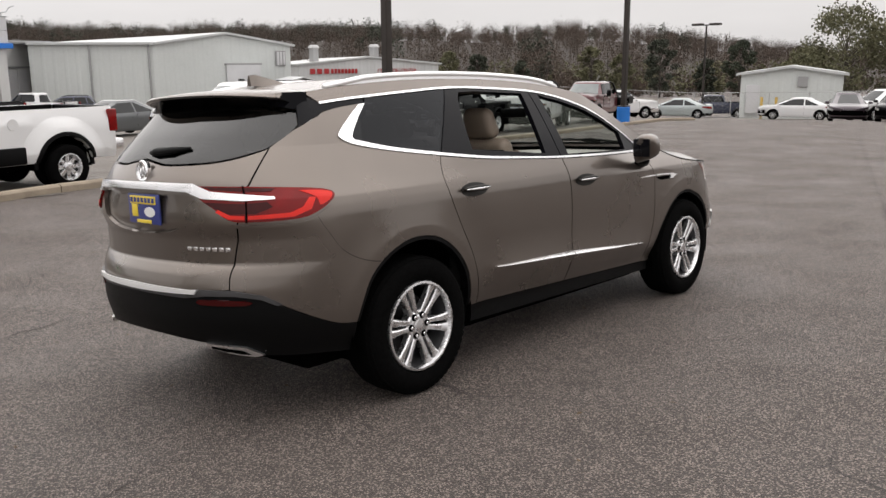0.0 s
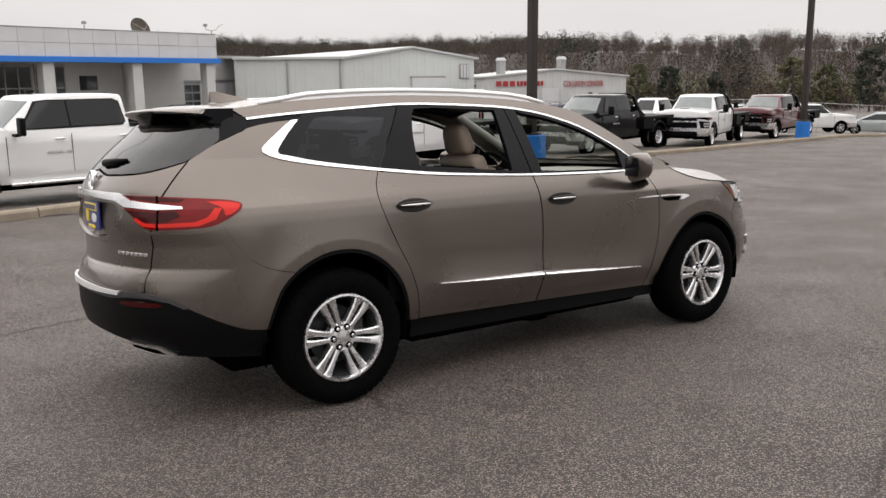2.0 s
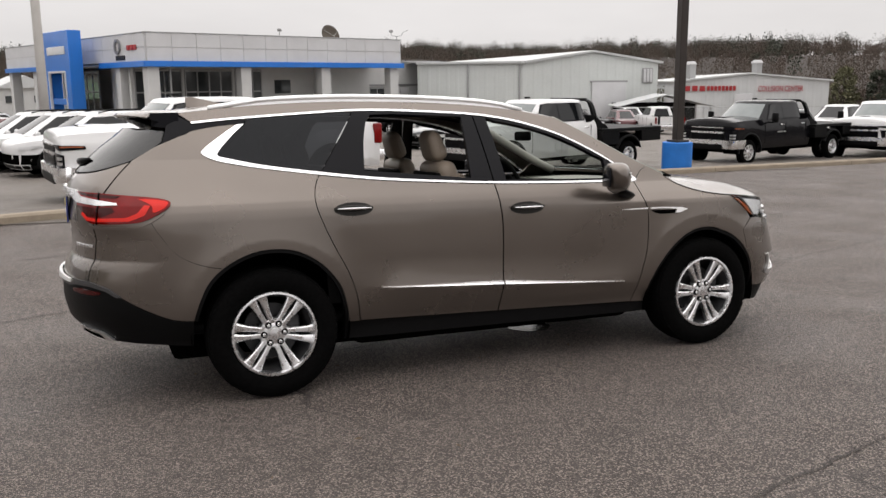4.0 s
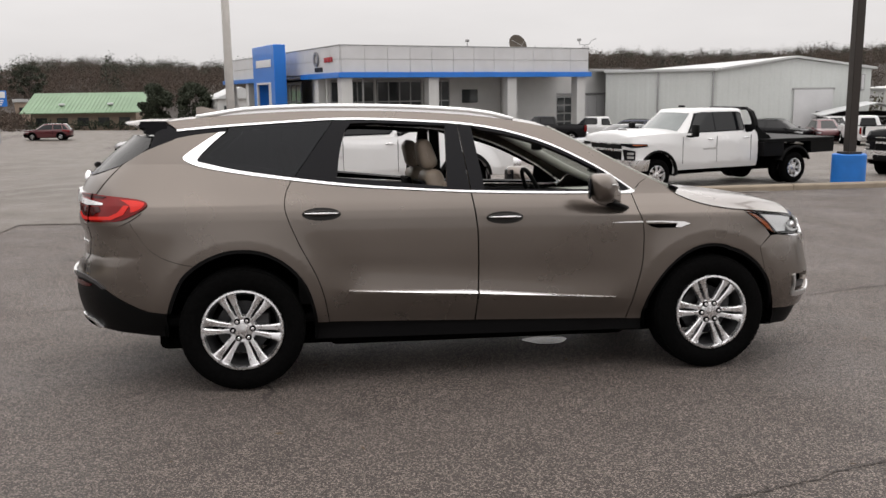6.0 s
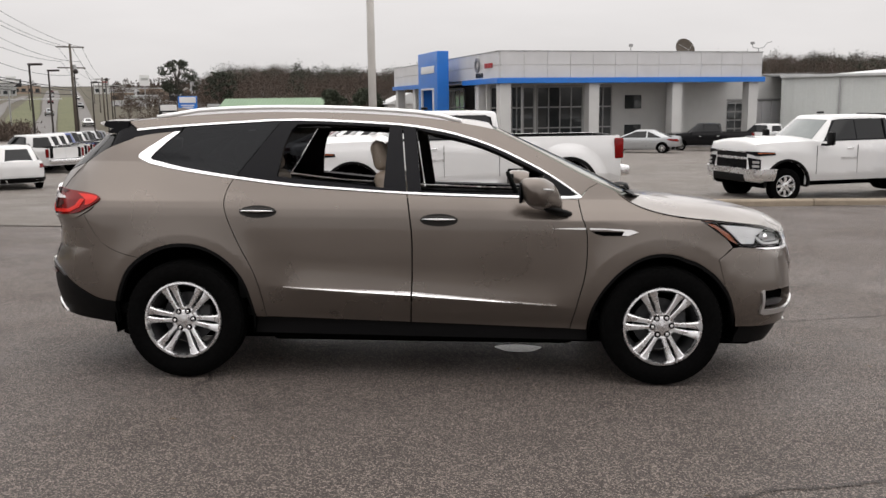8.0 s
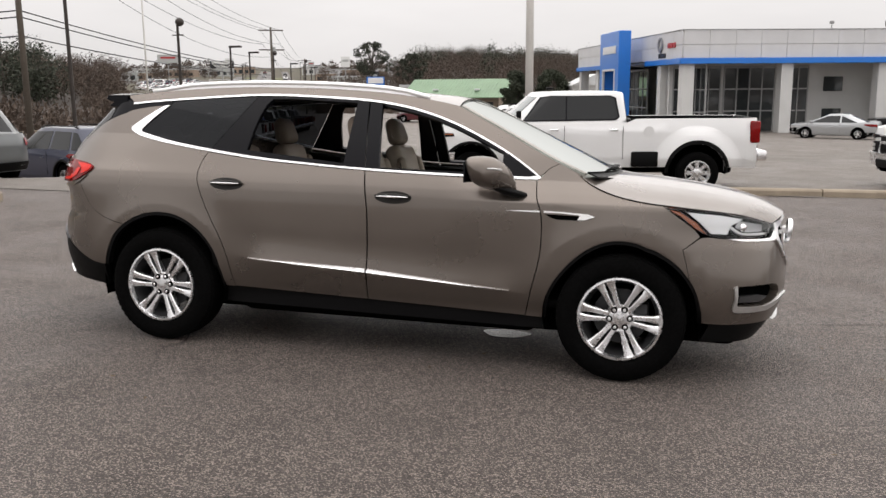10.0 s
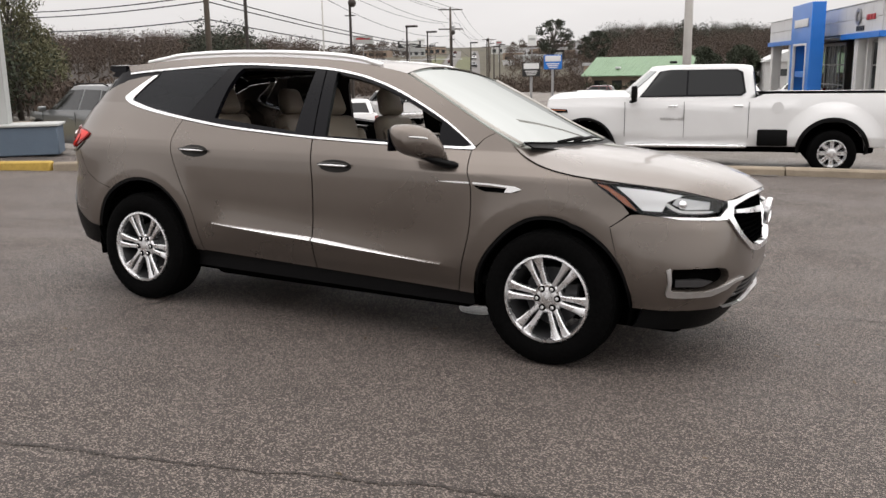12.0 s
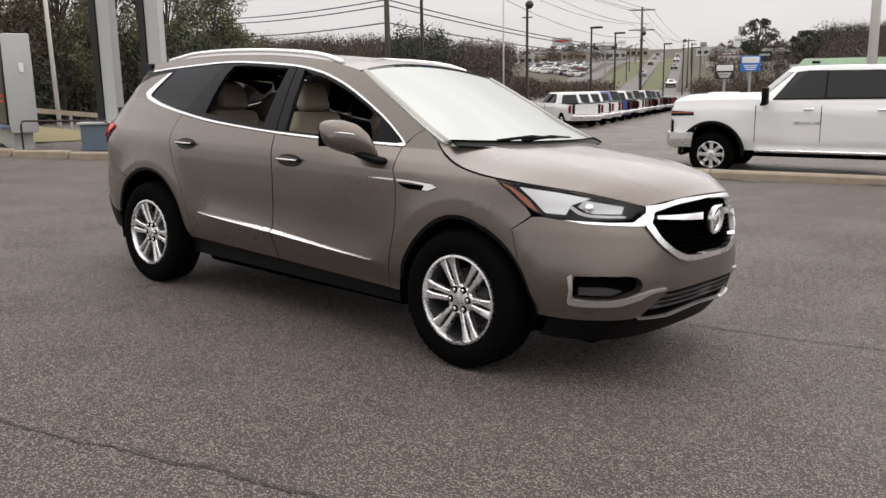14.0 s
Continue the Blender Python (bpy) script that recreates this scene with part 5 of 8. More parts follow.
def seat(x, y, wide=.52, zb=.62, back=.66, lean=.30, name="front_seat"):
    bm = bmesh.new()
    rbox(bm, (x + .02, y, zb), (.54, wide, .18), .07, 4)
    cushion = smooth_by_angle(part(name, bm, BEIGE, car, "beige leather seat"), 50)
    m = Matrix.Translation((x - .24, y, zb + .04)) @ Matrix.Rotation(-lean, 4, "Y")
    bm = bmesh.new()
    rbox(bm, (0, 0, back / 2), (.15, wide, back), .06, 4, taper=(.85, .80))
    for s in (-1, 1):
        rbox(bm, (.055, s * wide * .40, back * .46), (.10, wide * .16, back * .78), .04, 3, taper=(.7, .9))
    bm.transform(m)
    smooth_by_angle(part("backrest", bm, BEIGE, cushion), 50)
    bm = bmesh.new()
    rbox(bm, (.012, 0, back + .105), (.12, .28, .21), .055, 4, taper=(.80, .82))
    bm.transform(m)
    smooth_by_angle(part("headrest", bm, BEIGE, cushion), 50)
    bm = bmesh.new()
    for s in (-.05, .05):
        tube(bm, [m @ Vector((0, s, back - .03)), m @ Vector((0, s, back + .08))], .007, 6)
    part("headrest_post", bm, SATIN, cushion)
    if name == "front_seat":
        box_part("seat_back_shell", m @ Vector((-.085, 0, back * .5)), (.03, wide * .86, back * .85), INTERIOR, cushion, .012, m=Matrix.Rotation(-lean, 4, "Y"))


for sy in (-.40, .40):
    seat(1.68, sy, .54, .66, .675, .30)
    seat(.72, sy, .52, .66, .655, .28, "second_row_seat")
seat(-.12, 0.0, 1.15, .72, .50, .25, "third_row_seat")
bm = bmesh.new()
sw = []
for k in range(28):
    a = 2 * math.pi * k / 28
    sw.append(Vector((0, .185 * math.cos(a), .185 * math.sin(a))))
swm = Matrix.Translation((2.20, .40, 1.145)) @ Matrix.Rotation(-.42, 4, "Y")
tube(bm, [swm @ p for p in sw + sw[:1]], .017, 8, caps=False)
for a in (-.3, math.pi + .3, -math.pi / 2):
    tube(bm, [swm @ Vector((.01, .03 * math.cos(a), .03 * math.sin(a))), swm @ Vector((0, .18 * math.cos(a), .18 * math.sin(a)))], .016, 6)
rbox(bm, (0, 0, 0), (.05, .13, .11), .03, 2, swm)
part("steering_wheel", bm, INTERIOR, car, "black steering wheel", smooth=True)
box_part("rear_view_mirror", (2.12, 0, 1.50), (.03, .24, .07), INTERIOR, car, .015)
# ---- other vehicles: x forward, y to the left, z up, the origin on the ground under the middle ----
WHEELS = {}


def wheel_meshes(r, w, style):
    key = (r, w, style)
    if key in WHEELS:
        return WHEELS[key]
    bm = bmesh.new()
    lathe(bm, [(r * .60, w * .42), (r * .68, w * .5), (r * .90, w * .48), (r, w * .36), (r, -w * .36), (r * .9, -w * .5), (r * .6, -w * .42)], 28, "y")
    tyre = bpy.data.meshes.new("tyre")
    fix(bm).to_mesh(tyre)
    bm.free()
    tyre.polygons.foreach_set("use_smooth", [True] * len(tyre.polygons))
    tyre.materials.append(RUBBER)
    bm = bmesh.new()
    d = -.10 if style == "dual_rear" else 0
    lathe(bm, [(r * .61, w * .46), (r * .585, w * .47), (r * .56, w * .36), (r * .52, w * (.1 + d))] + ([(r * .2, w * (.1 + d))] if style == "dual_rear" else []), 28, "y")
    n = 8 if style.startswith("dual") else 5
    for k in range(n):
        a = 2 * math.pi * k / n
        m = Matrix.Rotation(a, 4, "Y")
        rbox(bm, (0, 0, 0), (r * .42, w * .10, r * (.15 if n == 5 else .17)), .005, 1, m @ Matrix.Translation((r * .37, w * (.30 + d * 2), 0)))
    lathe(bm, [(r * .20, w * (.1 + d)), (r * .19, w * (.42 + d)), (r * .13, w * (.46 + d)), (.001, w * (.47 + d))], 16, "y")
    rim = bpy.data.meshes.new("rim")
    fix(bm).to_mesh(rim)
    bm.free()
    rim.materials.append({"black": BLACK_TRIM}.get(style, ALLOY))
    bm = bmesh.new()
    lathe(bm, [(.001, 0), (r * .57, 0), (r * .57, -.02)], 20, "y")
    back = bpy.data.meshes.new("wheel_back")
    fix(bm).to_mesh(back)
    bm.free()
    back.materials.append(DARK)
    WHEELS[key] = (tyre, rim, back)
    return WHEELS[key]


def put_wheel(root, x, y, r, w, style):
    turn = Matrix.Identity(4) if y > 0 else Matrix.Rotation(math.pi, 4, "Z")
    tyre, rim, back = wheel_meshes(r, w, style)
    t = part("wheel", tyre, None, root)
    t.matrix_local = Matrix.Translation((x, y, r)) @ turn
    part("rim", rim, None, t, "bare alloy rim")
    part("wheel_back", back, None, t)


def make_shape(L, wz, nose, tail, n_end, l_end):
    """The skin of a vehicle's lower body, round its plan from tail to nose on the right side."""
    ur, uf = -L / 2 + l_end, L / 2 - l_end

    def skin(u, z):
        if u < ur - l_end:
            p = skin(2 * (ur - l_end) - u, z)
            return Vector((p.x, -p.y, p.z))
        if u > uf + l_end:
            p = skin(2 * (uf + l_end) - u, z)
            return Vector((p.x, -p.y, p.z))
        w = lookup(wz, z)
        if u < ur:
            th = (ur - u) / l_end * math.pi / 2
            return Vector((ur - (l_end + lookup(tail, z)) * math.sin(th) ** (2 / n_end), -w * max(0, math.cos(th)) ** (2 / n_end), z))
        if u > uf:
            th = (u - uf) / l_end * math.pi / 2
            return Vector((uf + (l_end + lookup(nose, z)) * math.sin(th) ** (2 / n_end), -w * max(0, math.cos(th)) ** (2 / n_end), z))
        return Vector((u, -w, z))

    return skin


def arc(cx, cz, r, n=9, drop=None):
    """A wheel arch as a run of points, from rear to front."""
    pts = [(cx - r * math.cos(math.pi * k / (n - 1)), cz + r * math.sin(math.pi * k / (n - 1))) for k in range(n)]
    return [(pts[0][0], drop)] + pts + [(pts[-1][0], drop)] if drop is not None else pts


def vehicle(name, label, category, at, heading, paint, L, W, H, wb, rear, r, deck, belt, cab, z0=.28, style="five", group="",
            n_end=3.2, l_end=.7, tyre_w=.22, mouth=None, bed=None, body_end=None, dual=False, lamps=True, bars=False, tow=False, rails=False, spoiler=False):
    """A car, SUV or pickup. deck: (x, z) line of the body's top; cab: (x base rear, x top rear, x top front, x base front, roof half width)."""
    gx, gy, gz_ = at
    root = thing(name, Matrix.Translation(at) @ Matrix.Rotation(radians(heading), 4, "Z"), label, category, group)
    hw = W / 2
    tl = .24 if tow else 0.0
    wz = [(z0 - .05, hw * .93), (z0 + .12, hw * .985), (.68, hw), (belt - .12, hw * .99), (belt, hw * .95), (belt + .15, hw * .90)]
    nose = [(z0, -.10), (.45, .0), (.75, .0), (belt, -.10), (belt + .2, -.25)] if not tow else [(z0, -.22), (.6, -.19), (1.2, -.19), (1.36, -.22), (1.5, -.30)]
    tail = [(z0, -.10), (.5, .0), (.8, -.0), (belt, -.06), (belt + .2, -.12)] if bed is None else [(z0, -tl), (1.5, -tl)]
    skin = make_shape(L, wz, nose, tail, n_end, l_end)
    xr, xf = -L / 2 + rear, -L / 2 + rear + wb
    cz, ra = r + .02, r * (1.36 if tow else 1.17)
    mr, mf = -L / 2, L / 2
    end = mr if body_end is None else body_end

    def topline(x):
        return lookup(deck, x)

    top = [(u, topline(u)) for u in steps([(end, mf, .16)])]
    arches = ([] if body_end is not None else arc(xr, cz, ra, 9, z0)) + arc(xf, cz, ra, 9, z0)
    half = join_runs([(end, z0)], arches, [(mf, z0)], top[::-1])
    body = surface_panel("body_side", [half], skin, paint, root, mirror=True, cu=.18, cz=.2, gap=0, lip=.06)
    # bonnet and boot, as sheets between the two sides
    spans = [(end, cab[0]), (cab[3], mf)] if bed is None else [(cab[3], mf)]
    for sname, (a, b) in zip(("boot_lid", "bonnet") if bed is None else ("bonnet",), spans):
        if b - a < .08:
            continue
        us = steps([(a - (.12 if sname == "bonnet" else 0), b + (.12 if sname != "bonnet" else 0), .12)])
        rings = []
        for u in us:
            p = skin(min(max(u, mr), mf), topline(u))
            rings.append([Vector((p.x, p.y * k, p.z + (.05 if not tow else .10) * (1 - k * k) * min(1, (mf - u) / .3 + .1, (u - mr) / .3 + .1))) for k in (1, .75, .5, .2, -.2, -.5, -.75, -1)])
        bm = bmesh.new()
        loft(bm, rings, False, False)
        smooth_by_angle(part(sname, fix(bm), paint, root), 60)
    # cabin
    xb0, xt0, xt1, xb1, wt = cab
    zb = belt - .03
    w0 = hw * .93

    def cabin(u, k):
        """k from the belt (0) to the roof's edge (1); u along the plan's ring."""
        x0, x1 = xb0 + (xt0 - xb0) * k, xb1 + (xt1 - xb1) * k
        w = w0 + (wt - w0) * k
        a = u * math.pi / 2
        c, s = math.cos(a), math.sin(a)
        n = 7
        q = (abs(c) ** n + abs(s) ** n) ** (-1 / n)
        bow = (.30 if tow else .10) * (1 - min(1, abs(s * q)) ** 2) * (1 if c > 0 else .2 if tow else .6)
        return Vector(((x0 + x1) / 2 + (x1 - x0) / 2 * c * q + (bow if c > 0 else -bow), w * s * q, zb + (H - .06 - zb) * k))

    bm = bmesh.new()
    nn = 48
    rings = [[cabin(4 * i / nn, k) for i in range(nn)] for k in (0, .35, .7, 1)]
    mid = Vector(((xt0 + xt1) / 2, 0, 0))
    for sc, dz in ((.96, .035), (.80, .055), (.45, .066)):
        rings.append([Vector((mid.x + (p.x - mid.x) * sc, p.y * sc, H - .06 + dz)) for p in rings[3]])
    loft(bm, rings)
    cabin_ob = smooth_by_angle(part("cabin", fix(bm), paint, root), 40)

    def side_u(x, k, s):
        """The ring value on a side where the cabin has that x."""
        lo, hi = (.08, 1.92)
        for _ in range(24):
            m_ = (lo + hi) / 2
            if cabin(m_, k).x > x:
                lo = m_
            else:
                hi = m_
        return lo if s > 0 else 4 - lo

    for s in (1, -1):
        def side_skin(x, k, s=s):
            return cabin(side_u(x, min(max(k, 0), 1), s), k)
        seams = [xb1 - (xb1 - xt1) * .55 - .10, (xb0 * .55 + xb1 * .45) if bed is None else (xt0 + (xb1 - xt0) * .50), xb0 + .12 if bed is not None else xb0 * .82 + xb1 * .18]
        if bed is not None:
            wins = [[(xb1 - .34, .21), (xb1 - .44, .38), (xt1 + .03, .88), (xt1 - .14, .925), (seams[1] - .02, .935), (seams[1] - .02, .24)], [(seams[1] - .05, .24), (seams[1] - .05, .935), (xt0 + .26, .925), (xt0 + .17, .86), (xb0 + .20, .32), (xb0 + .26, .25)]]
        else:
            wins = [[(xb1 - .24, .08), (xt1 + .02, .88), (seams[1] + .04, .92), (seams[1] + .04, .08)], [(seams[1] - .04, .08), (seams[1] - .04, .92), (xt0 + .34, .90), (seams[2], .10)]]
            if category in ("suv", "van"):
                wins.append([(seams[2] - .08, .12), (xt0 + .26, .90), (xt0 + .10, .86), (xb0 + .12, .20)])
        if bed is not None:
            frame_line = [(xb1 - .30, .18), (xb1 - .40, .37), (xt1 + .07, .91), (xt1 - .14, .955), (xt0 + .24, .955), (xt0 + .13, .88), (xb0 + .16, .30), (xb0 + .24, .21)]
            surface_panel("window_surround", [frame_line], side_skin, GLOSS_BLACK, cabin_ob, cu=.06, cz=.15, lift=.010, lip=.012, gap=0, flip=cross_sign(frame_line, side_skin, s))
        for wi in wins:
            surface_panel("side_window", [wi], side_skin, CAR_GLASS, cabin_ob, cu=.06, cz=.15, lift=.006 if bed is None else .014, lip=.008, gap=0, flip=cross_sign(wi, side_skin, s))
        for dx in ((xb1 - .05, seams[1], xb0 + .10) if bed is not None else (xb1 - .12, seams[1])):
            p = skin(dx, .8)
            box_part("door_seam", (dx, s * -p.y * .997, (z0 + belt) / 2 + .08), (.008, .012, belt - z0 - .16), DARK, body[0 if s < 0 else 1], 0)
        for dx in (seams[1] + .20, xb0 + .28 if bed is not None else seams[1] - .72):
            p = skin(dx, belt - .16)
            box_part("door_handle", (dx, s * (-p.y + .012), belt - (.07 if tow else .17)), (.17, .03, .028), paint if not bars else CHROME, body[0 if s < 0 else 1], .008, 1)
        mx = xb1 - (.24 if tow else .30)
        if tow:
            box_part("mirror_arm", (mx + .05, s * (hw + .08), belt + .02), (.08, .22, .05), BLACK_TRIM, root, .01, 1)
            box_part("tow_mirror", (mx, s * (hw + .20), belt + .16), (.10, .20, .30), BLACK_TRIM, root, .03, 2)
        else:
            box_part("door_mirror", (mx, s * (hw + .08), belt + .05), (.13, .20, .13), paint, root, .04, 2)
        if lamps:
            z1 = topline(mf - .3)
            if tow:
                uf = mf - l_end

                def face(u, z, s=s):
                    p = skin(u, z)
                    return Vector((p.x, -s * p.y, p.z))

                upper = surface_panel("headlamp", [[(uf - .30, 1.11), (uf - .28, 1.17), (uf + .15, 1.195), (uf + .335, 1.185), (uf + .335, 1.145), (uf + .15, 1.095)]], face, GLOSS_BLACK, root, cu=.04, lift=.010, lip=.02, gap=0, flip=s > 0)
                surface_panel("lamp_strip", [[(uf - .26, 1.145), (uf - .26, 1.16), (uf + .1, 1.175), (uf + .1, 1.15)]], face, AMBER, upper, cu=.04, lift=.014, lip=.006, gap=0, flip=s > 0)
                lower = surface_panel("lower_headlamp", [[(uf + .02, .80), (uf + .02, 1.02), (uf + .29, 1.05), (uf + .27, .80)]], face, GLOSS_BLACK, root, cu=.04, lift=.010, lip=.02, gap=0, flip=s > 0)
                for zz in (.84, .93):
                    surface_panel("lamp_unit", [[(uf + .06, zz), (uf + .06, zz + .055), (uf + .22, zz + .055), (uf + .22, zz)]], face, SATIN, lower, cu=.04, lift=.016, lip=.008, gap=0, flip=s > 0)
            else:
                surface_panel("headlamp", [[(mf - .36, z1 - .20), (mf - .32, z1 - .09), (mf - .62, z1 - .06), (mf - .75, z1 - .10)]], (lambda u, z, s=s: Vector((skin(u, z).x, -s * skin(u, z).y, z))), SATIN, root, cu=.1, lift=.008, lip=.01, gap=0, flip=s > 0)
            zt = topline(mr + .2) - .06
            if bed is not None and not body_end:
                box_part("tail_lamp", (mr + .085 + tl, s * (hw * .965), zt - .20), (.19, .10, .42), RED_LENS, root, .035, 3, label="red tail lamp")
            elif body_end is None:
                surface_panel("tail_lamp", [[(mr + .30, zt - .20), (mr + .32, zt - .04), (mr + .70, zt - .02), (mr + .80, zt - .08), (mr + .60, zt - .18)]], (lambda u, z, s=s: Vector((skin(u, z).x, -s * skin(u, z).y, z))), RED_LENS, root, cu=.1, lift=.008, lip=.01, gap=0, flip=s > 0, label="red tail lamp")
    front = surface_panel("windscreen", [[(-.36, .06), (.36, .06), (.36, .94), (-.36, .94)] if not tow else [(-.44, .10), (-.2, .06), (.2, .06), (.44, .10), (.44, .92), (.2, .95), (-.2, .95), (-.44, .92)]], lambda u, k: cabin(u, k), CAR_GLASS if not tow else SCREEN_PALE, cabin_ob, cu=.12, cz=.3, lift=.006, lip=.008, gap=0, flip=False)
    surface_panel("rear_window", [[(1.66, .14), (2.34, .14), (2.34, .88), (1.66, .88)]], lambda u, k: cabin(u, k), CAR_GLASS, cabin_ob, cu=.12, cz=.3, lift=.006, lip=.008, gap=0, flip=False)
    # front end
    g0, g1, gw = mouth or (.42, .66, .62)
    grille_ob = surface_panel("grille", [[(mf - gw, g0), (mf + gw, g0), (mf + gw * 1.04, g1), (mf - gw * 1.04, g1)]], skin, BLACK_TRIM if bars else DARK, root, cu=.2 if gw > .2 else .01, lift=.012, lip=.02, gap=0)
    if bars:
        for z, h in ((g0 + (g1 - g0) * .62, .028), (g1 + .01, .014)):
            surface_panel("grille_bar", [[(mf - gw * 1.05, z - h), (mf + gw * 1.05, z - h), (mf + gw * 1.05, z + h), (mf - gw * 1.05, z + h)]], skin, CHROME, grille_ob, cu=.2 if gw > .2 else .01, lift=.03, lip=.03, gap=0)
        for k in range(6):
            zz = g0 + (g1 - g0) * (.06 + .085 * k)
            surface_panel("grille_bar", [[(mf - gw, zz), (mf + gw, zz), (mf + gw, zz + .012), (mf - gw, zz + .012)]], skin, GLOSS_BLACK, grille_ob, cu=.2 if gw > .2 else .01, lift=.03, lip=.02, gap=0)
        surface_panel("front_bumper", [[(mf - .62, z0 + .06), (mf + .62, z0 + .06), (mf + .66, z0 + .30), (mf - .66, z0 + .30)]], skin, CHROME, root, cu=.05, lift=.075, lip=.09, gap=0, label="chrome front bumper")
        surface_panel("bumper_intake", [[(mf - .06, z0 + .02), (mf + .06, z0 + .02), (mf + .05, z0 + .17), (mf - .05, z0 + .17)]], skin, BLACK_TRIM, root, cu=.01, lift=.085, lip=.03, gap=0)
    else:
        surface_panel("front_bumper", [[(mf - .8, z0 + .02), (mf + .8, z0 + .02), (mf + .74, z0 + .11), (mf - .74, z0 + .11)]], skin, BLACK_TRIM, root, cu=.2, lift=.012, lip=.02, gap=0)
    if body_end is None:
        if bed is not None:
            box_part("rear_bumper", (mr - .07 + tl, 0, z0 + .22), (.20, W * .94, .20), CHROME, root, .03, 2, label="chrome rear bumper")
            box_part("tailgate_seam", (mr - .004 + tl, 0, topline(mr) - .55), (.012, W * .80, .015), DARK, root, 0)
        else:
            surface_panel("rear_bumper", [[(mr - .8, z0 + .02), (mr + .8, z0 + .02), (mr + .74, z0 + .2), (mr - .74, z0 + .2)]], skin, BLACK_TRIM, root, cu=.2, lift=.012, lip=.02, gap=0)
    if bed is not None and body_end is None:
        bx0, bx1 = mr + .08 + tl, cab[0] - .05
        bm = bmesh.new()
        zt = topline((bx0 + bx1) / 2)
        rbox(bm, ((bx0 + bx1) / 2, 0, zt - .50), (bx1 - bx0, W * .84, .04), 0)
        for s in (1, -1):
            rbox(bm, ((bx0 + bx1) / 2, s * W * .435, zt - .25), (bx1 - bx0, .05, .49), .01, 1)
        rbox(bm, (bx1, 0, zt - .26), (.05, W * .84, .50), .01, 1)
        rbox(bm, (bx0 - .03, 0, zt - .26), (.06, W * .84, .50), .01, 1)
        part("load_bed", bm, BLACK_TRIM, root)
    # underside, arches and wheels
    box_part("underbody", (0, 0, z0 + (.02 if tow else .05)), (L * .80, W * .70, .30 if tow else .16), DARK, root, .03, 1)
    for x, is_rear in ((xr, True), (xf, False)):
        for s in (1, -1):
            if not (is_rear and body_end is not None):
                bm = bmesh.new()
                lathe(bm, [(ra + .012, s * (hw - .02)), (ra + .012, s * (hw * .45)), (ra * .3, s * hw * .44)], 16, "y", (x, 0, cz), (-.1, math.pi + .1))
                part("wheel_liner", fix(bm), DARK, root, smooth=True)
                if tow or category == "suv":
                    bm = bmesh.new()
                    yy = s * (hw + (.012 if not (dual and is_rear) else .0))
                    lathe(bm, [(ra + .055, yy - s * .03), (ra + .05, yy + s * .012), (ra - .005, yy + s * .012), (ra - .01, yy - s * .05)], 18, "y", (x, 0, cz), (-.05, math.pi + .05))
                    part("arch_moulding", fix(bm), BLACK_TRIM, root, smooth=True)
            st = style if not dual else ("dual_rear" if is_rear else "dual_front")
            yy = hw - tyre_w / 2 - .02 + (.17 if dual and is_rear else 0)
            put_wheel(root, x, s * yy, r, tyre_w, st)
            if dual and is_rear:
                put_wheel(root, x, s * (yy - .34), r, tyre_w, st)
    if dual and body_end is None:
        # wide fenders over the twin rear wheels: a swell of the bed's side with a black edge
        def swell(u, z):
            p = skin(u, z)
            d = math.hypot(u - xr, (z - cz) * .92)
            return Vector((p.x, p.y - .10 * ease(ra + .34, ra - .04, d) * ease(1.36, 1.10, z), p.z))

        angs = [math.pi * (1.06 - 1.12 * k / 22) for k in range(23)]
        outer = [(xr + (ra + .34) * math.cos(a), min(1.36, max(z0 + .02, cz + (ra + .34) * math.sin(a)))) for a in angs]
        inner = [(xr + (ra - .005) * math.cos(a), max(z0 + .02, cz + (ra - .005) * math.sin(a))) for a in angs]
        edge = [(xr + (ra + .065) * math.cos(a), max(z0 + .02, cz + (ra + .065) * math.sin(a))) for a in angs]
        surface_panel("rear_fender", [join_runs(outer, inner[::-1])], swell, paint, root, mirror=True, cu=.07, cz=.07, gap=0, lift=.004, lip=.08)
        surface_panel("arch_moulding", [join_runs(edge, inner[::-1])], swell, BLACK_TRIM, root, mirror=True, cu=.07, cz=.07, gap=0, lift=.018, lip=.10)
    if rails:
        for s in (1, -1):
            bm = bmesh.new()
            tube(bm, [(xt0 + .15, s * wt * .90, H - .02), (xt0 + .35, s * wt * .92, H + .03), (xt1 - .4, s * wt * .92, H + .03), (xt1 - .15, s * wt * .90, H - .02)], .016, 6)
            part("roof_rail", bm, BLACK_TRIM, root, smooth=True)
    return root


def cross_sign(wi, surf, s):
    """Whether a window sheet has to be turned over to face outwards."""
    u, k = sum(p[0] for p in wi) / len(wi), sum(p[1] for p in wi) / len(wi)
    n = (surf(u + .01, k) - surf(u - .01, k)).cross(surf(u, k + .01) - surf(u, k - .01))
    return n.y * s < 0


# Pale base colour carries the sky's reflection in the truck windscreens.
SCREEN_PALE = material("sky_toned_screen", (0.16, 0.18, 0.178), 0.04, coat=0.5, grain=0.2, grain_scale=3)

PROTO = {}


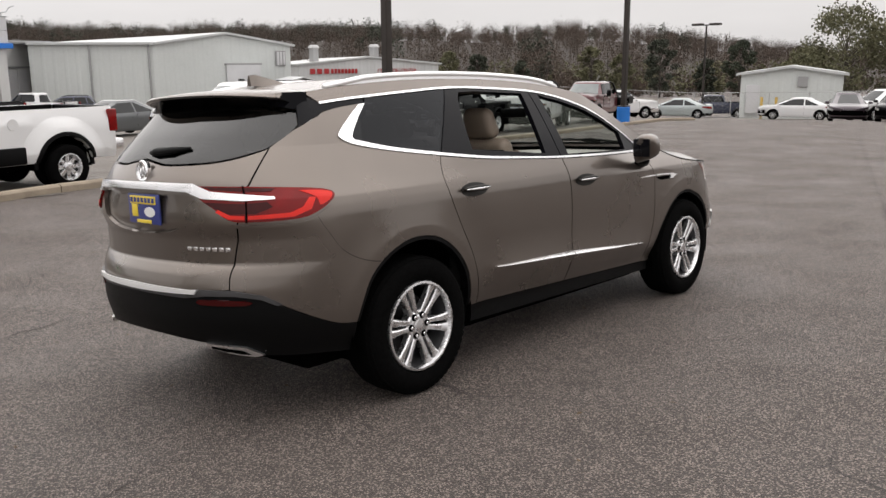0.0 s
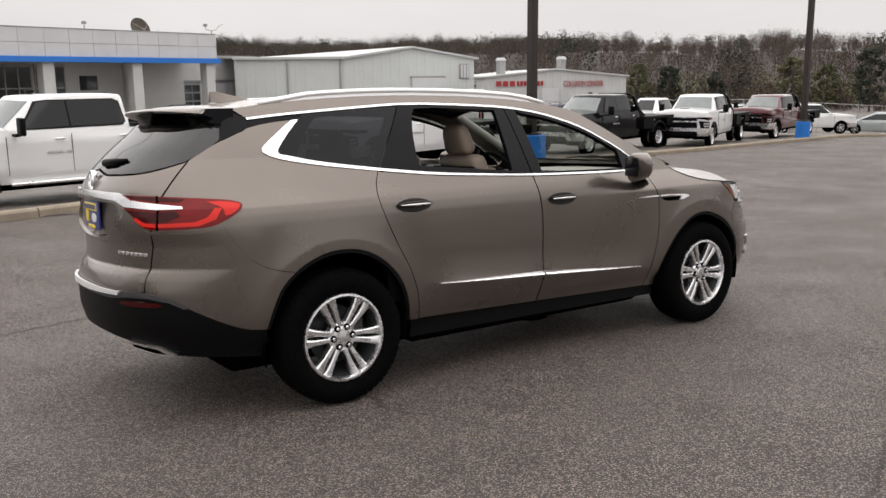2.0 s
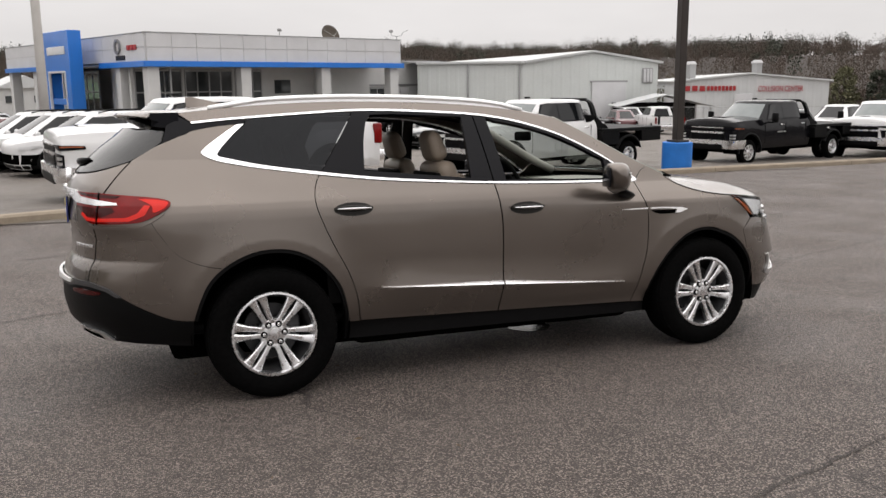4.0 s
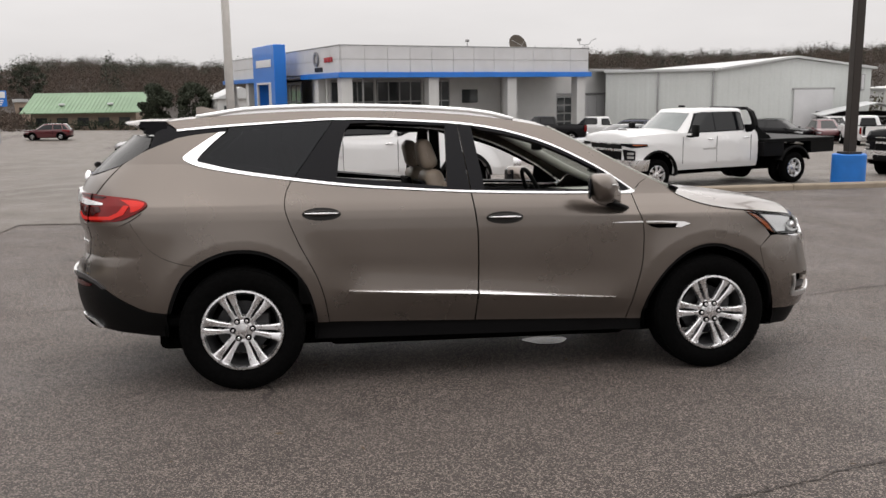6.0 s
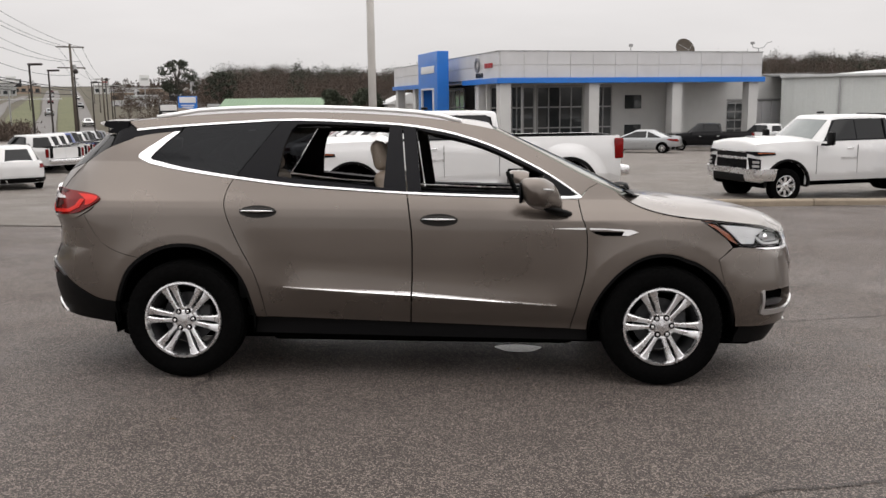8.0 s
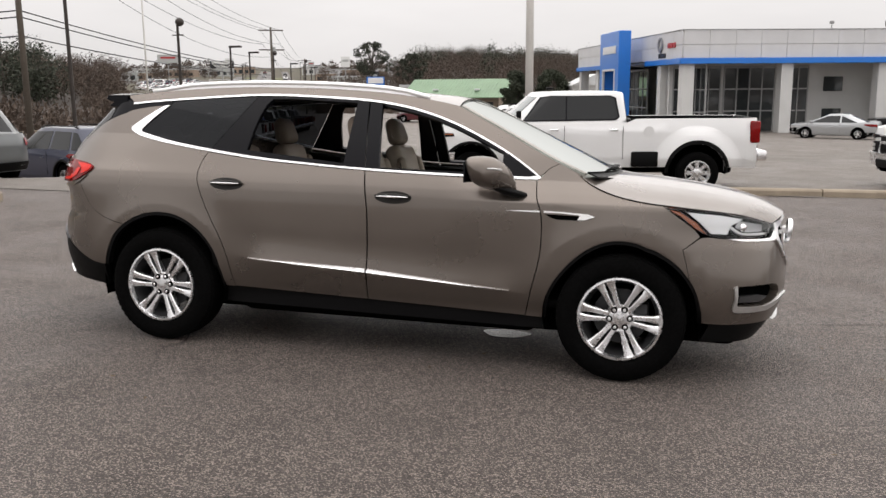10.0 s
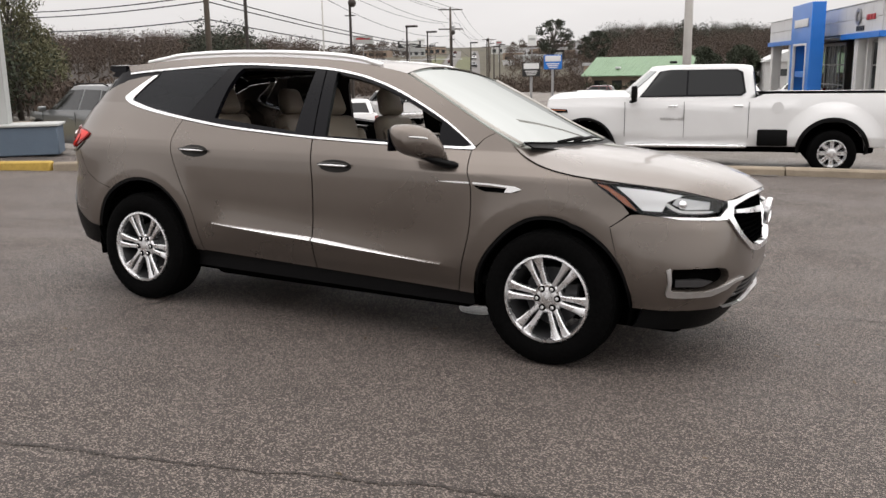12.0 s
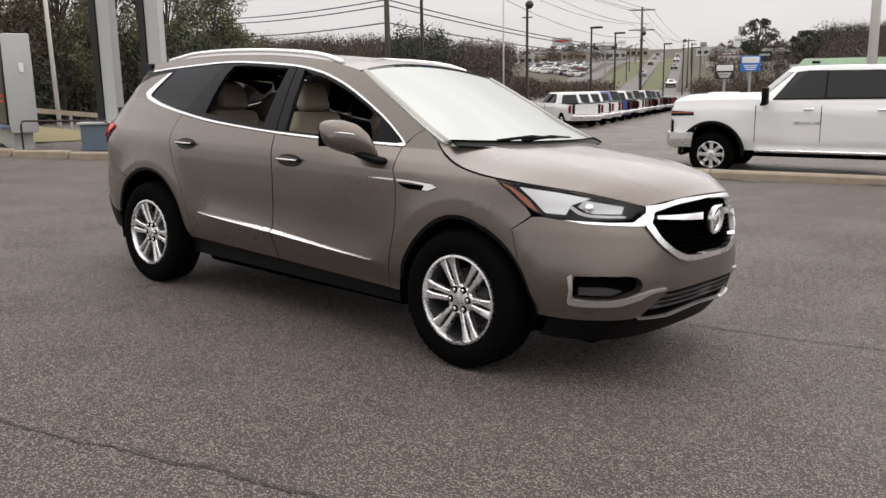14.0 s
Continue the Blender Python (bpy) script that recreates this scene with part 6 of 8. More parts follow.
def from_proto(key, build, label, at, heading, paint, group=""):
    """The first of a kind is built; the next are copies, with their own paint where it differs."""
    if key not in PROTO:
        PROTO[key] = (build(), paint, {})
        return PROTO[key][0]
    first, old, repainted = PROTO[key]
    ob = copy_thing(first, Matrix.Translation(at) @ Matrix.Rotation(radians(heading), 4, "Z"))
    tagged(ob, label, "", group)
    if paint is not old:
        for o in ob.children_recursive:
            if o.type == "MESH" and old.name in o.data.materials:
                k = (o.data.name, paint.name)
                if k not in repainted:
                    repainted[k] = o.data.copy()
                    for i, mm in enumerate(repainted[k].materials):
                        if mm is not None and mm.name == old.name:
                            repainted[k].materials[i] = paint
                o.data = repainted[k]
    return ob


HD_DECK = [(-3.4, 1.44), (-.85, 1.44), (-.60, 1.36), (1.0, 1.35), (1.75, 1.40), (2.6, 1.385), (3.05, 1.36), (3.25, 1.33), (3.4, 1.26)]


def spot(x, y, lift=0.0):
    return (x, y, ground_z(x, y) + lift)


def hd_pickup(name, label, at, heading, paint, flatbed=False):
    """A heavy crew-cab pickup with twin rear wheels, with a long bed or a black flatbed."""
    key = "flatbed" if flatbed else "dually"
    if key in PROTO:
        return from_proto(key, None, label, at, heading, paint)
    L = 6.75
    v = vehicle(name, label, "pickup truck", at, heading, paint, L, 2.06, 1.97, 4.38, 1.40, .40, HD_DECK, 1.30, (-.66, -.56, .98, 1.70, .74), z0=.50, tyre_w=.22,
                n_end=6, l_end=.35, mouth=(.80, 1.17, .045), bed=True, body_end=-.80 if flatbed else None, dual=True, bars=True, tow=True)
    for s in (1, -1):
        for k in range(8):
            box_part("badge_bar", (.98 - k * .055, s * 1.035, 1.0), (.035, .012, .045 if k != 5 else .001), SATIN, v, 0)
    box_part("bonnet_scoop", (2.45, 0, 1.475), (.50, .46, .05), paint, v, .02, 2)
    box_part("scoop_opening", (2.70, 0, 1.480), (.03, .34, .03), DARK, v, .005, 1)
    box_part("roof_marker", (.85, 0, 2.025), (.14, .12, .05), BLACK_TRIM, v, .02, 2)
    if flatbed:
        deck = box_part("flatbed_deck", (-2.12, 0, 1.12), (2.50, 2.40, .10), BLACK_TRIM, v, .015, 1, label="black steel flatbed")
        for s in (1, -1):
            box_part("skirt_box", (-1.20, s * 1.06, .91), (.72, .26, .36), BLACK_TRIM, deck, .015, 1)
            box_part("rear_skirt", (-2.94, s * 1.06, .93), (.86, .26, .32), BLACK_TRIM, deck, .015, 1)
            bm = bmesh.new()
            lathe(bm, [(.56, s * .80), (.56, s * 1.19), (.50, s * 1.20), (.50, s * 1.16)], 16, "y", (-1.975, 0, .42), (.35, math.pi - .35))
            part("deck_fender", fix(bm), BLACK_TRIM, deck, smooth=True)
        for s in (1, -1):
            bm = bmesh.new()
            loft(bm, [[(x - .07, s * (y - .05), z), (x + .05, s * (y - .05), z), (x + .05, s * (y + .05), z), (x - .07, s * (y + .05), z)] for x, y, z in ((-.83, .93, 1.12), (-.82, .91, 1.40), (-.79, .84, 1.70), (-.76, .76, 1.88), (-.73, .64, 1.95))])
            part("rack_upright", fix(bm), BLACK_TRIM, deck)
        box_part("rack_top", (-.74, 0, 1.95), (.12, 1.36, .08), BLACK_TRIM, deck, .03, 1)
        box_part("rack_sheet", (-.82, 0, 1.34), (.04, 1.70, .40), BLACK_TRIM, deck, .01, 1)
        for s in (1, -1):
            bm = bmesh.new()
            loft(bm, [[(-.80, y, 1.17), (-1.30, y, 1.17), (-1.22, y, 1.26), (-.98, y, 1.36), (-.80, y, 1.52)] for y in (s * .93, s * .98)])
            part("rack_wing", fix(bm), BLACK_TRIM, deck)
        box_part("chassis_rail", (-2.1, 0, .80), (2.4, .90, .24), DARK, deck, .02, 1)
    else:
        box_part("side_step", (.55, 1.0, .50), (2.2, .16, .06), CHROME, v, .02, 1)
        box_part("side_step", (.55, -1.0, .50), (2.2, .16, .06), CHROME, v, .02, 1)
        for s in (1, -1):
            box_part("step_cover", (-.98, s * 1.0, .66), (.52, .12, .30), BLACK_TRIM, v, .03, 2)
            bm = bmesh.new()
            tube(bm, [(-1.05, s * 1.024, 1.20), (-1.05, s * 1.032, 1.20)], .10, 16)
            part("fuel_flap", bm, paint, v)
    PROTO[key] = (v, paint, {})
    return v


def pickup(label, at, heading, paint, group=""):
    return from_proto("pickup", lambda: vehicle("pickup_truck", label, "pickup truck", at, heading, paint, 5.85, 2.0, 1.90, 3.74, 1.10, .39, [(-2.95, 1.30), (0, 1.30), (1.3, 1.26), (2.6, 1.18), (2.95, 1.05)],
                   1.22, (-.85, -.70, .70, 1.50, .66), z0=.42, tyre_w=.25, n_end=6, l_end=.35, mouth=(.70, 1.05, .05), bed=True, bars=True, tow=False, group=group), label, at, heading, paint, group)


def sedan(label, at, heading, paint, group="", style="five"):
    return from_proto("sedan" + style, lambda: vehicle("sedan", label, "car", at, heading, paint, 4.9, 1.84, 1.46, 2.84, 1.08, .33, [(-2.45, .98), (-1.9, 1.02), (-1.2, .98), (.9, .96), (1.8, .88), (2.25, .78), (2.45, .66)],
                   .95, (-1.95, -.80, .30, 1.48, .56), z0=.24, style=style, group=group), label, at, heading, paint, group)


def suv(label, at, heading, paint, group="", style="five", H=1.66, L=4.65):
    return from_proto("suv" + style, lambda: vehicle("suv", label, "suv", at, heading, paint, L, 1.86, H, 2.73, .97, .36, [(-2.4, 1.08), (-1.5, 1.10), (.8, 1.06), (1.7, 1.00), (2.1, .92), (2.4, .80)],
                   1.04, (-2.15, -1.75, .25, 1.25, .60), z0=.28, style=style, group=group, rails=True), label, at, heading, paint, group)


hd_pickup("dually_pickup_truck", "white crew-cab pickup truck with twin rear wheels behind the kerb", (1.60, 12.20, -.345), 189.5, WHITE_PAINT)
hd_pickup("flatbed_truck", "white crew-cab truck with a black flatbed", (10.88, 15.30, -.57), 196.6, WHITE_PAINT, True)
hd_pickup("flatbed_truck", "black crew-cab truck with a black flatbed", spot(20.4, 17.3), 193, BLACK_PAINT, True)
hd_pickup("flatbed_truck", "white crew-cab truck with a grey flatbed", spot(26.6, 17.9), 205, WHITE_PAINT, True)
hd_pickup("flatbed_truck", "dark red crew-cab truck with a flatbed", spot(34.2, 19.9), 196, RED_PAINT, True)
crane = pickup("white pickup truck with a small crane boom", spot(49.7, 28.1), -35, WHITE_PAINT)
suv("grey SUV with black wheels and roof rails", spot(-12.81, 10.00), 165, GREY_PAINT, style="black")
suv("navy SUV parked beside the grey one", spot(-13.0, 14.5), 160, NAVY_PAINT)
for i, (p, lab) in enumerate(((PLUM_PAINT, "plum-grey sedan in a row"), (RED_PAINT, "dark maroon sedan in a row"), (WHITE_PAINT, "white compact SUV in a row"), (WHITE_PAINT, "white compact SUV in a row"), (WHITE_PAINT, "white compact SUV in a row"))):
    x, y = -4.3 + .92 * i, 29.4 - 2.45 * i
    (sedan if i < 2 else suv)(lab, spot(x, y), 198, p, "row of new cars")
row = [(WHITE_PAINT, "white pickup truck in the row"), (WHITE_PAINT, "white pickup truck in the row"), (WHITE_PAINT, "white pickup truck in the row"), (BLUE_PAINT, "blue pickup truck in the row"), (BLACK_PAINT, "black pickup truck in the row"),
       (WHITE_PAINT, "white pickup truck in the row"), (GREY_PAINT, "grey pickup truck in the row"), (BLACK_PAINT, "black pickup truck in the row"), (SILVER_PAINT, "silver pickup truck in the row"), (BLACK_PAINT, "black pickup truck in the row"),
       (NAVY_PAINT, "navy pickup truck in the row"), (GREY_PAINT, "grey pickup truck in the row")]
for i, (p, lab) in enumerate(row):
    x, y = -21.4 - 1.02 * i, 38.3 + 2.95 * i
    pickup(lab, spot(x, y), 148, p, "row of pickup trucks")
suv("white SUV parked by the row of pickups", spot(-16.6, 27.0), 130, WHITE_PAINT)
suv("dark red SUV by the street", spot(-25.0, 88.0), 180, RED_PAINT)
suv("silver SUV parked in front of the showroom", spot(-6.2, 62.0), 8, SILVER_PAINT)
suv("black SUV parked in front of the showroom", spot(-9.6, 66.0), 4, BLACK_PAINT)
pickup("white pickup truck by the showroom", spot(-3.2, 76.0), 250, WHITE_PAINT)
sedan("silver sedan parked at the showroom", spot(12.2, 49.6), 160, SILVER_PAINT)
pickup("black pickup truck at the showroom", spot(17.8, 55.2), 168, BLACK_PAINT)
pickup("white pickup truck at the service bay", spot(22.6, 57.6), 120, WHITE_PAINT)
suv("dark SUV at the service bay", spot(25.8, 59.8), 150, NAVY_PAINT)
suv("black boxy SUV by the warehouse", spot(34.0, 51.5), 300, BLACK_PAINT)
suv("red-brown crossover by the warehouse", spot(36.6, 50.0), 250, RED_PAINT)
pickup("white pickup truck by the warehouse", spot(36.4, 45.4), 70, WHITE_PAINT)
pickup("white pickup truck by the fence", spot(40.5, 55.0), 250, WHITE_PAINT)
suv("dark SUV by the carport", spot(45.0, 47.0), 190, NAVY_PAINT)
sedan("pale grey-blue old sedan", spot(55.4, 26.2), 116, PALE_BLUE_PAINT)
sedan("white sedan by the shed", spot(54.9, 17.4), 108, WHITE_PAINT)
sedan("dark grey sedan by the fence", spot(44.4, 11.0), 200, PLUM_PAINT)
suv("white SUV by the fence", spot(47.0, 10.0), 150, WHITE_PAINT)
sedan("black sedan by the fence", spot(42.4, 7.9), 190, BLACK_PAINT)
pickup("dark blue pickup truck by the fence", spot(65.5, 28.2), 120, NAVY_PAINT)
sedan("dark sedan behind the lot", spot(52.5, 33), 160, PLUM_PAINT)
sedan("silver sedan behind the lot", spot(54.5, 37.0), 150, SILVER_PAINT)
suv("grey SUV behind the flatbed trucks", spot(30.0, 27.0), 195, GREY_PAINT)
pickup("white pickup truck behind the flatbed trucks", spot(34.5, 27.5), 200, WHITE_PAINT)
sedan("grey sedan between the dually and the warehouse", spot(14.2, 30.0), 192, GREY_PAINT)
bm = bmesh.new()
tube(bm, [(-1.6, .3, 1.0), (-1.6, .3, 1.9), (-1.0, .3, 2.9)], [.14, .13, .09], 8)
part("crane_boom", bm, BEIGE_LIGHT, crane, "pale tan crane boom", smooth=True)
# ---- buildings ----
def frame_at(p, q):
    """A pose at p (on the ground) with x towards q."""
    return Matrix.Translation(p) @ Matrix.Rotation(math.atan2(q[1] - p[1], q[0] - p[0]), 4, "Z")


def glazing(parent, x0, x1, z0, z1, y, cols, rows, axis="x"):
    """A shopfront: frame, and panes each of their own."""
    def at(u, z):
        return (u, y, z) if axis == "x" else (y, u, z)

    def size(a, d, h):
        return (a, d, h) if axis == "x" else (d, a, h)

    for i in range(cols + 1):
        u = x0 + (x1 - x0) * i / cols
        box_part("mullion", at(u, (z0 + z1) / 2), size(.09, .12, z1 - z0), MULLION, parent, 0)
    for j in range(rows + 1):
        z = z0 + (z1 - z0) * j / rows
        box_part("transom", at((x0 + x1) / 2, z), size(x1 - x0, .11, .10 if 0 < j < rows else .2), MULLION, parent, 0)
    for i in range(cols):
        for j in range(rows):
            u = x0 + (x1 - x0) * (i + .5) / cols
            z = z0 + (z1 - z0) * (j + .5) / rows
            box_part("pane", at(u, z), size((x1 - x0) / cols - .08, .02, (z1 - z0) / rows - .09), GLAZING, parent, 0)


dl = thing("car_showroom", frame_at((3.4, 58.3, -2.25), (24.4, 65.5, -2.25)), "white car showroom with a blue band, columns and glass front", "building")
WF, DF = 22.2, 33.0
core = box_part("wall", (WF / 2 + 1.6, DF / 2 + 2.2, 2.75), (WF - 4.4, DF - 4.6, 5.5), WALL_WHITE, dl, 0)
roof = box_part("roof", (WF / 2, DF / 2, 6.4), (WF - .5, DF - .5, 1.3), WALL_WHITE, dl, 0)
box_part("soffit", (WF / 2, DF / 2, 5.62), (WF - .2, DF - .2, .12), WALL_WHITE, dl, 0)
for i in range(12):
    for j, (z, h) in enumerate(((6.22, .92), (7.18, .98))):
        w = WF / 12
        box_part("fascia_panel", (w * (i + .5), -.03, z), (w - .02, .12, h - .02), PANEL_WHITE, dl, .006, 1)
for i in range(17):
    for j, (z, h) in enumerate(((6.22, .92), (7.18, .98))):
        w = DF / 17
        box_part("fascia_panel", (-.03, w * (i + .5), z), (.12, w - .02, h - .02), PANEL_WHITE, dl, .006, 1)
        box_part("fascia_panel", (WF + .03, w * (i + .5), z), (.12, w - .02, h - .02), PANEL_WHITE, dl, .006, 1)
box_part("coping", (WF / 2, -.02, 7.70), (WF + .2, .22, .06), MULLION, dl, .01, 1)
box_part("coping", (-.02, DF / 2, 7.70), (.22, DF, .06), MULLION, dl, .01, 1)
box_part("blue_band", (WF / 2, -.12, 5.56), (WF + .5, .34, .40), SIGN_BLUE, dl, .02, 1, label="blue band under the fascia")
box_part("blue_band", (-.12, 4.0, 5.56), (.34, 8.4, .40), SIGN_BLUE, dl, .02, 1, label="blue band under the fascia")
box_part("blue_band", (-.12, 23.5, 5.56), (.34, 19.0, .40), SIGN_BLUE, dl, .02, 1, label="blue band under the fascia")
for cx in (.45, 7.6, 14.7, 21.6):
    box_part("column", (cx, .45, 2.7), (.85, .85, 5.4), WALL_WHITE, dl, .02, 1)
for cy in (5.4, 18.0, 25.0, 32.4):
    box_part("column", (.45, cy, 2.7), (.85, .85, 5.4), WALL_WHITE, dl, .02, 1)
front = box_part("front_wall", (WF / 2 + .2, 4.45, 2.75), (WF - .6, .3, 5.5), WALL_WHITE, dl, 0)
for x0, x1, cols in ((.8, 4.4, 4), (4.7, 8.6, 4), (8.9, 11.2, 3)):
    glazing(front, x0, x1, .3, 5.2, 4.25, cols, 3)
side = box_part("side_wall", (2.35, 8.5, 2.75), (.3, 7.8, 5.5), WALL_WHITE, dl, 0)
glazing(side, 1.0, 8.0, .3, 5.2, 2.1, 7, 3, "y")
glazing(side, 15.0, 32.0, .3, 5.2, 2.1, 12, 3, "y")
for zz, hh in ((3.9, 1.1), (1.5, 1.1)):
    box_part("small_window", (13.2, 4.27, zz), (1.5, .08, hh), GLAZING, front, .02, 1)
box_part("end_wall", (16.4, 3.2, 2.75), (.3, 2.3, 5.5), WALL_WHITE, dl, 0)
# blue entrance portal
portal = box_part("entrance_portal", (-1.7, 9.4, 4.1), (1.0, 1.0, 8.2), SIGN_BLUE, dl, .03, 1, label="blue entrance portal")
box_part("portal_pier", (-1.7, 14.4, 4.1), (1.0, 1.0, 8.2), SIGN_BLUE, portal, .03, 1)
box_part("portal_head", (-1.7, 11.9, 6.7), (1.0, 4.2, 3.0), SIGN_BLUE, portal, .03, 1)
box_part("portal_reveal", (-2.16, 11.9, 5.15), (.2, 3.9, .16), PANEL_WHITE, portal, .02, 1)
for yy in (10.0, 13.8):
    box_part("portal_reveal", (-2.16, yy, 2.6), (.2, .16, 5.1), PANEL_WHITE, portal, .02, 1)
box_part("portal_crossbar", (-1.9, 11.9, 2.9), (.3, 3.7, .45), SIGN_BLUE, portal, .02, 1)
for k in range(9):
    box_part("sign_bar", (-2.24, 9.85 + k * .46, 6.75), (.08, .32, .60), WHITE_MARK, portal, .02, 1)
for k in range(8):
    box_part("sign_bar", (-.14, 16.8 + k * .62, 6.35), (.08, .40, .55), MULLION, dl, .02, 1)
bm = bmesh.new()
lathe(bm, [(.55, .0), (.55, -.12), (.36, -.12), (.36, 0)], 24, "x", (-.1, 4.7, 6.85))
part("round_emblem", fix(bm), ALLOY_DARK, dl)
for k in range(3):
    box_part("sign_bar", (-.14, 1.55 + k * .60, 6.72), (.08, .46, .36), SIGN_RED, dl, .02, 1)
for k in range(5):
    box_part("sign_bar", (-.14, 3.6 + k * .34, 6.05), (.08, .24, .34), SIGN_BLACK, dl, .02, 1)
# service link with roller doors
link = box_part("service_wing", (26.2, 8.5, 3.0), (8.4, 8.0, 6.0), WALL_WHITE, dl, 0)
box_part("wing_coping", (26.2, 4.45, 6.05), (8.6, .3, .14), MULLION, link, .01, 1)
box_part("wing_band", (25.0, 4.42, 3.95), (6.6, .14, .16), MULLION, link, .01, 1)
door = box_part("roller_door", (22.2, 4.44, 1.9), (3.3, .1, 3.8), MULLION, link, .01, 1)
for i in range(4):
    for j in range(5):
        box_part("door_pane", (20.95 + i * .83, 4.37, .45 + j * .72), (.70, .06, .58), GLAZING, door, .01, 1)
for k in range(3):
    box_part("door_panel", (25.2 + k * .95, 4.42, 1.9), (.90, .08, 3.7), PANEL_WHITE, link, .02, 1)
# dish, cameras and flood lamps on the roof
dish = thing("satellite_dish", frame_at((18.0, 64.2, 5.4), (39.0, 71.4, 5.4)), "round grey-brown satellite dish on the showroom roof", "satellite dish")
bm = bmesh.new()
lathe(bm, [(.02, .25), (.5, .18), (.85, .05), (1.02, -.10), (1.04, -.12), (.86, .0), (.5, .12), (.02, .2)], 28, "y")
bm.transform(Matrix.Translation((0, 0, .30)) @ Matrix.Scale(.80, 4) @ Matrix.Rotation(-.35, 4, "X"))
part("reflector", fix(bm), WOOD_POLE, dish, smooth=True)
bm = bmesh.new()
tube(bm, [(0, .3, -.1), (0, .25, .3)], .06, 8)
for a in range(3):
    tube(bm, [(.72 * math.cos(a * 2.1 + .5), -.1, .30 + .72 * math.sin(a * 2.1 + .5)), (0, -.6, .2)], .014, 5)
part("mount", bm, GALV, dish)
for (lx, ly, lz), two in (((24.1, 65.4, 5.45), True), ((13.4, 61.8, 5.45), False)):
    lamp = thing("roof_flood_lamp", Matrix.Translation((lx, ly, lz)), "small flood lamp on the showroom parapet", "lamp")
    bm = bmesh.new()
    tube(bm, [(0, 0, -.1), (0, 0, .30)], .035, 6)
    if two:
        tube(bm, [(-.5, 0, .62), (-.45, 0, .34), (0, 0, .28), (.4, 0, .34), (.62, 0, .66), (1.0, 0, .80)], .03, 6)
    part("bracket", bm, MULLION, lamp)
    box_part("lamp_head", (-.5 if two else 0, 0, .70 if two else .45), (.30, .22, .22), MULLION, lamp, .03, 1)


def ribbed_wall(bm, p, q, z0, tops, pitch=.9, depth=.018):
    """Vertical metal siding from p to q; tops gives the height along it."""
    p, q = Vector(p), Vector(q)
    d = (q - p)
    L = d.length
    d.normalize()
    n = Vector((d.y, -d.x))
    n_ribs = max(1, round(L / pitch))
    low, high = [], []
    for i in range(n_ribs):
        for f, o in ((0, 0), (.12, depth), (.30, depth), (.42, 0)):
            s = (i + f) * L / n_ribs
            c = p + d * s + n * o
            h = tops(s / L)
            low.append(bm.verts.new((c.x, c.y, z0)))
            high.append(bm.verts.new((c.x, c.y, h)))
    c = p + d * L
    low.append(bm.verts.new((c.x, c.y, z0)))
    high.append(bm.verts.new((c.x, c.y, tops(1))))
    for i in range(len(low) - 1):
        bm.faces.new((low[i], low[i + 1], high[i + 1], high[i]))


def metal_shed(name, label, A, B, depth, z0, eave, rise, wall=None, roofm=None):
    """A gabled metal building: gable end from A to B (seen from outside), long sides going back by depth."""
    wall, roofm = wall or SHED_WALL, roofm or SHED_ROOF
    A, B = Vector(A), Vector(B)
    d = (B - A).normalized()
    back = Vector((-d.y, d.x)) * depth
    root = thing(name, Matrix.Identity(4), label, "building")
    gable = lambda t: eave + rise * (1 - abs(2 * t - 1))
    for nm, p, q, fn in (("gable_wall", A, B, gable), ("side_wall", A + back, A, lambda t: eave), ("side_wall", B, B + back, lambda t: eave), ("back_wall", B + back, A + back, gable)):
        bm = bmesh.new()
        ribbed_wall(bm, p, q, z0, fn)
        part(nm, bm, wall, root)
    mid = (A + B) / 2
    for e in (A, B):
        bm = bmesh.new()
        o = (e - mid).normalized() * .35
        f = -back.normalized() * .3
        a, b = Vector((*(e + o + f), eave - .08)), Vector((*(mid + f), eave + rise + .06))
        a2, b2 = Vector((*(e + o + back - f), eave - .08)), Vector((*(mid + back - f), eave + rise + .06))
        loft(bm, [[a, b, b + Vector((0, 0, .18)), a + Vector((0, 0, .18))], [a2, b2, b2 + Vector((0, 0, .18)), a2 + Vector((0, 0, .18))]])
        part("roof_slope", fix(bm), roofm, root)
    return root, A, B, d


def on_wall(root, A, d, s, z, w, h, mat, name, label="", out=.12, depth=.14):
    """A fitting on a wall that starts at A and runs along d."""
    n = Vector((d.y, -d.x))
    c = Vector(A) + d * s + n * out
    return box_part(name, (c.x, c.y, z), (w, depth, h), mat, root, .02, 1, m=Matrix.Rotation(math.atan2(d.y, d.x), 4, "Z"), label=label)


wh, A, B, d = metal_shed("warehouse", "large pale metal warehouse with a gabled end", (34.7, 62.6), (48.0, 61.6), 40, -2.6, 3.5, .85)
on_wall(wh, A, d, 8.3, -.2, 3.4, 4.0, PANEL_WHITE, "roller_door")
on_wall(wh, A, d, 8.3, 1.85, 3.7, .18, MULLION, "door_head")
for k in range(3):
    on_wall(wh, A, d, 11.9 + k * .32, 2.35, .22, 1.2, PANEL_WHITE, "louvre")
on_wall(wh, A, d, 12.2, 2.35, 1.1, 1.35, MULLION, "louvre_frame", out=.10, depth=.06)
bm = bmesh.new()
ribbed_wall(bm, (27.0, 68.2), (34.7, 62.6), -2.6, lambda t: 3.5)
part("front_side_wall", bm, SHED_WALL, wh)
box_part("eave_gutter", (30.85, 65.2, 3.56), (9.9, .25, .22), SHED_ROOF, wh, .02, 1, m=Matrix.Rotation(math.atan2(-5.6, 7.7), 4, "Z"))
bm = bmesh.new()
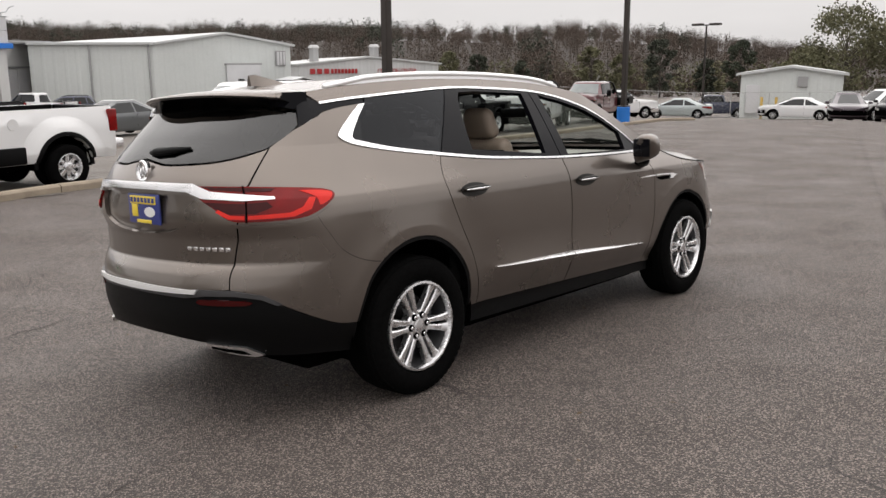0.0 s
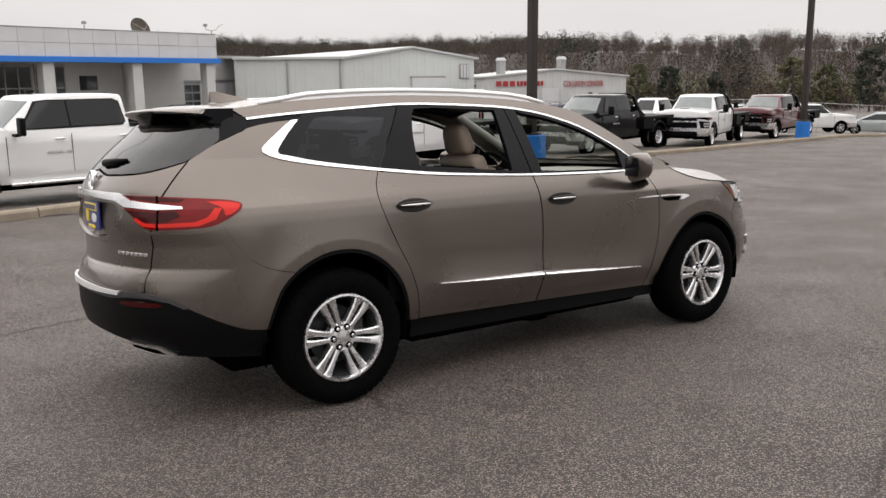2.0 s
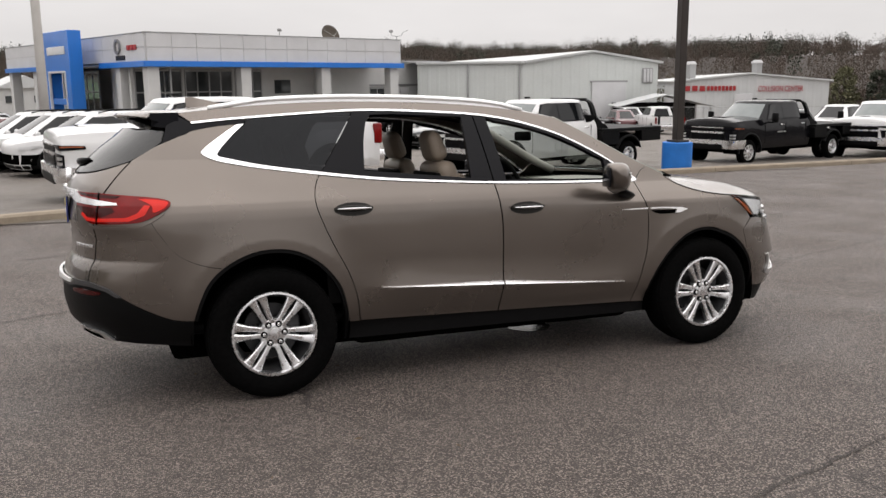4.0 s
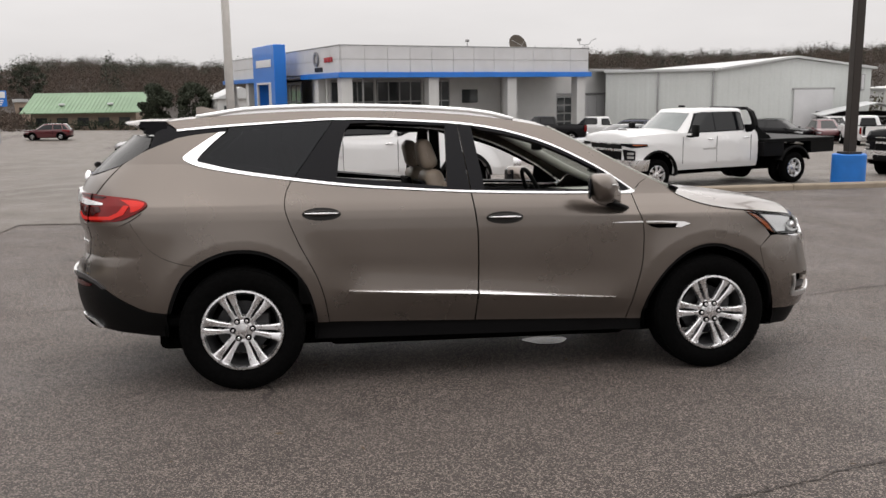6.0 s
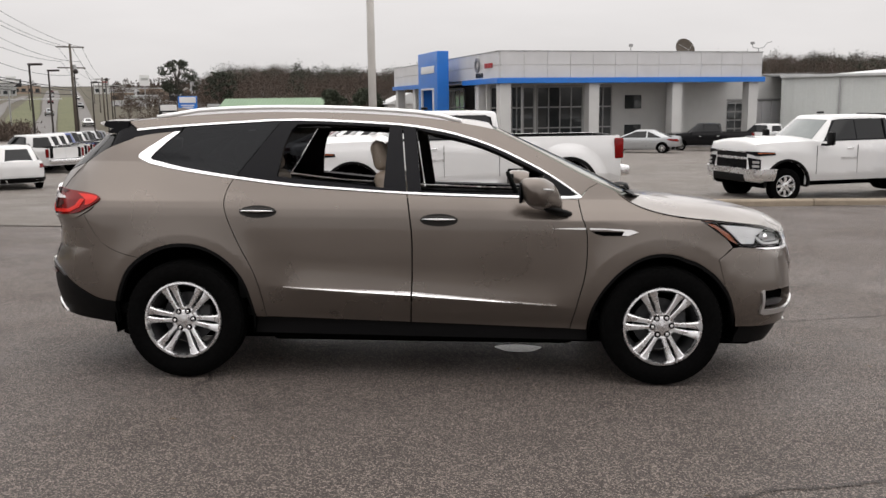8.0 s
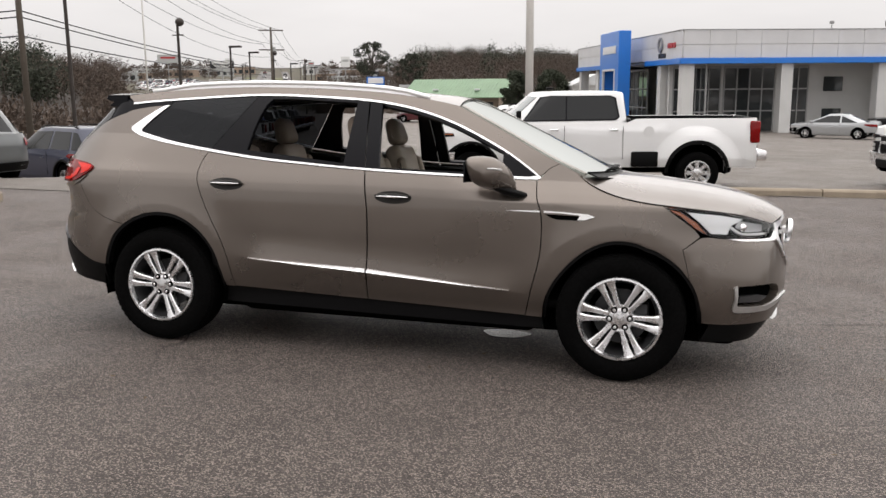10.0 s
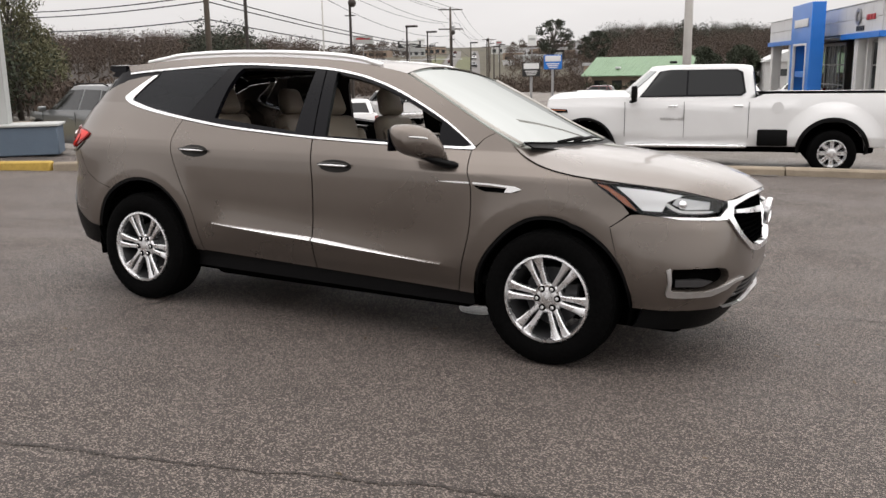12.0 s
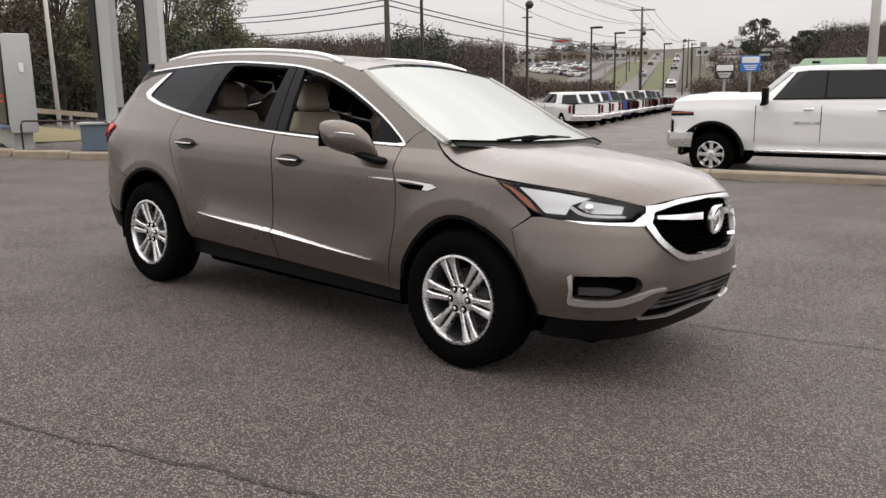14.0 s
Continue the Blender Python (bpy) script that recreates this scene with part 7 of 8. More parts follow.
bm.faces.new([bm.verts.new(v) for v in ((26.8, 68.4, 3.6), (34.7, 62.4, 3.6), (41.4, 62.1, 4.4), (43, 101, 4.4), (30, 101, 3.6))])
part("roof_infill", bm, SHED_ROOF, wh)
for s in (4.6, 9.2):
    c = Vector((27.0, 68.2)) + Vector((.809, -.588)) * s
    box_part("downpipe", (c.x - .08, c.y - .12, .4), (.14, .14, 6.0), MULLION, wh, .02, 1)

cc, A, B, d = metal_shed("body_shop", "pale metal body shop with red lettering", (64.0, 80.5), (79.0, 71.5), 45, -4.0, 1.75, .75, SHED_ROOF)
on_wall(cc, A, d, 8.0, -.9, 2.0, 2.4, PANEL_WHITE, "door")
for k in range(3):
    on_wall(cc, A, d, 1.6 + k * .85, .95, .62, .62, SIGN_RED, "sign_bar")
for k in range(8):
    on_wall(cc, A, d, 4.0 + k * .42, .95, .30, .55, SIGN_RED, "sign_bar")
txt = bpy.data.curves.new("lettering", "FONT")
txt.body, txt.size, txt.extrude, txt.align_x = "COLLISION CENTER", .95, .03, "LEFT"
tob = bpy.data.objects.new("tmp_text", txt)
scene.collection.objects.link(tob)
bpy.context.view_layer.update()
tme = bpy.data.meshes.new_from_object(tob.evaluated_get(bpy.context.evaluated_depsgraph_get()))
bpy.data.objects.remove(tob)
lo = part("lettering", tme, SIGN_RED, cc, "red lettering")
pt = A + d * 9.6 + Vector((d.y, -d.x)) * .15
xs_ = [v.co.x for v in tme.vertices]
lo.matrix_local = Matrix.Translation((pt.x, pt.y, .55)) @ Matrix.Rotation(math.atan2(d.y, d.x), 4, "Z") @ Matrix.Rotation(math.pi / 2, 4, "X") @ Matrix.Diagonal((5.0 / max(xs_), 1, 1, 1))
for (px, py), h in (((68.0, 82.5), 2.3), ((75.0, 79.0), 2.5)):
    box_part("roof_vent", (px, py, 2.6), (.85, .85, h), GALV, cc, .03, 1)
    box_part("vent_cap", (px, py, 2.6 + h / 2 + .2), (1.15, 1.15, .4), GALV, cc, .05, 1, taper=(.6, .6))
cp = thing("carport", frame_at((40.5, 56.2, -2.6), (47.5, 53.0, -2.6)), "open metal carport with a pale roof", "carport")
for px in (0, 7.4):
    for py in (0, 5):
        box_part("post", (px, py, 1.2), (.12, .12, 2.4), GALV, cp, 0)
for s in (0, 1):
    bm = bmesh.new()
    x0, x1 = (-.3, 3.7) if s == 0 else (3.7, 7.7)
    z0, z1 = (2.35, 3.3) if s == 0 else (3.3, 2.35)
    loft(bm, [[(x0, y, z0), (x1, y, z1), (x1, y, z1 + .08), (x0, y, z0 + .08)] for y in (-.3, 5.3)])
    part("roof_sheet", fix(bm), SHED_ROOF, cp)
box_part("inner_side", (3.7, 5.1, 1.3), (7.4, .1, 2.6), BLACK_TRIM, cp, 0)

sh, A, B, d = metal_shed("small_shed", "small pale blue-grey metal shed with a low gable", (60.9, 24.0), (63.3, 17.4), 12, -2.8, .86, .42)
on_wall(sh, A, d, .9, -.95, .95, 2.1, PANEL_WHITE, "door")
on_wall(sh, A, d, 4.3, .35, .7, .75, MULLION, "window")
for s in (1.6, 2.6):
    bm = bmesh.new()
    c = A + d * s + Vector((d.y, -d.x)) * 1.0
    tube(bm, [(c.x, c.y, -2.6), (c.x, c.y, -.75)], .10, 10)
    tagged(part("bollard", bm, YELLOW_PAINT, None, smooth=True), "yellow steel bollard by the shed", "bollard", "bollards by the shed")

gb = thing("green_roof_building", frame_at((-34.0, 113.0, -2.4), (-20.5, 112.0, -2.4)), "low building with a green metal roof and hedges", "building")
box_part("wall", (6.75, 5, 1.25), (13.0, 9.0, 2.5), BRICK_TAN, gb, 0)
bm = bmesh.new()
loft(bm, [[(-.8, y, z), (14.3, y, z), (14.3, y, z + .12), (-.8, y, z + .12)] for y, z in ((-.8, 2.45), (4.9, 4.95), (10.6, 2.45))])
part("roof", fix(bm), ROOF_GREEN, gb)
for k in range(31):
    x = -.7 + k * .498
    bm = bmesh.new()
    loft(bm, [[(x, y, z), (x + .05, y, z), (x + .05, y, z + .08), (x, y, z + .08)] for y, z in ((-.8, 2.55), (4.9, 5.05))])
    part("roof_seam", fix(bm), ROOF_GREEN, gb)
for k in range(5):
    box_part("window", (1.4 + k * 2.6, .46, 1.35), (1.4, .1, 1.1), GLAZING, gb, .02, 1)
box_part("roof_vent", (3.9, 1.0, 3.6), (.7, .5, .25), PANEL_WHITE, gb, .06, 1)
box_part("roof_vent", (10.0, 1.0, 3.6), (.7, .5, .25), PANEL_WHITE, gb, .06, 1)
# far buildings along the street
for (p, q, dep, h, mt, lab) in (((-44, 141), (-38.5, 139.5), 8, 2.2, BRICK_TAN, "red-brown low commercial building by the street"), ((-112, 262), (-101, 259), 10, 2.6, PANEL_WHITE, "pale commercial building up the hill"),
                                ((-92, 300), (-70, 296), 15, 7, WALL_WHITE, "white commercial building up the hill"), ((-190, 330), (-166, 340), 14, 3.5, BRICK_TAN, "pale retail building across the street"),
                                ((-9.5, 103), (-4, 104.5), 8, 2.6, WALL_WHITE, "white house with a gabled roof by the showroom")):
    zb = ground_z(p[0], p[1]) + (0 if p[1] < 100 else 1.5 + .022 * max(0, p[1] - 130))
    fb = thing("commercial_building", frame_at((*p, zb), q), lab, "building")
    w = math.dist(p, q)
    box_part("wall", (w / 2, dep / 2, h / 2 - 1), (w, dep, h + 2), mt, fb, 0)
    if "gabled" in lab:
        bm = bmesh.new()
        loft(bm, [[(w / 2 - w / 2 - .3, y, h - .2), (w / 2, y, h + 1.2), (w + .3, y, h - .2)] for y in (-.4, dep + .4)])
        part("roof", fix(bm), SHED_ROOF, fb)
    else:
        box_part("roof", (w / 2, dep / 2, h + .15), (w + .4, dep + .4, .5), SHED_ROOF, fb, .02, 1)
    for k in range(max(2, int(w / 3))):
        box_part("window", (1.6 + k * 3.0, -.03, h * .45), (1.7, .12, h * .3), GLAZING, fb, .02, 1)

# ---- street furniture ----
def lamp_post(x, y, top, kind="shoebox", head=True, r=.09, lab="dark bronze lot lamp on a square pole"):
    z = ground_z(x, y)
    root = thing("street_lamp", Matrix.Translation((x, y, z)), lab, "street lamp", "lot lamps")
    h = top - z
    bm = bmesh.new()
    tube(bm, [(0, 0, -.2), (0, 0, h)], [r * 1.1, r * .8], 8)
    part("pole", bm, POLE_BROWN, root)
    if kind == "double":
        box_part("lamp_head", (0, .75, h + .05), (.45, .9, .18), POLE_BROWN, root, .03, 1)
        box_part("lamp_head", (0, -.75, h + .05), (.45, .9, .18), POLE_BROWN, root, .03, 1)
        box_part("arm", (0, 0, h), (.08, 1.2, .08), POLE_BROWN, root, 0)
    elif kind == "shoebox":
        box_part("lamp_head", (.45, 0, h + .05), (1.0, .38, .16), POLE_BROWN, root, .03, 1)
    elif kind == "ball":
        bm = bmesh.new()
        bmesh.ops.create_uvsphere(bm, u_segments=12, v_segments=8, radius=.24)
        bm.transform(Matrix.Translation((.15, 0, h + .15)))
        part("lamp_head", bm, POLE_BROWN, root, smooth=True)
        box_part("arm", (0, 0, h - .55), (.7, .06, .06), POLE_BROWN, root, 0)
    return root


lamp_post(-23.8, 38.1, 5.2, "ball")
lamp_post(-31.5, 58.1, 4.9)
lamp_post(-35.7, 69.4, 4.9)
lamp_post(-42.9, 93.9, 4.5)
lamp_post(-36.9, 76.9, 5.0, "ball")
lamp_post(-49.5, 113.1, 5.3, "ball")
lamp_post(64.2, 28.6, 4.7, "double")
lamp_post(-24.2, 29.4, 9.0, "shoebox")
for (x, y), top, rad, foot, matp, lab in (((13.9, 13.62), 11.0, .11, .40, POLE_BROWN, "dark lamp pole rising from a blue concrete drum"), ((31.2, 16.35), 11.0, .10, .29, POLE_BROWN, "dark lamp pole rising from a blue concrete drum")):
    z = ground_z(x, y)
    root = thing("street_lamp", Matrix.Translation((x, y, z)), lab, "street lamp", "lot lamps")
    bm = bmesh.new()
    lathe(bm, [(.001, -.1), (foot, -.1), (foot, .78), (foot - .02, .80), (.001, .80)], 32, "z")
    smooth_by_angle(part("concrete_base", fix(bm), BARREL_BLUE, root, "blue painted concrete drum"), 40)
    box_part("pole", (0, 0, top / 2 + .4), (rad * 2, rad * 2, top), matp, root, .01, 1)
    box_part("base_plate", (0, 0, .83), (.42, .42, .06), matp, root, .01, 1)
    box_part("lamp_head", (.6, 0, top + .9), (1.1, .4, .18), matp, root, .03, 1)
z = ground_z(-2.1, 26.6)
fp = thing("sign_pole", Matrix.Translation((-2.1, 26.6, z)), "tall pale tapered pole among the parked cars", "pole")
bm = bmesh.new()
tube(bm, [(0, 0, -.2), (0, 0, 6), (0, 0, 14)], [.16, .14, .11], 16)
part("pole", bm, POLE_GREY, fp, smooth=True)
bm = bmesh.new()
lathe(bm, [(.001, 0), (.40, 0), (.40, .5), (.001, .5)], 20, "z")
part("concrete_base", fix(bm), POLE_GREY, fp)
poles = [(-27.6, 30.4, 12.5), (-38.3, 79.4, 7.9), (-62.0, 40.0, 11.0), (-66, 150, 7.0)]
for i, (x, y, top) in enumerate(poles):
    z = ground_z(x, y)
    up = thing("utility_pole", Matrix.Translation((x, y, z)), "weathered wooden utility pole with crossarms", "utility pole", "utility poles")
    bm = bmesh.new()
    tube(bm, [(0, 0, -.3), (0, 0, top - z)], [.17, .11], 8)
    part("pole", bm, WOOD_POLE, up, smooth=True)
    for dz in (.35, 1.7) if i != 1 else (.3, 2.3):
        box_part("crossarm", (0, 0, top - z - dz), (2.6, .10, .12), WOOD_POLE, up, 0, m=Matrix.Rotation(.6, 4, "Z"))
    if i < 2:
        bm = bmesh.new()
        tube(bm, [(.25, .1, top - z - 2.8), (.25, .1, top - z - 2.0)], .16, 10)
        part("transformer", bm, GALV, up)
for k, (dz, off) in enumerate(((-.3, -1.1), (-.3, 1.1), (-.35, .2), (-1.7, -.9), (-1.7, .9), (-3.0, 0))):
    for a, b in ((poles[2], poles[0]), (poles[0], poles[1]), (poles[1], poles[3])):
        bm = bmesh.new()
        pts = []
        for i in range(13):
            t = i / 12
            sag = 4 * t * (1 - t) * (1.1 + .15 * k)
            pts.append((a[0] + (b[0] - a[0]) * t + off * .83, a[1] + (b[1] - a[1]) * t + off * .55, a[2] + (b[2] - a[2]) * t + dz - sag))
        tube(bm, pts, .018, 4, caps=False)
        tagged(part("overhead_cable", bm, WIRE), "thin black cable between utility poles", "cable", "overhead cables")
for z0c, z1c, z2c in ((5.5, 3.6, 6.6), (5.2, 3.4, 6.2), (4.3, 3.0, 5.2)):
    for a, b, za, zb_ in ((poles[2], poles[0], z2c, z0c), (poles[0], poles[1], z0c, z1c)):
        bm = bmesh.new()
        tube(bm, [(a[0] + (b[0] - a[0]) * t, a[1] + (b[1] - a[1]) * t, za + (zb_ - za) * t - 1.6 * t * (1 - t)) for t in [i / 12 for i in range(13)]], .034, 5, caps=False)
        tagged(part("overhead_cable", bm, WIRE), "thick black telephone cable between utility poles", "cable", "overhead cables")
z = ground_z(-29.8, 43.9)
fl = thing("flagpole", Matrix.Translation((-29.8, 43.9, z)), "thin pale flagpole by the street", "flagpole")
bm = bmesh.new()
tube(bm, [(0, 0, -.1), (0, 0, 12)], [.07, .04], 8)
part("pole", bm, POLE_GREY, fl, smooth=True)
z = ground_z(-30, 13)
fl = thing("street_pole", Matrix.Translation((-30, 13, z)), "pale slim pole in front of the thicket", "pole")
bm = bmesh.new()
tube(bm, [(0, 0, -.2), (-.25, 0, 9)], [.10, .08], 8)
part("pole", bm, POLE_GREY, fl, smooth=True)
# street signs
for x, y, zc, w, h, mt, lab in ((-28.4, 83.8, 2.0, 1.9, 1.5, SIGN_BLUE, "blue and white street sign on a post"), (-26.9, 73.9, 1.3, 1.7, 1.3, SIGN_BLACK, "black sign board with a white picture on a post"), (-84, 151, 6.2, 4.6, 1.4, SIGN_BLACK, "dark billboard on a tall post")):
    sg = thing("street_sign", Matrix.Translation((x, y, ground_z(x, y))) @ Matrix.Rotation(.4, 4, "Z"), lab, "sign")
    hz = zc - ground_z(x, y)
    box_part("post", (0, .05, hz / 2), (.25, .25, hz), MULLION, sg, 0)
    board = box_part("board", (0, -.12, hz), (w, .2, h), mt, sg, .02, 1)
    box_part("board_panel", (0, -.24, hz + h * .24), (w * .86, .06, h * .40), WHITE_MARK, board, .02, 1)
    for k in range(3):
        box_part("board_bar", (0, -.24, hz - h * .12 - k * h * .13), (w * (.7 - .1 * k), .05, h * .07), WHITE_MARK, board, .01, 1)
# pylon frame on a plinth
ps = thing("pylon_sign", Matrix.Translation((-11.6, 6.1, ground_z(-11.6, 6.1))) @ Matrix.Rotation(radians(44), 4, "Z"), "tall open black and grey sign frame on a blue-grey plinth", "sign")
box_part("plinth", (0, 0, .30), (2.7, .95, .58), PLINTH_BLUE, ps, .02, 1)
box_part("plinth_cap", (0, 0, .61), (2.8, 1.05, .05), SIGN_GREY, ps, .01, 1)
for xx in (-.87, .15):
    box_part("post", (xx + .12, .10, 4.1), (.28, .50, 7.0), SIGN_GREY, ps, .01, 1)
    box_part("post_face", (xx - .10, .02, 4.1), (.14, .42, 7.0), SIGN_BLACK, ps, .01, 1)
box_part("bottom_beam", (-.36, -.04, .80), (1.2, .18, .26), SIGN_BLACK, ps, .01, 1)
box_part("top_beam", (-.36, -.05, 7.5), (1.2, .4, .3), SIGN_BLACK, ps, .01, 1)
rb = thing("reader_board", Matrix.Translation((-14.4, 4.4, ground_z(-14.4, 4.4))) @ Matrix.Rotation(radians(345), 4, "Z"), "grey sign cabinet with a black display beside the pylon", "sign")
cabinet = box_part("cabinet", (0, 0, 1.42), (2.5, .55, 2.1), SIGN_GREY, rb, .03, 2)
display = box_part("display", (0, -.29, 1.45), (2.2, .06, 1.8), SIGN_BLACK, rb, .02, 1)
for k in range(2):
    box_part("display_bar", (.75, -.33, 1.05 + .12 * k), (.6, .03, .05), ORANGE_RED, display, 0)
box_part("display_sill", (0, -.36, .50), (2.4, .20, .07), PLINTH_BLUE, rb, .01, 1)
box_part("lock_box", (1.26, .05, 1.75), (.04, .09, .20), WHITE_MARK, cabinet, .01, 1)
box_part("foot", (-.1, 0, .20), (2.1, .42, .55), SIGN_GREY, rb, .02, 1)
# kerb, rail and road beyond the sign
for name, mt, off, h, lab in (("street_kerb", CONCRETE, 0, .15, "pale concrete kerb by the street"),):
    for k in range(14):
        x0 = -24 + k * 1.25
        mtk = YELLOW_PAINT if k == 12 else mt
        y0 = 5.0 + (x0 + 9.5) * .45 - .5
        tagged(box_part("street_kerb", (x0, y0, ground_z(x0, y0) + .05), (1.34, .18, .20), mtk, None, .03, 1, m=Matrix.Rotation(.42, 4, "Z")), "yellow painted kerb end" if k == 12 else lab, "kerb", "street kerb lengths", "structure")
rail = thing("handrail", Matrix.Translation((-12.3, 3.6, ground_z(-12.3, 3.6))) @ Matrix.Rotation(radians(29), 4, "Z"), "thin dark metal handrail beside the sign", "rail")
bm = bmesh.new()
tube(bm, [(0, 0, -.1), (0, 0, .62), (.04, 0, .69), (.12, 0, .70), (1.9, 0, .70), (2.0, 0, .64), (2.0, 0, -.1)], .022, 6)
part("rail_bar", bm, POLE_BROWN, rail)
gr = thing("guard_rail", Matrix.Identity(4), "galvanised guard rail along the street", "guard rail")
bm = bmesh.new()
gpts = [(-26, 10.0), (-25.5, 16), (-28, 24), (-33, 36), (-40, 52)]
loft(bm, [[(x, y, ground_z(x, y) + z) for z in (.50, .57, .61, .68)] + [(x - .05, y, ground_z(x, y) + z) for z in (.68, .61, .57, .50)] for x, y in gpts])
part("rail_beam", fix(bm), CONCRETE, gr)
for i in range(len(gpts) - 1):
    for k in range(4):
        x = gpts[i][0] + (gpts[i + 1][0] - gpts[i][0]) * k / 4
        y = gpts[i][1] + (gpts[i + 1][1] - gpts[i][1]) * k / 4
        box_part("rail_post", (x - .1, y, ground_z(x, y) + .28), (.08, .08, .70), GALV, gr, 0)
# chain-link fence at the back of the lot
cf = thing("chain_link_fence", Matrix.Identity(4), "thin chain-link fence with galvanised posts", "fence")
fpts = [(57, -4), (57.5, 10), (58.5, 18), (57.5, 26), (54, 36), (49, 43), (44, 50), (38, 54)]
for a, b in zip(fpts, fpts[1:]):
    n = max(2, round(math.dist(a, b) / 3))
    for k in range(n):
        x, y = a[0] + (b[0] - a[0]) * k / n, a[1] + (b[1] - a[1]) * k / n
        bm = bmesh.new()
        z = ground_z(x, y)
        tube(bm, [(x, y, z - .1), (x, y, z + 1.9)], .03, 6)
        part("fence_post", bm, GALV, cf)
    bm = bmesh.new()
    za, zb_ = ground_z(*a), ground_z(*b)
    for h in (1.86, .1):
        tube(bm, [(*a, za + h), (*b, zb_ + h)], .02, 5)
    for k in range(int(math.dist(a, b) / .35)):
        t = k * .35 / math.dist(a, b)
        for sgn in (-1, 1):
            t2 = min(1, max(0, t + sgn * 1.75 / math.dist(a, b)))
            p0 = Vector((a[0] + (b[0] - a[0]) * t, a[1] + (b[1] - a[1]) * t, za + (zb_ - za) * t + .1))
            p1 = Vector((a[0] + (b[0] - a[0]) * t2, a[1] + (b[1] - a[1]) * t2, za + (zb_ - za) * t2 + 1.85))
            tube(bm, [p0, p1], .004, 3, caps=False)
    part("fence_mesh", bm, GALV, cf)
# ---- hills, road and woods ----
CX, CY = 5.0, -5.0
RISE = [(0, 2.4), (20, 3.4), (24, 6.0), (26, 7.5), (31, 11.2), (35, 12.6), (40, 11.2), (45, 12.6), (52, 12.4), (59, 12.4), (65, 11.8), (70, 13.2), (78, 12.2), (90, 10.0), (99, 10.2), (104, 11.4), (109, 9.5), (119, 6), (124, 6), (129, 7.5), (131, 8.6), (134, 8.4), (141, 7.9), (150, 9), (180, 8)]


def hill_z(az, r):
    x, y = CX + r * math.cos(radians(az)), CY + r * math.sin(radians(az))
    base = -2.6 if az < 120 else -2.6 + 1.6 * ease(120, 140, az)
    street = ease(107, 110, az) * ease(126, 122, az)
    wood = lookup(RISE, az) * ease(115 if az < 122 else 70, 330, r) + .012 * max(0, r - 330)
    ramp = .031 * max(0, r - 150)
    wob = .8 * noise.noise(Vector((x * .012, y * .012, 0)))
    return base + wood * (1 - street) + ramp * street + wob * (1 - street)


azs = steps([(2, 178, 2)])
rs = steps([(110, 200, 10), (200, 420, 20), (420, 900, 60)])
verts, faces = [], []
for a in azs:
    for r in rs:
        rr = r if a < 124 else r - 45 * ease(124, 138, a) * (1 - (r - 110) / 790)
        z = hill_z(a, rr)
        x, y = CX + rr * math.cos(radians(a)), CY + rr * math.sin(radians(a))
        if r == rs[0]:
            z = ground_z(x, y) - .3
        verts.append((x, y, z))
nr = len(rs)
for i in range(len(azs) - 1):
    for j in range(nr - 1):
        faces.append((i * nr + j, (i + 1) * nr + j, (i + 1) * nr + j + 1, i * nr + j + 1)[::-1])
me = bpy.data.meshes.new("hillside")
me.from_pydata(verts, [], faces)
tagged(part("hillside", me, BRUSH_GROUND, None, smooth=True), "brown wooded hillside round the lot", "hill", "", "structure")


def polar(az, r, lift=0.0):
    return (CX + r * math.cos(radians(az)), CY + r * math.sin(radians(az)), hill_z(az, r) + lift)


def ribbon(name, lane, mat, lab, cat, lift):
    """A strip up the hill: (r, az left, az right)."""
    vs, fs = [], []
    dense = spline(lane, 6)
    for r, a0, a1 in dense:
        for t in (0, .25, .5, .75, 1):
            vs.append(polar(a0 + (a1 - a0) * t, r, lift))
    for i in range(len(dense) - 1):
        for k in range(4):
            fs.append((i * 5 + k, i * 5 + k + 1, i * 5 + k + 6, i * 5 + k + 5))
    m_ = bpy.data.meshes.new(name)
    m_.from_pydata(vs, [], fs)
    return tagged(part(name, m_, mat, None, smooth=True), lab, cat, "", "structure")


ribbon("bank", [(112, 127.5, 108.5), (200, 126, 109), (330, 124.5, 110.5), (470, 122.5, 112), (600, 120.5, 113), (850, 119, 113.8)], BANK, "brown dry grass bank beside the street", "grass", .10)
ribbon("verge", [(150, 120.4, 119.2), (220, 119.7, 118.0), (330, 118.5, 117.6), (440, 117.9, 117.3)], VERGE, "green strip of grass beside the street", "grass", .18)
ribbon("verge", [(140, 117.5, 116.3), (225, 116.95, 115.9), (330, 116.6, 115.7), (430, 116.3, 115.7)], VERGE, "green grass between the carriageways", "grass", .18)
ribbon("road", [(120, 120.2, 118.0), (145, 119.2, 117.6), (225, 117.9, 117.0), (320, 117.5, 116.65), (440, 117.2, 116.35), (620, 116.9, 116.3)], ROAD_FAR, "pale street climbing the hill", "road", .26)
ribbon("road", [(120, 116.4, 114.9), (150, 116.2, 115.2), (215, 115.85, 115.15), (430, 115.65, 115.15), (620, 115.65, 115.25)], ROAD_FAR, "pale street climbing the hill", "road", .26)
ribbon("road", [(196, 124.3, 121.2), (212, 122.5, 120.2), (250, 120.6, 119.7), (310, 119.8, 119.3), (400, 118.8, 118.3), (450, 118.4, 118.0)], ROAD_FAR, "pale side road climbing the hill", "road", .26)
ribbon("far_lot", [(214, 124.6, 121.6), (260, 124.7, 120.9), (320, 124.6, 120.3), (375, 124.5, 119.9)], ROAD_FAR, "pale parking lot on the far hillside", "pavement", .24)
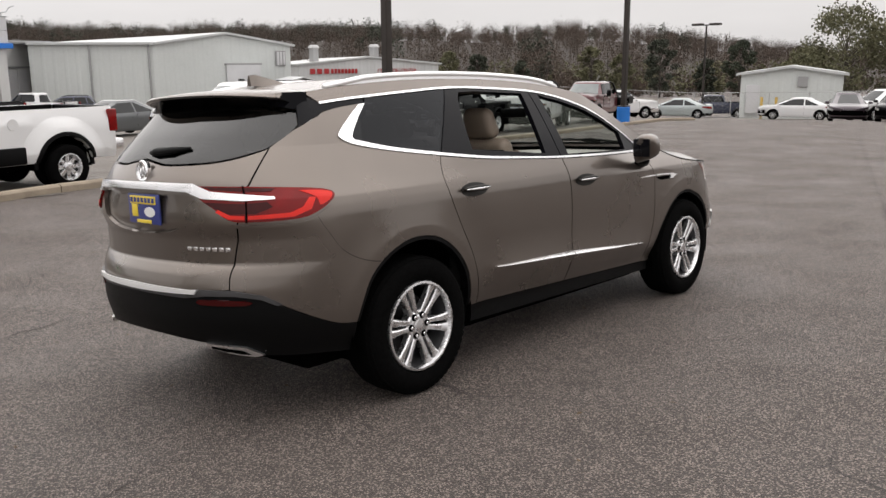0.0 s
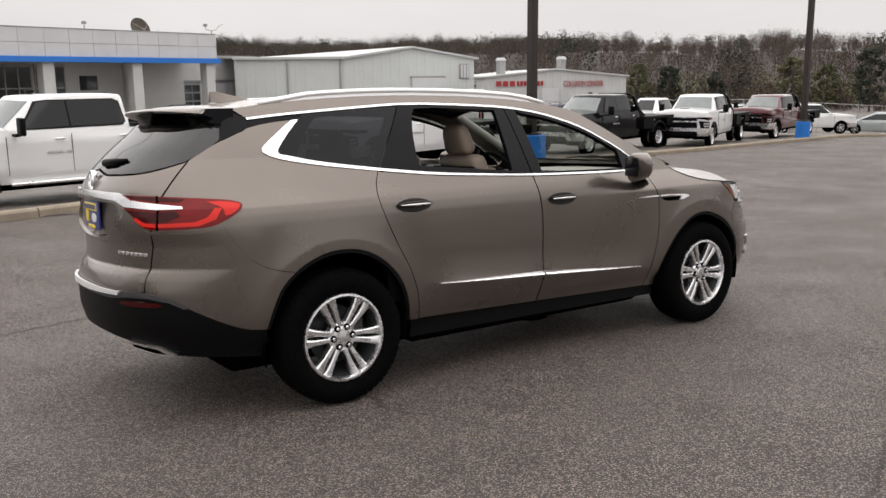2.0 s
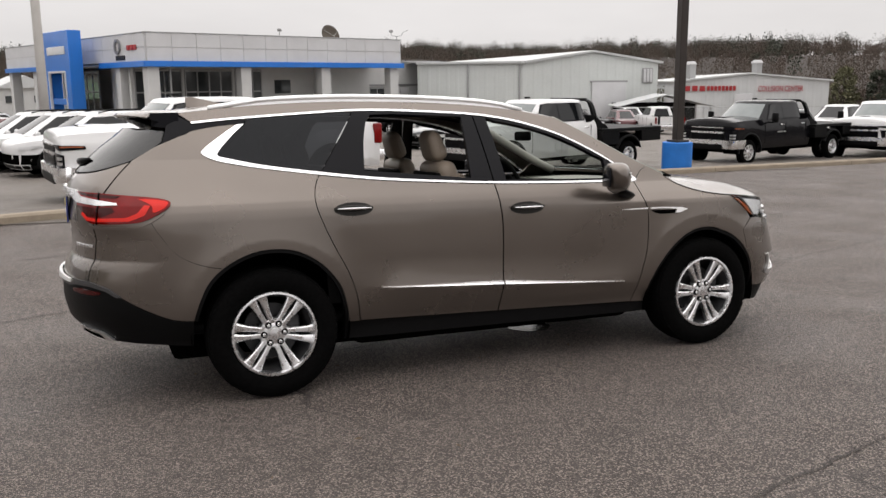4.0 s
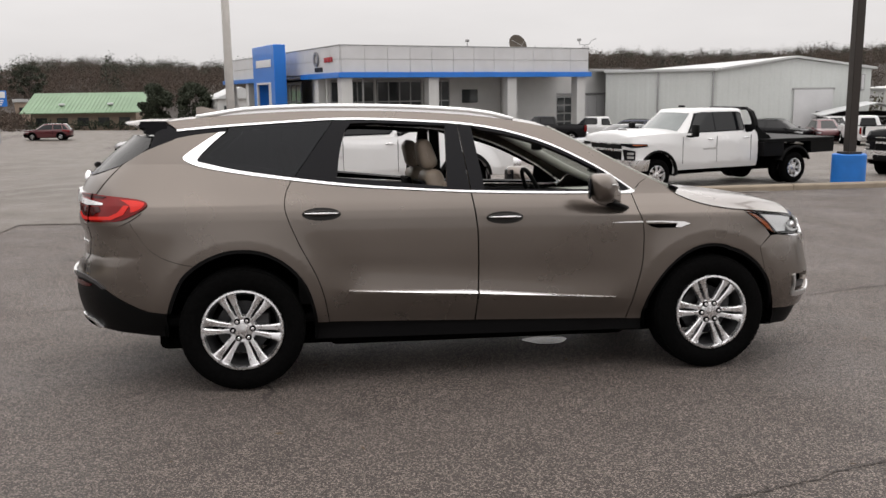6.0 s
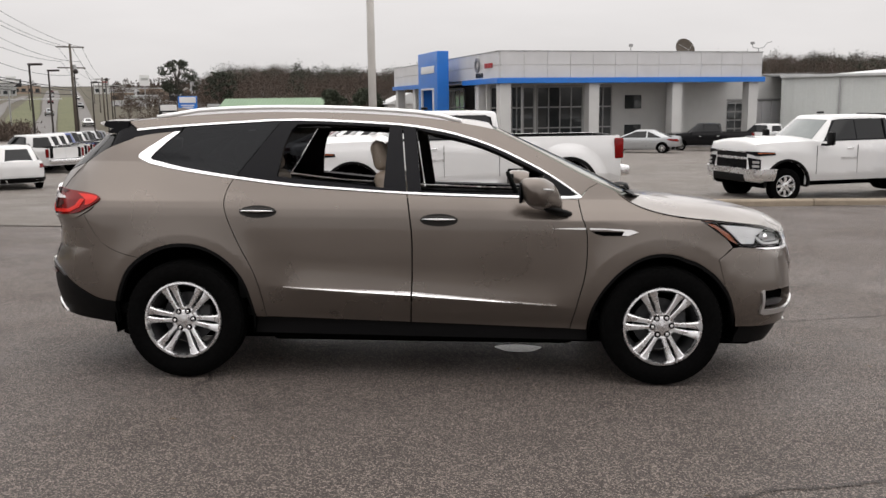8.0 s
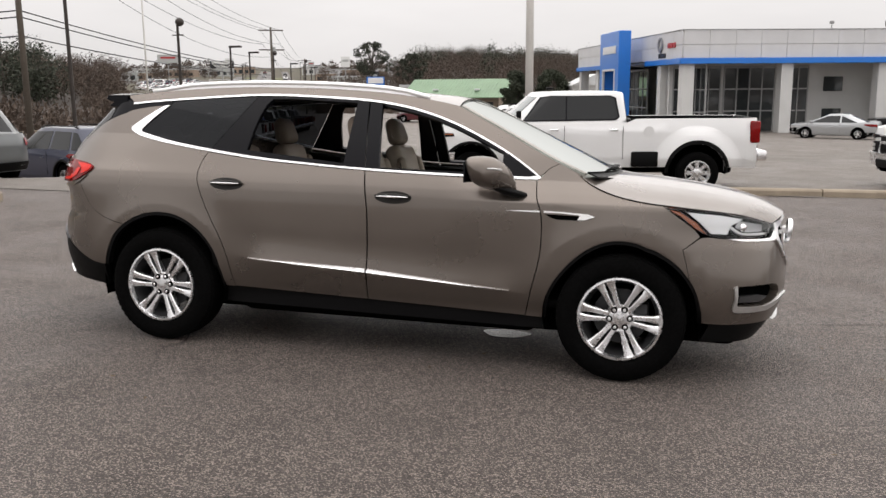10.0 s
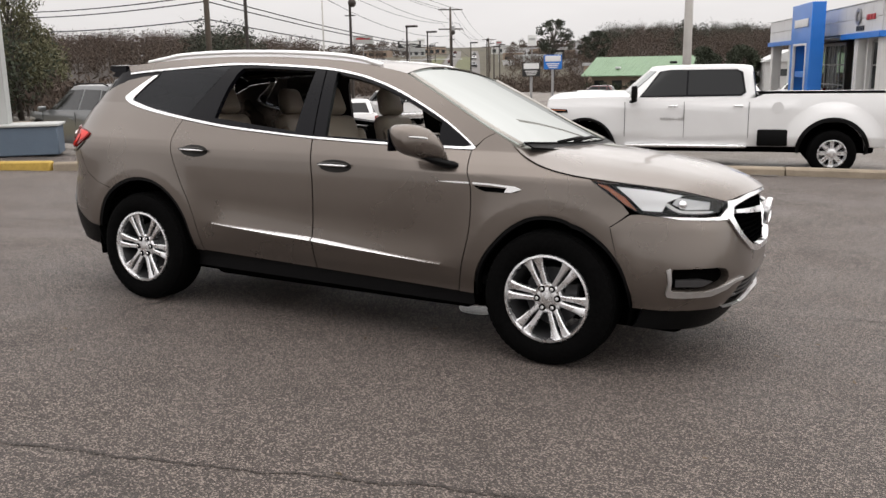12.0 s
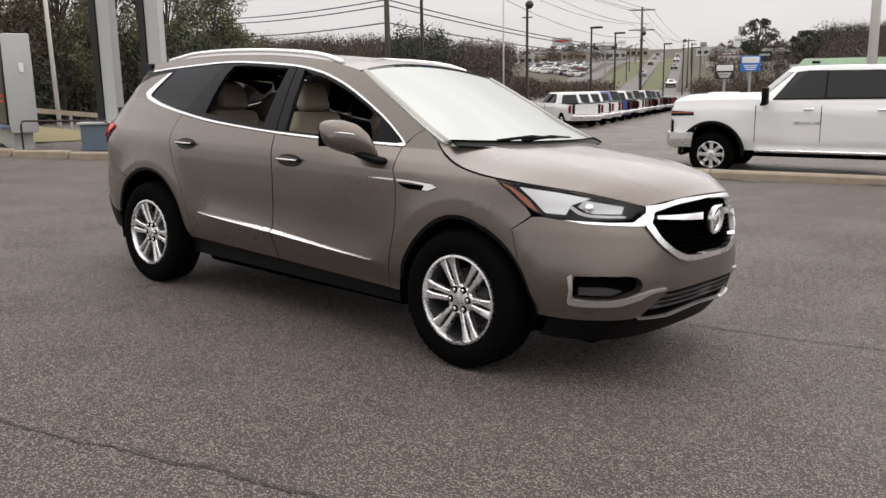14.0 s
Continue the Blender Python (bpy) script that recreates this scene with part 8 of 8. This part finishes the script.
for i in range(8):
    r = 170 + 50 * i
    a = lookup([(160, 118.4), (225, 117.4), (440, 116.8), (620, 116.6)], r) if i % 2 else lookup([(160, 115.6), (620, 115.4)], r)
    x, y, z = polar(a, r, .28)
    (suv if i % 3 else sedan)("small car far up the street", (x, y, z), 118 if i % 2 else 298, (WHITE_PAINT, SILVER_PAINT, GREY_PAINT, RED_PAINT)[i % 4], "traffic up the street")
for i in range(46):
    a, r = 121.6 + 2.9 * ((i * 7) % 23) / 23 - .5 * (i // 12) * .5, 226 + 33 * (i // 12) + (i % 3) * 4
    x, y, z = polar(a, r, .28)
    (sedan if i % 4 else suv)("parked car on the far hillside lot", (x, y, z), 60 + 10 * (i % 3), (WHITE_PAINT, SILVER_PAINT, GREY_PAINT, WHITE_PAINT, NAVY_PAINT, RED_PAINT)[i % 6], "cars on the far lot")


def hill_building(az, r, w, h, deep, mat, lab, turn=0.0):
    """A plain commercial building up the hill, its front towards the lot."""
    x, y, z = polar(az, r)
    root = thing("commercial_building", Matrix.Translation((x, y, z)) @ Matrix.Rotation(radians(az - 90 + turn), 4, "Z"), lab, "building", "buildings up the street")
    box_part("wall", (0, deep / 2, h / 2 - .6), (w, deep, h + 1.2), mat, root, 0)
    box_part("roof", (0, deep / 2, h + .12), (w + .5, deep + .5, .35), SHED_ROOF if mat is not PANEL_WHITE else MULLION, root, .02, 1)
    n = max(2, int(w / 3.2))
    for k in range(n):
        box_part("window", (-w / 2 + (k + .5) * w / n, -.04, h * .42), (w / n * .6, .12, h * .42), GLAZING, root, .02, 1)
    return root


for i, (az, r, w, h) in enumerate(((107.8, 290, 14, 3.2), (109.2, 330, 12, 3.6), (109.9, 250, 8, 2.6), (110.6, 385, 18, 4.2), (111.5, 300, 9, 3.0), (112.3, 420, 16, 4.0), (113.0, 350, 8, 3.2), (113.6, 500, 14, 4.5),
                                   (118.2, 520, 18, 4.5), (119.4, 470, 13, 4.0), (120.6, 500, 22, 5.0), (121.9, 455, 14, 3.6), (123.2, 480, 20, 4.4), (124.3, 430, 12, 3.4), (125.6, 410, 16, 4.0))):
    hill_building(az, r, w, h, 9, (PANEL_WHITE, BRICK_TAN, WALL_WHITE, BRICK_TAN, SIGN_GREY)[i % 5],
                  ("white flat-roofed shop up the hill", "tan brick shop up the hill", "white rendered shop up the hill", "tan brick shop up the hill", "grey metal-sided shop up the hill")[i % 5], (i * 37) % 50 - 25)
for az, r, top, w, h, mt, lab in ((110.2, 200, 5.0, 3.0, 2.2, SIGN_BLACK, "dark board sign on a tall post up the street"), (111.8, 260, 8.0, 2.6, 3.0, WHITE_MARK, "white board sign on a tall post up the street"),
                                  (113.9, 330, 7.0, 2.2, 1.6, SIGN_GREY, "grey board sign on a tall post up the street"), (122.6, 390, 9.0, 8.5, 3.4, SIGN_GREY, "grey billboard on a post above the far lot"), (118.9, 430, 8.0, 4.0, 2.4, WHITE_MARK, "white board sign on a tall post up the street")):
    x, y, z = polar(az, r)
    sg = thing("street_sign", Matrix.Translation((x, y, z)) @ Matrix.Rotation(radians(az - 90), 4, "Z"), lab, "sign")
    box_part("post", (0, .1, top / 2), (.35, .35, top), MULLION, sg, 0)
    board = box_part("board", (0, -.15, top), (w, .3, h), mt, sg, .02, 1)
    box_part("board_bar", (0, -.33, top + h * .12), (w * .7, .06, h * .22), SIGN_GREY if mt is not SIGN_GREY else SIGN_RED, board, .01, 1)
for i, (az, r) in enumerate(((114.3, 150), (113.9, 190), (114.5, 240), (118.4, 200), (118.3, 260), (114.6, 320), (118.0, 340))):
    x, y, z = polar(az, r)
    root = thing("street_lamp", Matrix.Translation((x, y, z)), "dark lamp post beside the climbing street", "street lamp", "street lamps up the hill")
    bm = bmesh.new()
    tube(bm, [(0, 0, -.3), (0, 0, 7.5)], [.12, .08], 6)
    part("pole", bm, POLE_BROWN, root)
    box_part("lamp_head", (.6, 0, 7.5), (1.3, .4, .2), POLE_BROWN, root, .03, 1)


def leafy(rng, centres, radii, n_each, size, flat=1.0, up=0.0):
    """Small leaf or twig tufts scattered through ellipsoids; vertices and faces."""
    out_v, out_f = [], []
    base = 0
    for c, rad, n in zip(centres, radii, n_each):
        d = rng.normal(size=(n, 3))
        d /= np.linalg.norm(d, axis=1)[:, None] + 1e-9
        q = rng.uniform(.25, 1.0, (n, 1)) ** .5
        p = np.asarray(c)[None, :] + d * q * np.asarray(rad)[None, :] * rng.uniform(.75, 1.15, (n, 1))
        a = rng.normal(size=(n, 3)) + np.array((0, 0, up))
        a /= np.linalg.norm(a, axis=1)[:, None]
        b = np.cross(a, rng.normal(size=(n, 3)))
        b /= np.linalg.norm(b, axis=1)[:, None] + 1e-9
        s = size * rng.uniform(.5, 1.4, (n, 1))
        v = np.stack([p + a * s, p + b * s * flat * .6, p - a * s * .9, p - b * s * flat * .5], 1).reshape(-1, 3)
        out_v.append(v)
        k = np.arange(n) * 4 + base
        out_f.append(np.stack([k, k + 1, k + 2, k + 3], 1))
        base += 4 * n
    return np.concatenate(out_v), np.concatenate(out_f)


def quads(name, v, f, mat, parent=None):
    me_ = bpy.data.meshes.new(name)
    me_.vertices.add(len(v))
    me_.vertices.foreach_set("co", v.astype(np.float32).ravel())
    me_.loops.add(f.size)
    me_.loops.foreach_set("vertex_index", f.astype(np.int32).ravel())
    me_.polygons.add(len(f))
    me_.polygons.foreach_set("loop_start", np.arange(len(f), dtype=np.int32) * 4)
    me_.update(calc_edges=True)
    me_.validate()
    return part(name, me_, mat, parent)


def stems(name, rows, mat, parent=None):
    """Trunks and limbs as tapered three-sided sticks: (foot, top, r0, r1)."""
    v, f = [], []
    for p, q, r0, r1 in rows:
        i = len(v)
        for c, r in ((p, r0), (q, r1)):
            for k in range(3):
                v.append((c[0] + r * math.cos(k * 2.094), c[1] + r * math.sin(k * 2.094), c[2]))
        for k in range(3):
            f.append((i + k, i + (k + 1) % 3, i + 3 + (k + 1) % 3, i + 3 + k))
    return quads(name, np.array(v), np.array(f), mat, parent)


rng = np.random.default_rng(7)


def wood(name, label, az0, az1, r0, r1, count, h, mat, size, tufts, slim, keep=None, up=0.0):
    """Many far trees of one kind in one mesh, on the hillside."""
    cs, rads, ns, sticks = [], [], [], []
    made = 0
    while made < count:
        a = rng.uniform(az0, az1)
        r = math.sqrt(rng.uniform(r0 * r0, r1 * r1))
        if keep is not None and not keep(a, r):
            made += 1
            continue
        x, y, z = polar(a, r)
        hh = h * rng.uniform(.55, 1.28)
        wv = hh * slim * rng.uniform(.8, 1.25)
        cs.append((x, y, z + hh * .54))
        rads.append((wv, wv, hh * .48))
        ns.append(int(tufts * rng.uniform(.7, 1.3)))
        lean = rng.uniform(-.05, .05, 2) * hh
        sticks.append(((x, y, z - .3), (x + lean[0], y + lean[1], z + hh * .85), .022 * hh, .004 * hh))
        for _ in range(4):
            t = rng.uniform(.35, .7)
            sticks.append(((x + lean[0] * t, y + lean[1] * t, z + hh * t), (x + rng.uniform(-1, 1) * wv, y + rng.uniform(-1, 1) * wv, z + hh * min(1.02, t + rng.uniform(.15, .4))), .008 * hh, .002 * hh))
        made += 1
    v, f = leafy(rng, cs, rads, ns, size, .5 if up else 1.0, up)
    ob = quads(name, v, f, mat)
    tagged(ob, label, "woods", "", "stuff")
    stems("woodland_stem", sticks, BARK, ob)


open_sky = lambda a, r: not (108.5 < a < 125.5)
wood("bare_wood", "bare brown winter trees on the hillside", 8, 109, 118, 400, 2100, 6.0, TWIGS, .20, 300, .42, keep=lambda a, r: open_sky(a, r) and not (a > 92 and r < 190), up=.9)
wood("pale_wood", "pale bare winter trees along the ridge", 8, 109, 150, 400, 480, 6.2, PALE_TWIGS, .24, 190, .36, keep=lambda a, r: open_sky(a, r) and not (a > 92 and r < 190), up=1.3)
wood("evergreen_wood", "dark evergreen trees among bare winter woods", 8, 109, 130, 420, 420, 6.6, PINE_LEAF, .30, 190, .26, keep=lambda a, r: open_sky(a, r) and (r > 330 or int(a / 3.1) % 3 == 0))
wood("evergreen_wood", "dark evergreen trees along the ridge", 46, 80, 310, 415, 560, 6.2, PINE_LEAF, .24, 260, .52)
wood("evergreen_wood", "dark evergreen trees along the ridge", 80, 108, 250, 415, 200, 6.4, PINE_LEAF, .24, 260, .5, keep=open_sky)
wood("bare_wood", "dense bare brown trees behind the green-roofed building", 91, 108.5, 165, 300, 330, 4.8, TWIGS, .20, 300, .55, up=.7)
wood("evergreen_wood", "dark evergreens above the bare trees", 91, 108.5, 270, 330, 90, 6.0, PINE_LEAF, .22, 300, .5)
# Belt of trees added out of view to darken reflections in the SUV's side.
wood("bare_wood", "added brown trees out of view that darken the car's reflections", -70, 8, 120, 220, 420, 9.5, TWIGS, .36, 130, .42, up=.7)
wood("bare_wood", "bare brown winter trees beyond the street", 125.5, 142, 135, 310, 430, 6.4, TWIGS, .26, 260, .40, up=.7)
wood("bare_wood", "bare brown winter trees beyond the street", 141.5, 172, 70, 300, 380, 6.6, TWIGS, .22, 260, .36, up=.7)
wood("evergreen_wood", "dark evergreen trees beyond the street", 129, 133.5, 130, 175, 18, 8.0, PINE_LEAF, .24, 620, .36)
wood("olive_thicket", "olive-green thicket beyond the street", 141.5, 148, 80, 105, 60, 6.4, OLIVE_LEAF, .15, 650, .32)
wood("olive_thicket", "olive-green thicket beyond the street", 148, 172, 52, 90, 110, 8.6, OLIVE_LEAF, .13, 850, .32)
wood("dark_thicket", "dark leafy thicket close to the street", 143, 172, 50, 75, 80, 5.6, HEDGE_LEAF, .12, 900, .42)
wood("brush", "low brown brush along the wood's edge", 8, 92, 112, 150, 420, 3.0, TWIGS, .30, 80, .45, up=1.5)
wood("green_brush", "low olive brush along the wood's edge", 20, 66, 112, 150, 110, 4.0, OLIVE_LEAF, .22, 160, .40)
wood("brush", "low brown brush at the foot of the bank", 119.3, 128, 112, 150, 170, 2.4, TWIGS, .22, 130, .6, up=1.2)
wood("brush", "low brown brush at the foot of the bank", 108.5, 114.0, 118, 170, 90, 2.2, TWIGS, .22, 130, .6, up=1.2)
wood("brush", "low brown brush along the street", 128, 172, 50, 80, 260, 2.4, TWIGS, .24, 110, .5, up=1.5)
wood("bare_wood", "bare brown trees on the slope beside the street", 107, 113.4, 175, 470, 170, 5.0, TWIGS, .26, 200, .42, up=.7)
wood("bare_wood", "bare brown trees above the far hillside lot", 119.6, 125.4, 385, 480, 70, 5.5, TWIGS, .30, 180, .42, up=.7)
wood("far_trees", "far bare trees along the hilltop street", 108, 126, 470, 700, 160, 7.5, TWIGS, .6, 80, .32, keep=lambda a, r: not (113 < a < 119.5))


def tree(label, x, y, h, wide, mat, leaf=.14, clumps=16, per=110, z=None, seed=1, gap=.45, start=.3):
    """A single tree: tapered trunk, limbs, and a crown of many small leaves in clumps with gaps."""
    rr = np.random.default_rng(seed)
    z = ground_z(x, y) if z is None else z
    root = thing("tree", Matrix.Translation((x, y, z)), label, "tree")
    bm = bmesh.new()
    tip = Vector((rr.uniform(-.3, .3), rr.uniform(-.3, .3), h * .9))
    tube(bm, [(0, 0, -.2), tip * .35 + Vector((.05, 0, 0)), tip * .7, tip], [h * .020, h * .016, h * .009, h * .003], 7)
    cs, rads = [], []
    for k in range(clumps):
        t = start + (1 - start) * (k + .5) / clumps
        a = rr.uniform(0, 6.28)
        reach = wide * (1 - abs(2 * (t - start) / (1 - start) - .8) ** 2 * .55) * rr.uniform(.45, 1)
        c = Vector((math.cos(a) * reach, math.sin(a) * reach, h * min(t + .06, .98)))
        tube(bm, [tip * (t * .8), (tip * (t * .85) + c) / 2, c], [h * .006, h * .004, h * .0015], 5, caps=False)
        cs.append(tuple(c))
        s = wide * rr.uniform(.62 * gap, gap)
        rads.append((s, s, s * .75))
    part("trunk", bm, BARK, root, smooth=True)
    v, f = leafy(rr, cs, rads, [per] * clumps, leaf)
    quads("crown", v, f, mat, root)
    return root


tree("tall loblolly-like pine with an open dark crown", -43.9, 126.3, 9.6, 3.1, PINE_LEAF, .15, 56, 60, z=-1.2, seed=3, start=.45, gap=.24)
tree("tall dark pine with an open crown", -38.5, 130, 7.8, 2.6, PINE_LEAF, .15, 44, 60, z=-1.2, seed=4, start=.45, gap=.24)
tree("large olive-green tree with pale sparse leaves", 77.6, 21.9, 8.8, 4.3, OLIVE_LEAF, .15, 34, 260, seed=5, start=.15)
tree("olive-green tree beside the shed", 82, 15.5, 8.2, 4.2, OLIVE_LEAF, .15, 30, 240, seed=6, start=.12)
tree("olive-green tree behind the shed", 84, 27.5, 6.0, 3.0, OLIVE_LEAF, .15, 24, 200, seed=7, start=.12)
for i, (az, r, h, m_) in enumerate(((31, 108, 7.0, PINE_LEAF), (33.5, 110, 5.5, OLIVE_LEAF), (35.5, 112, 6.5, OLIVE_LEAF), (26, 106, 6.5, HEDGE_LEAF), (28, 110, 4.5, PINE_LEAF), (40, 114, 5.0, PINE_LEAF), (43, 116, 6.0, PINE_LEAF), (45, 115, 6.5, OLIVE_LEAF))):
    x, y, z = polar(az, r)
    tree("young evergreen in front of the bare wood", x, y, h, h * .30, m_, .15, 46, 85, z=ground_z(x, y), seed=20 + i, start=.08, gap=.34)
for i, (x, y) in enumerate(((-17.5, 108), (-12.5, 106))):
    tree("round dark green tree by the green-roofed building", x, y, 5.4, 2.1, HEDGE_LEAF, .13, 34, 380, seed=40 + i, start=.12)
for i, (az, r, h) in enumerate(((143.8, 60, 7.9), (146.8, 56, 8.6), (150, 58, 9.6), (153, 53, 9.8), (156, 51, 10), (159, 50, 10), (163, 50, 10))):
    x, y = 5.4 + r * math.cos(radians(az)), -5 + r * math.sin(radians(az))
    tree("winter tree with sparse leaves close to the street", x, y, h, h * .27, TWIGS if i in (2, 4) else OLIVE_LEAF, .085, 46, 210, seed=60 + i, start=.2, gap=.45)
for i in range(8):
    x, y = -33.5 + i * 1.9, 112.2 - i * .14
    rr = np.random.default_rng(90 + i)
    v, f = leafy(rr, [(x, y, ground_z(x, y) + .6)], [(1.0, .7, .75)], [220], .14)
    tagged(quads("hedge", v, f, HEDGE_LEAF), "clipped dark green hedge by the green-roofed building", "hedge", "hedges")
# dry grass beyond the sign, and the bank by the street
sheet("dry_grass_strip", steps([(-30, -14.8, 1.5)]), steps([(-4, 14, 1.5)]), .03, DRY_GRASS, keep=lambda x, y: y < 5.2 + (x + 9.5) * .1 + 6, label="dry yellow grass strip beyond the sign", category="grass")
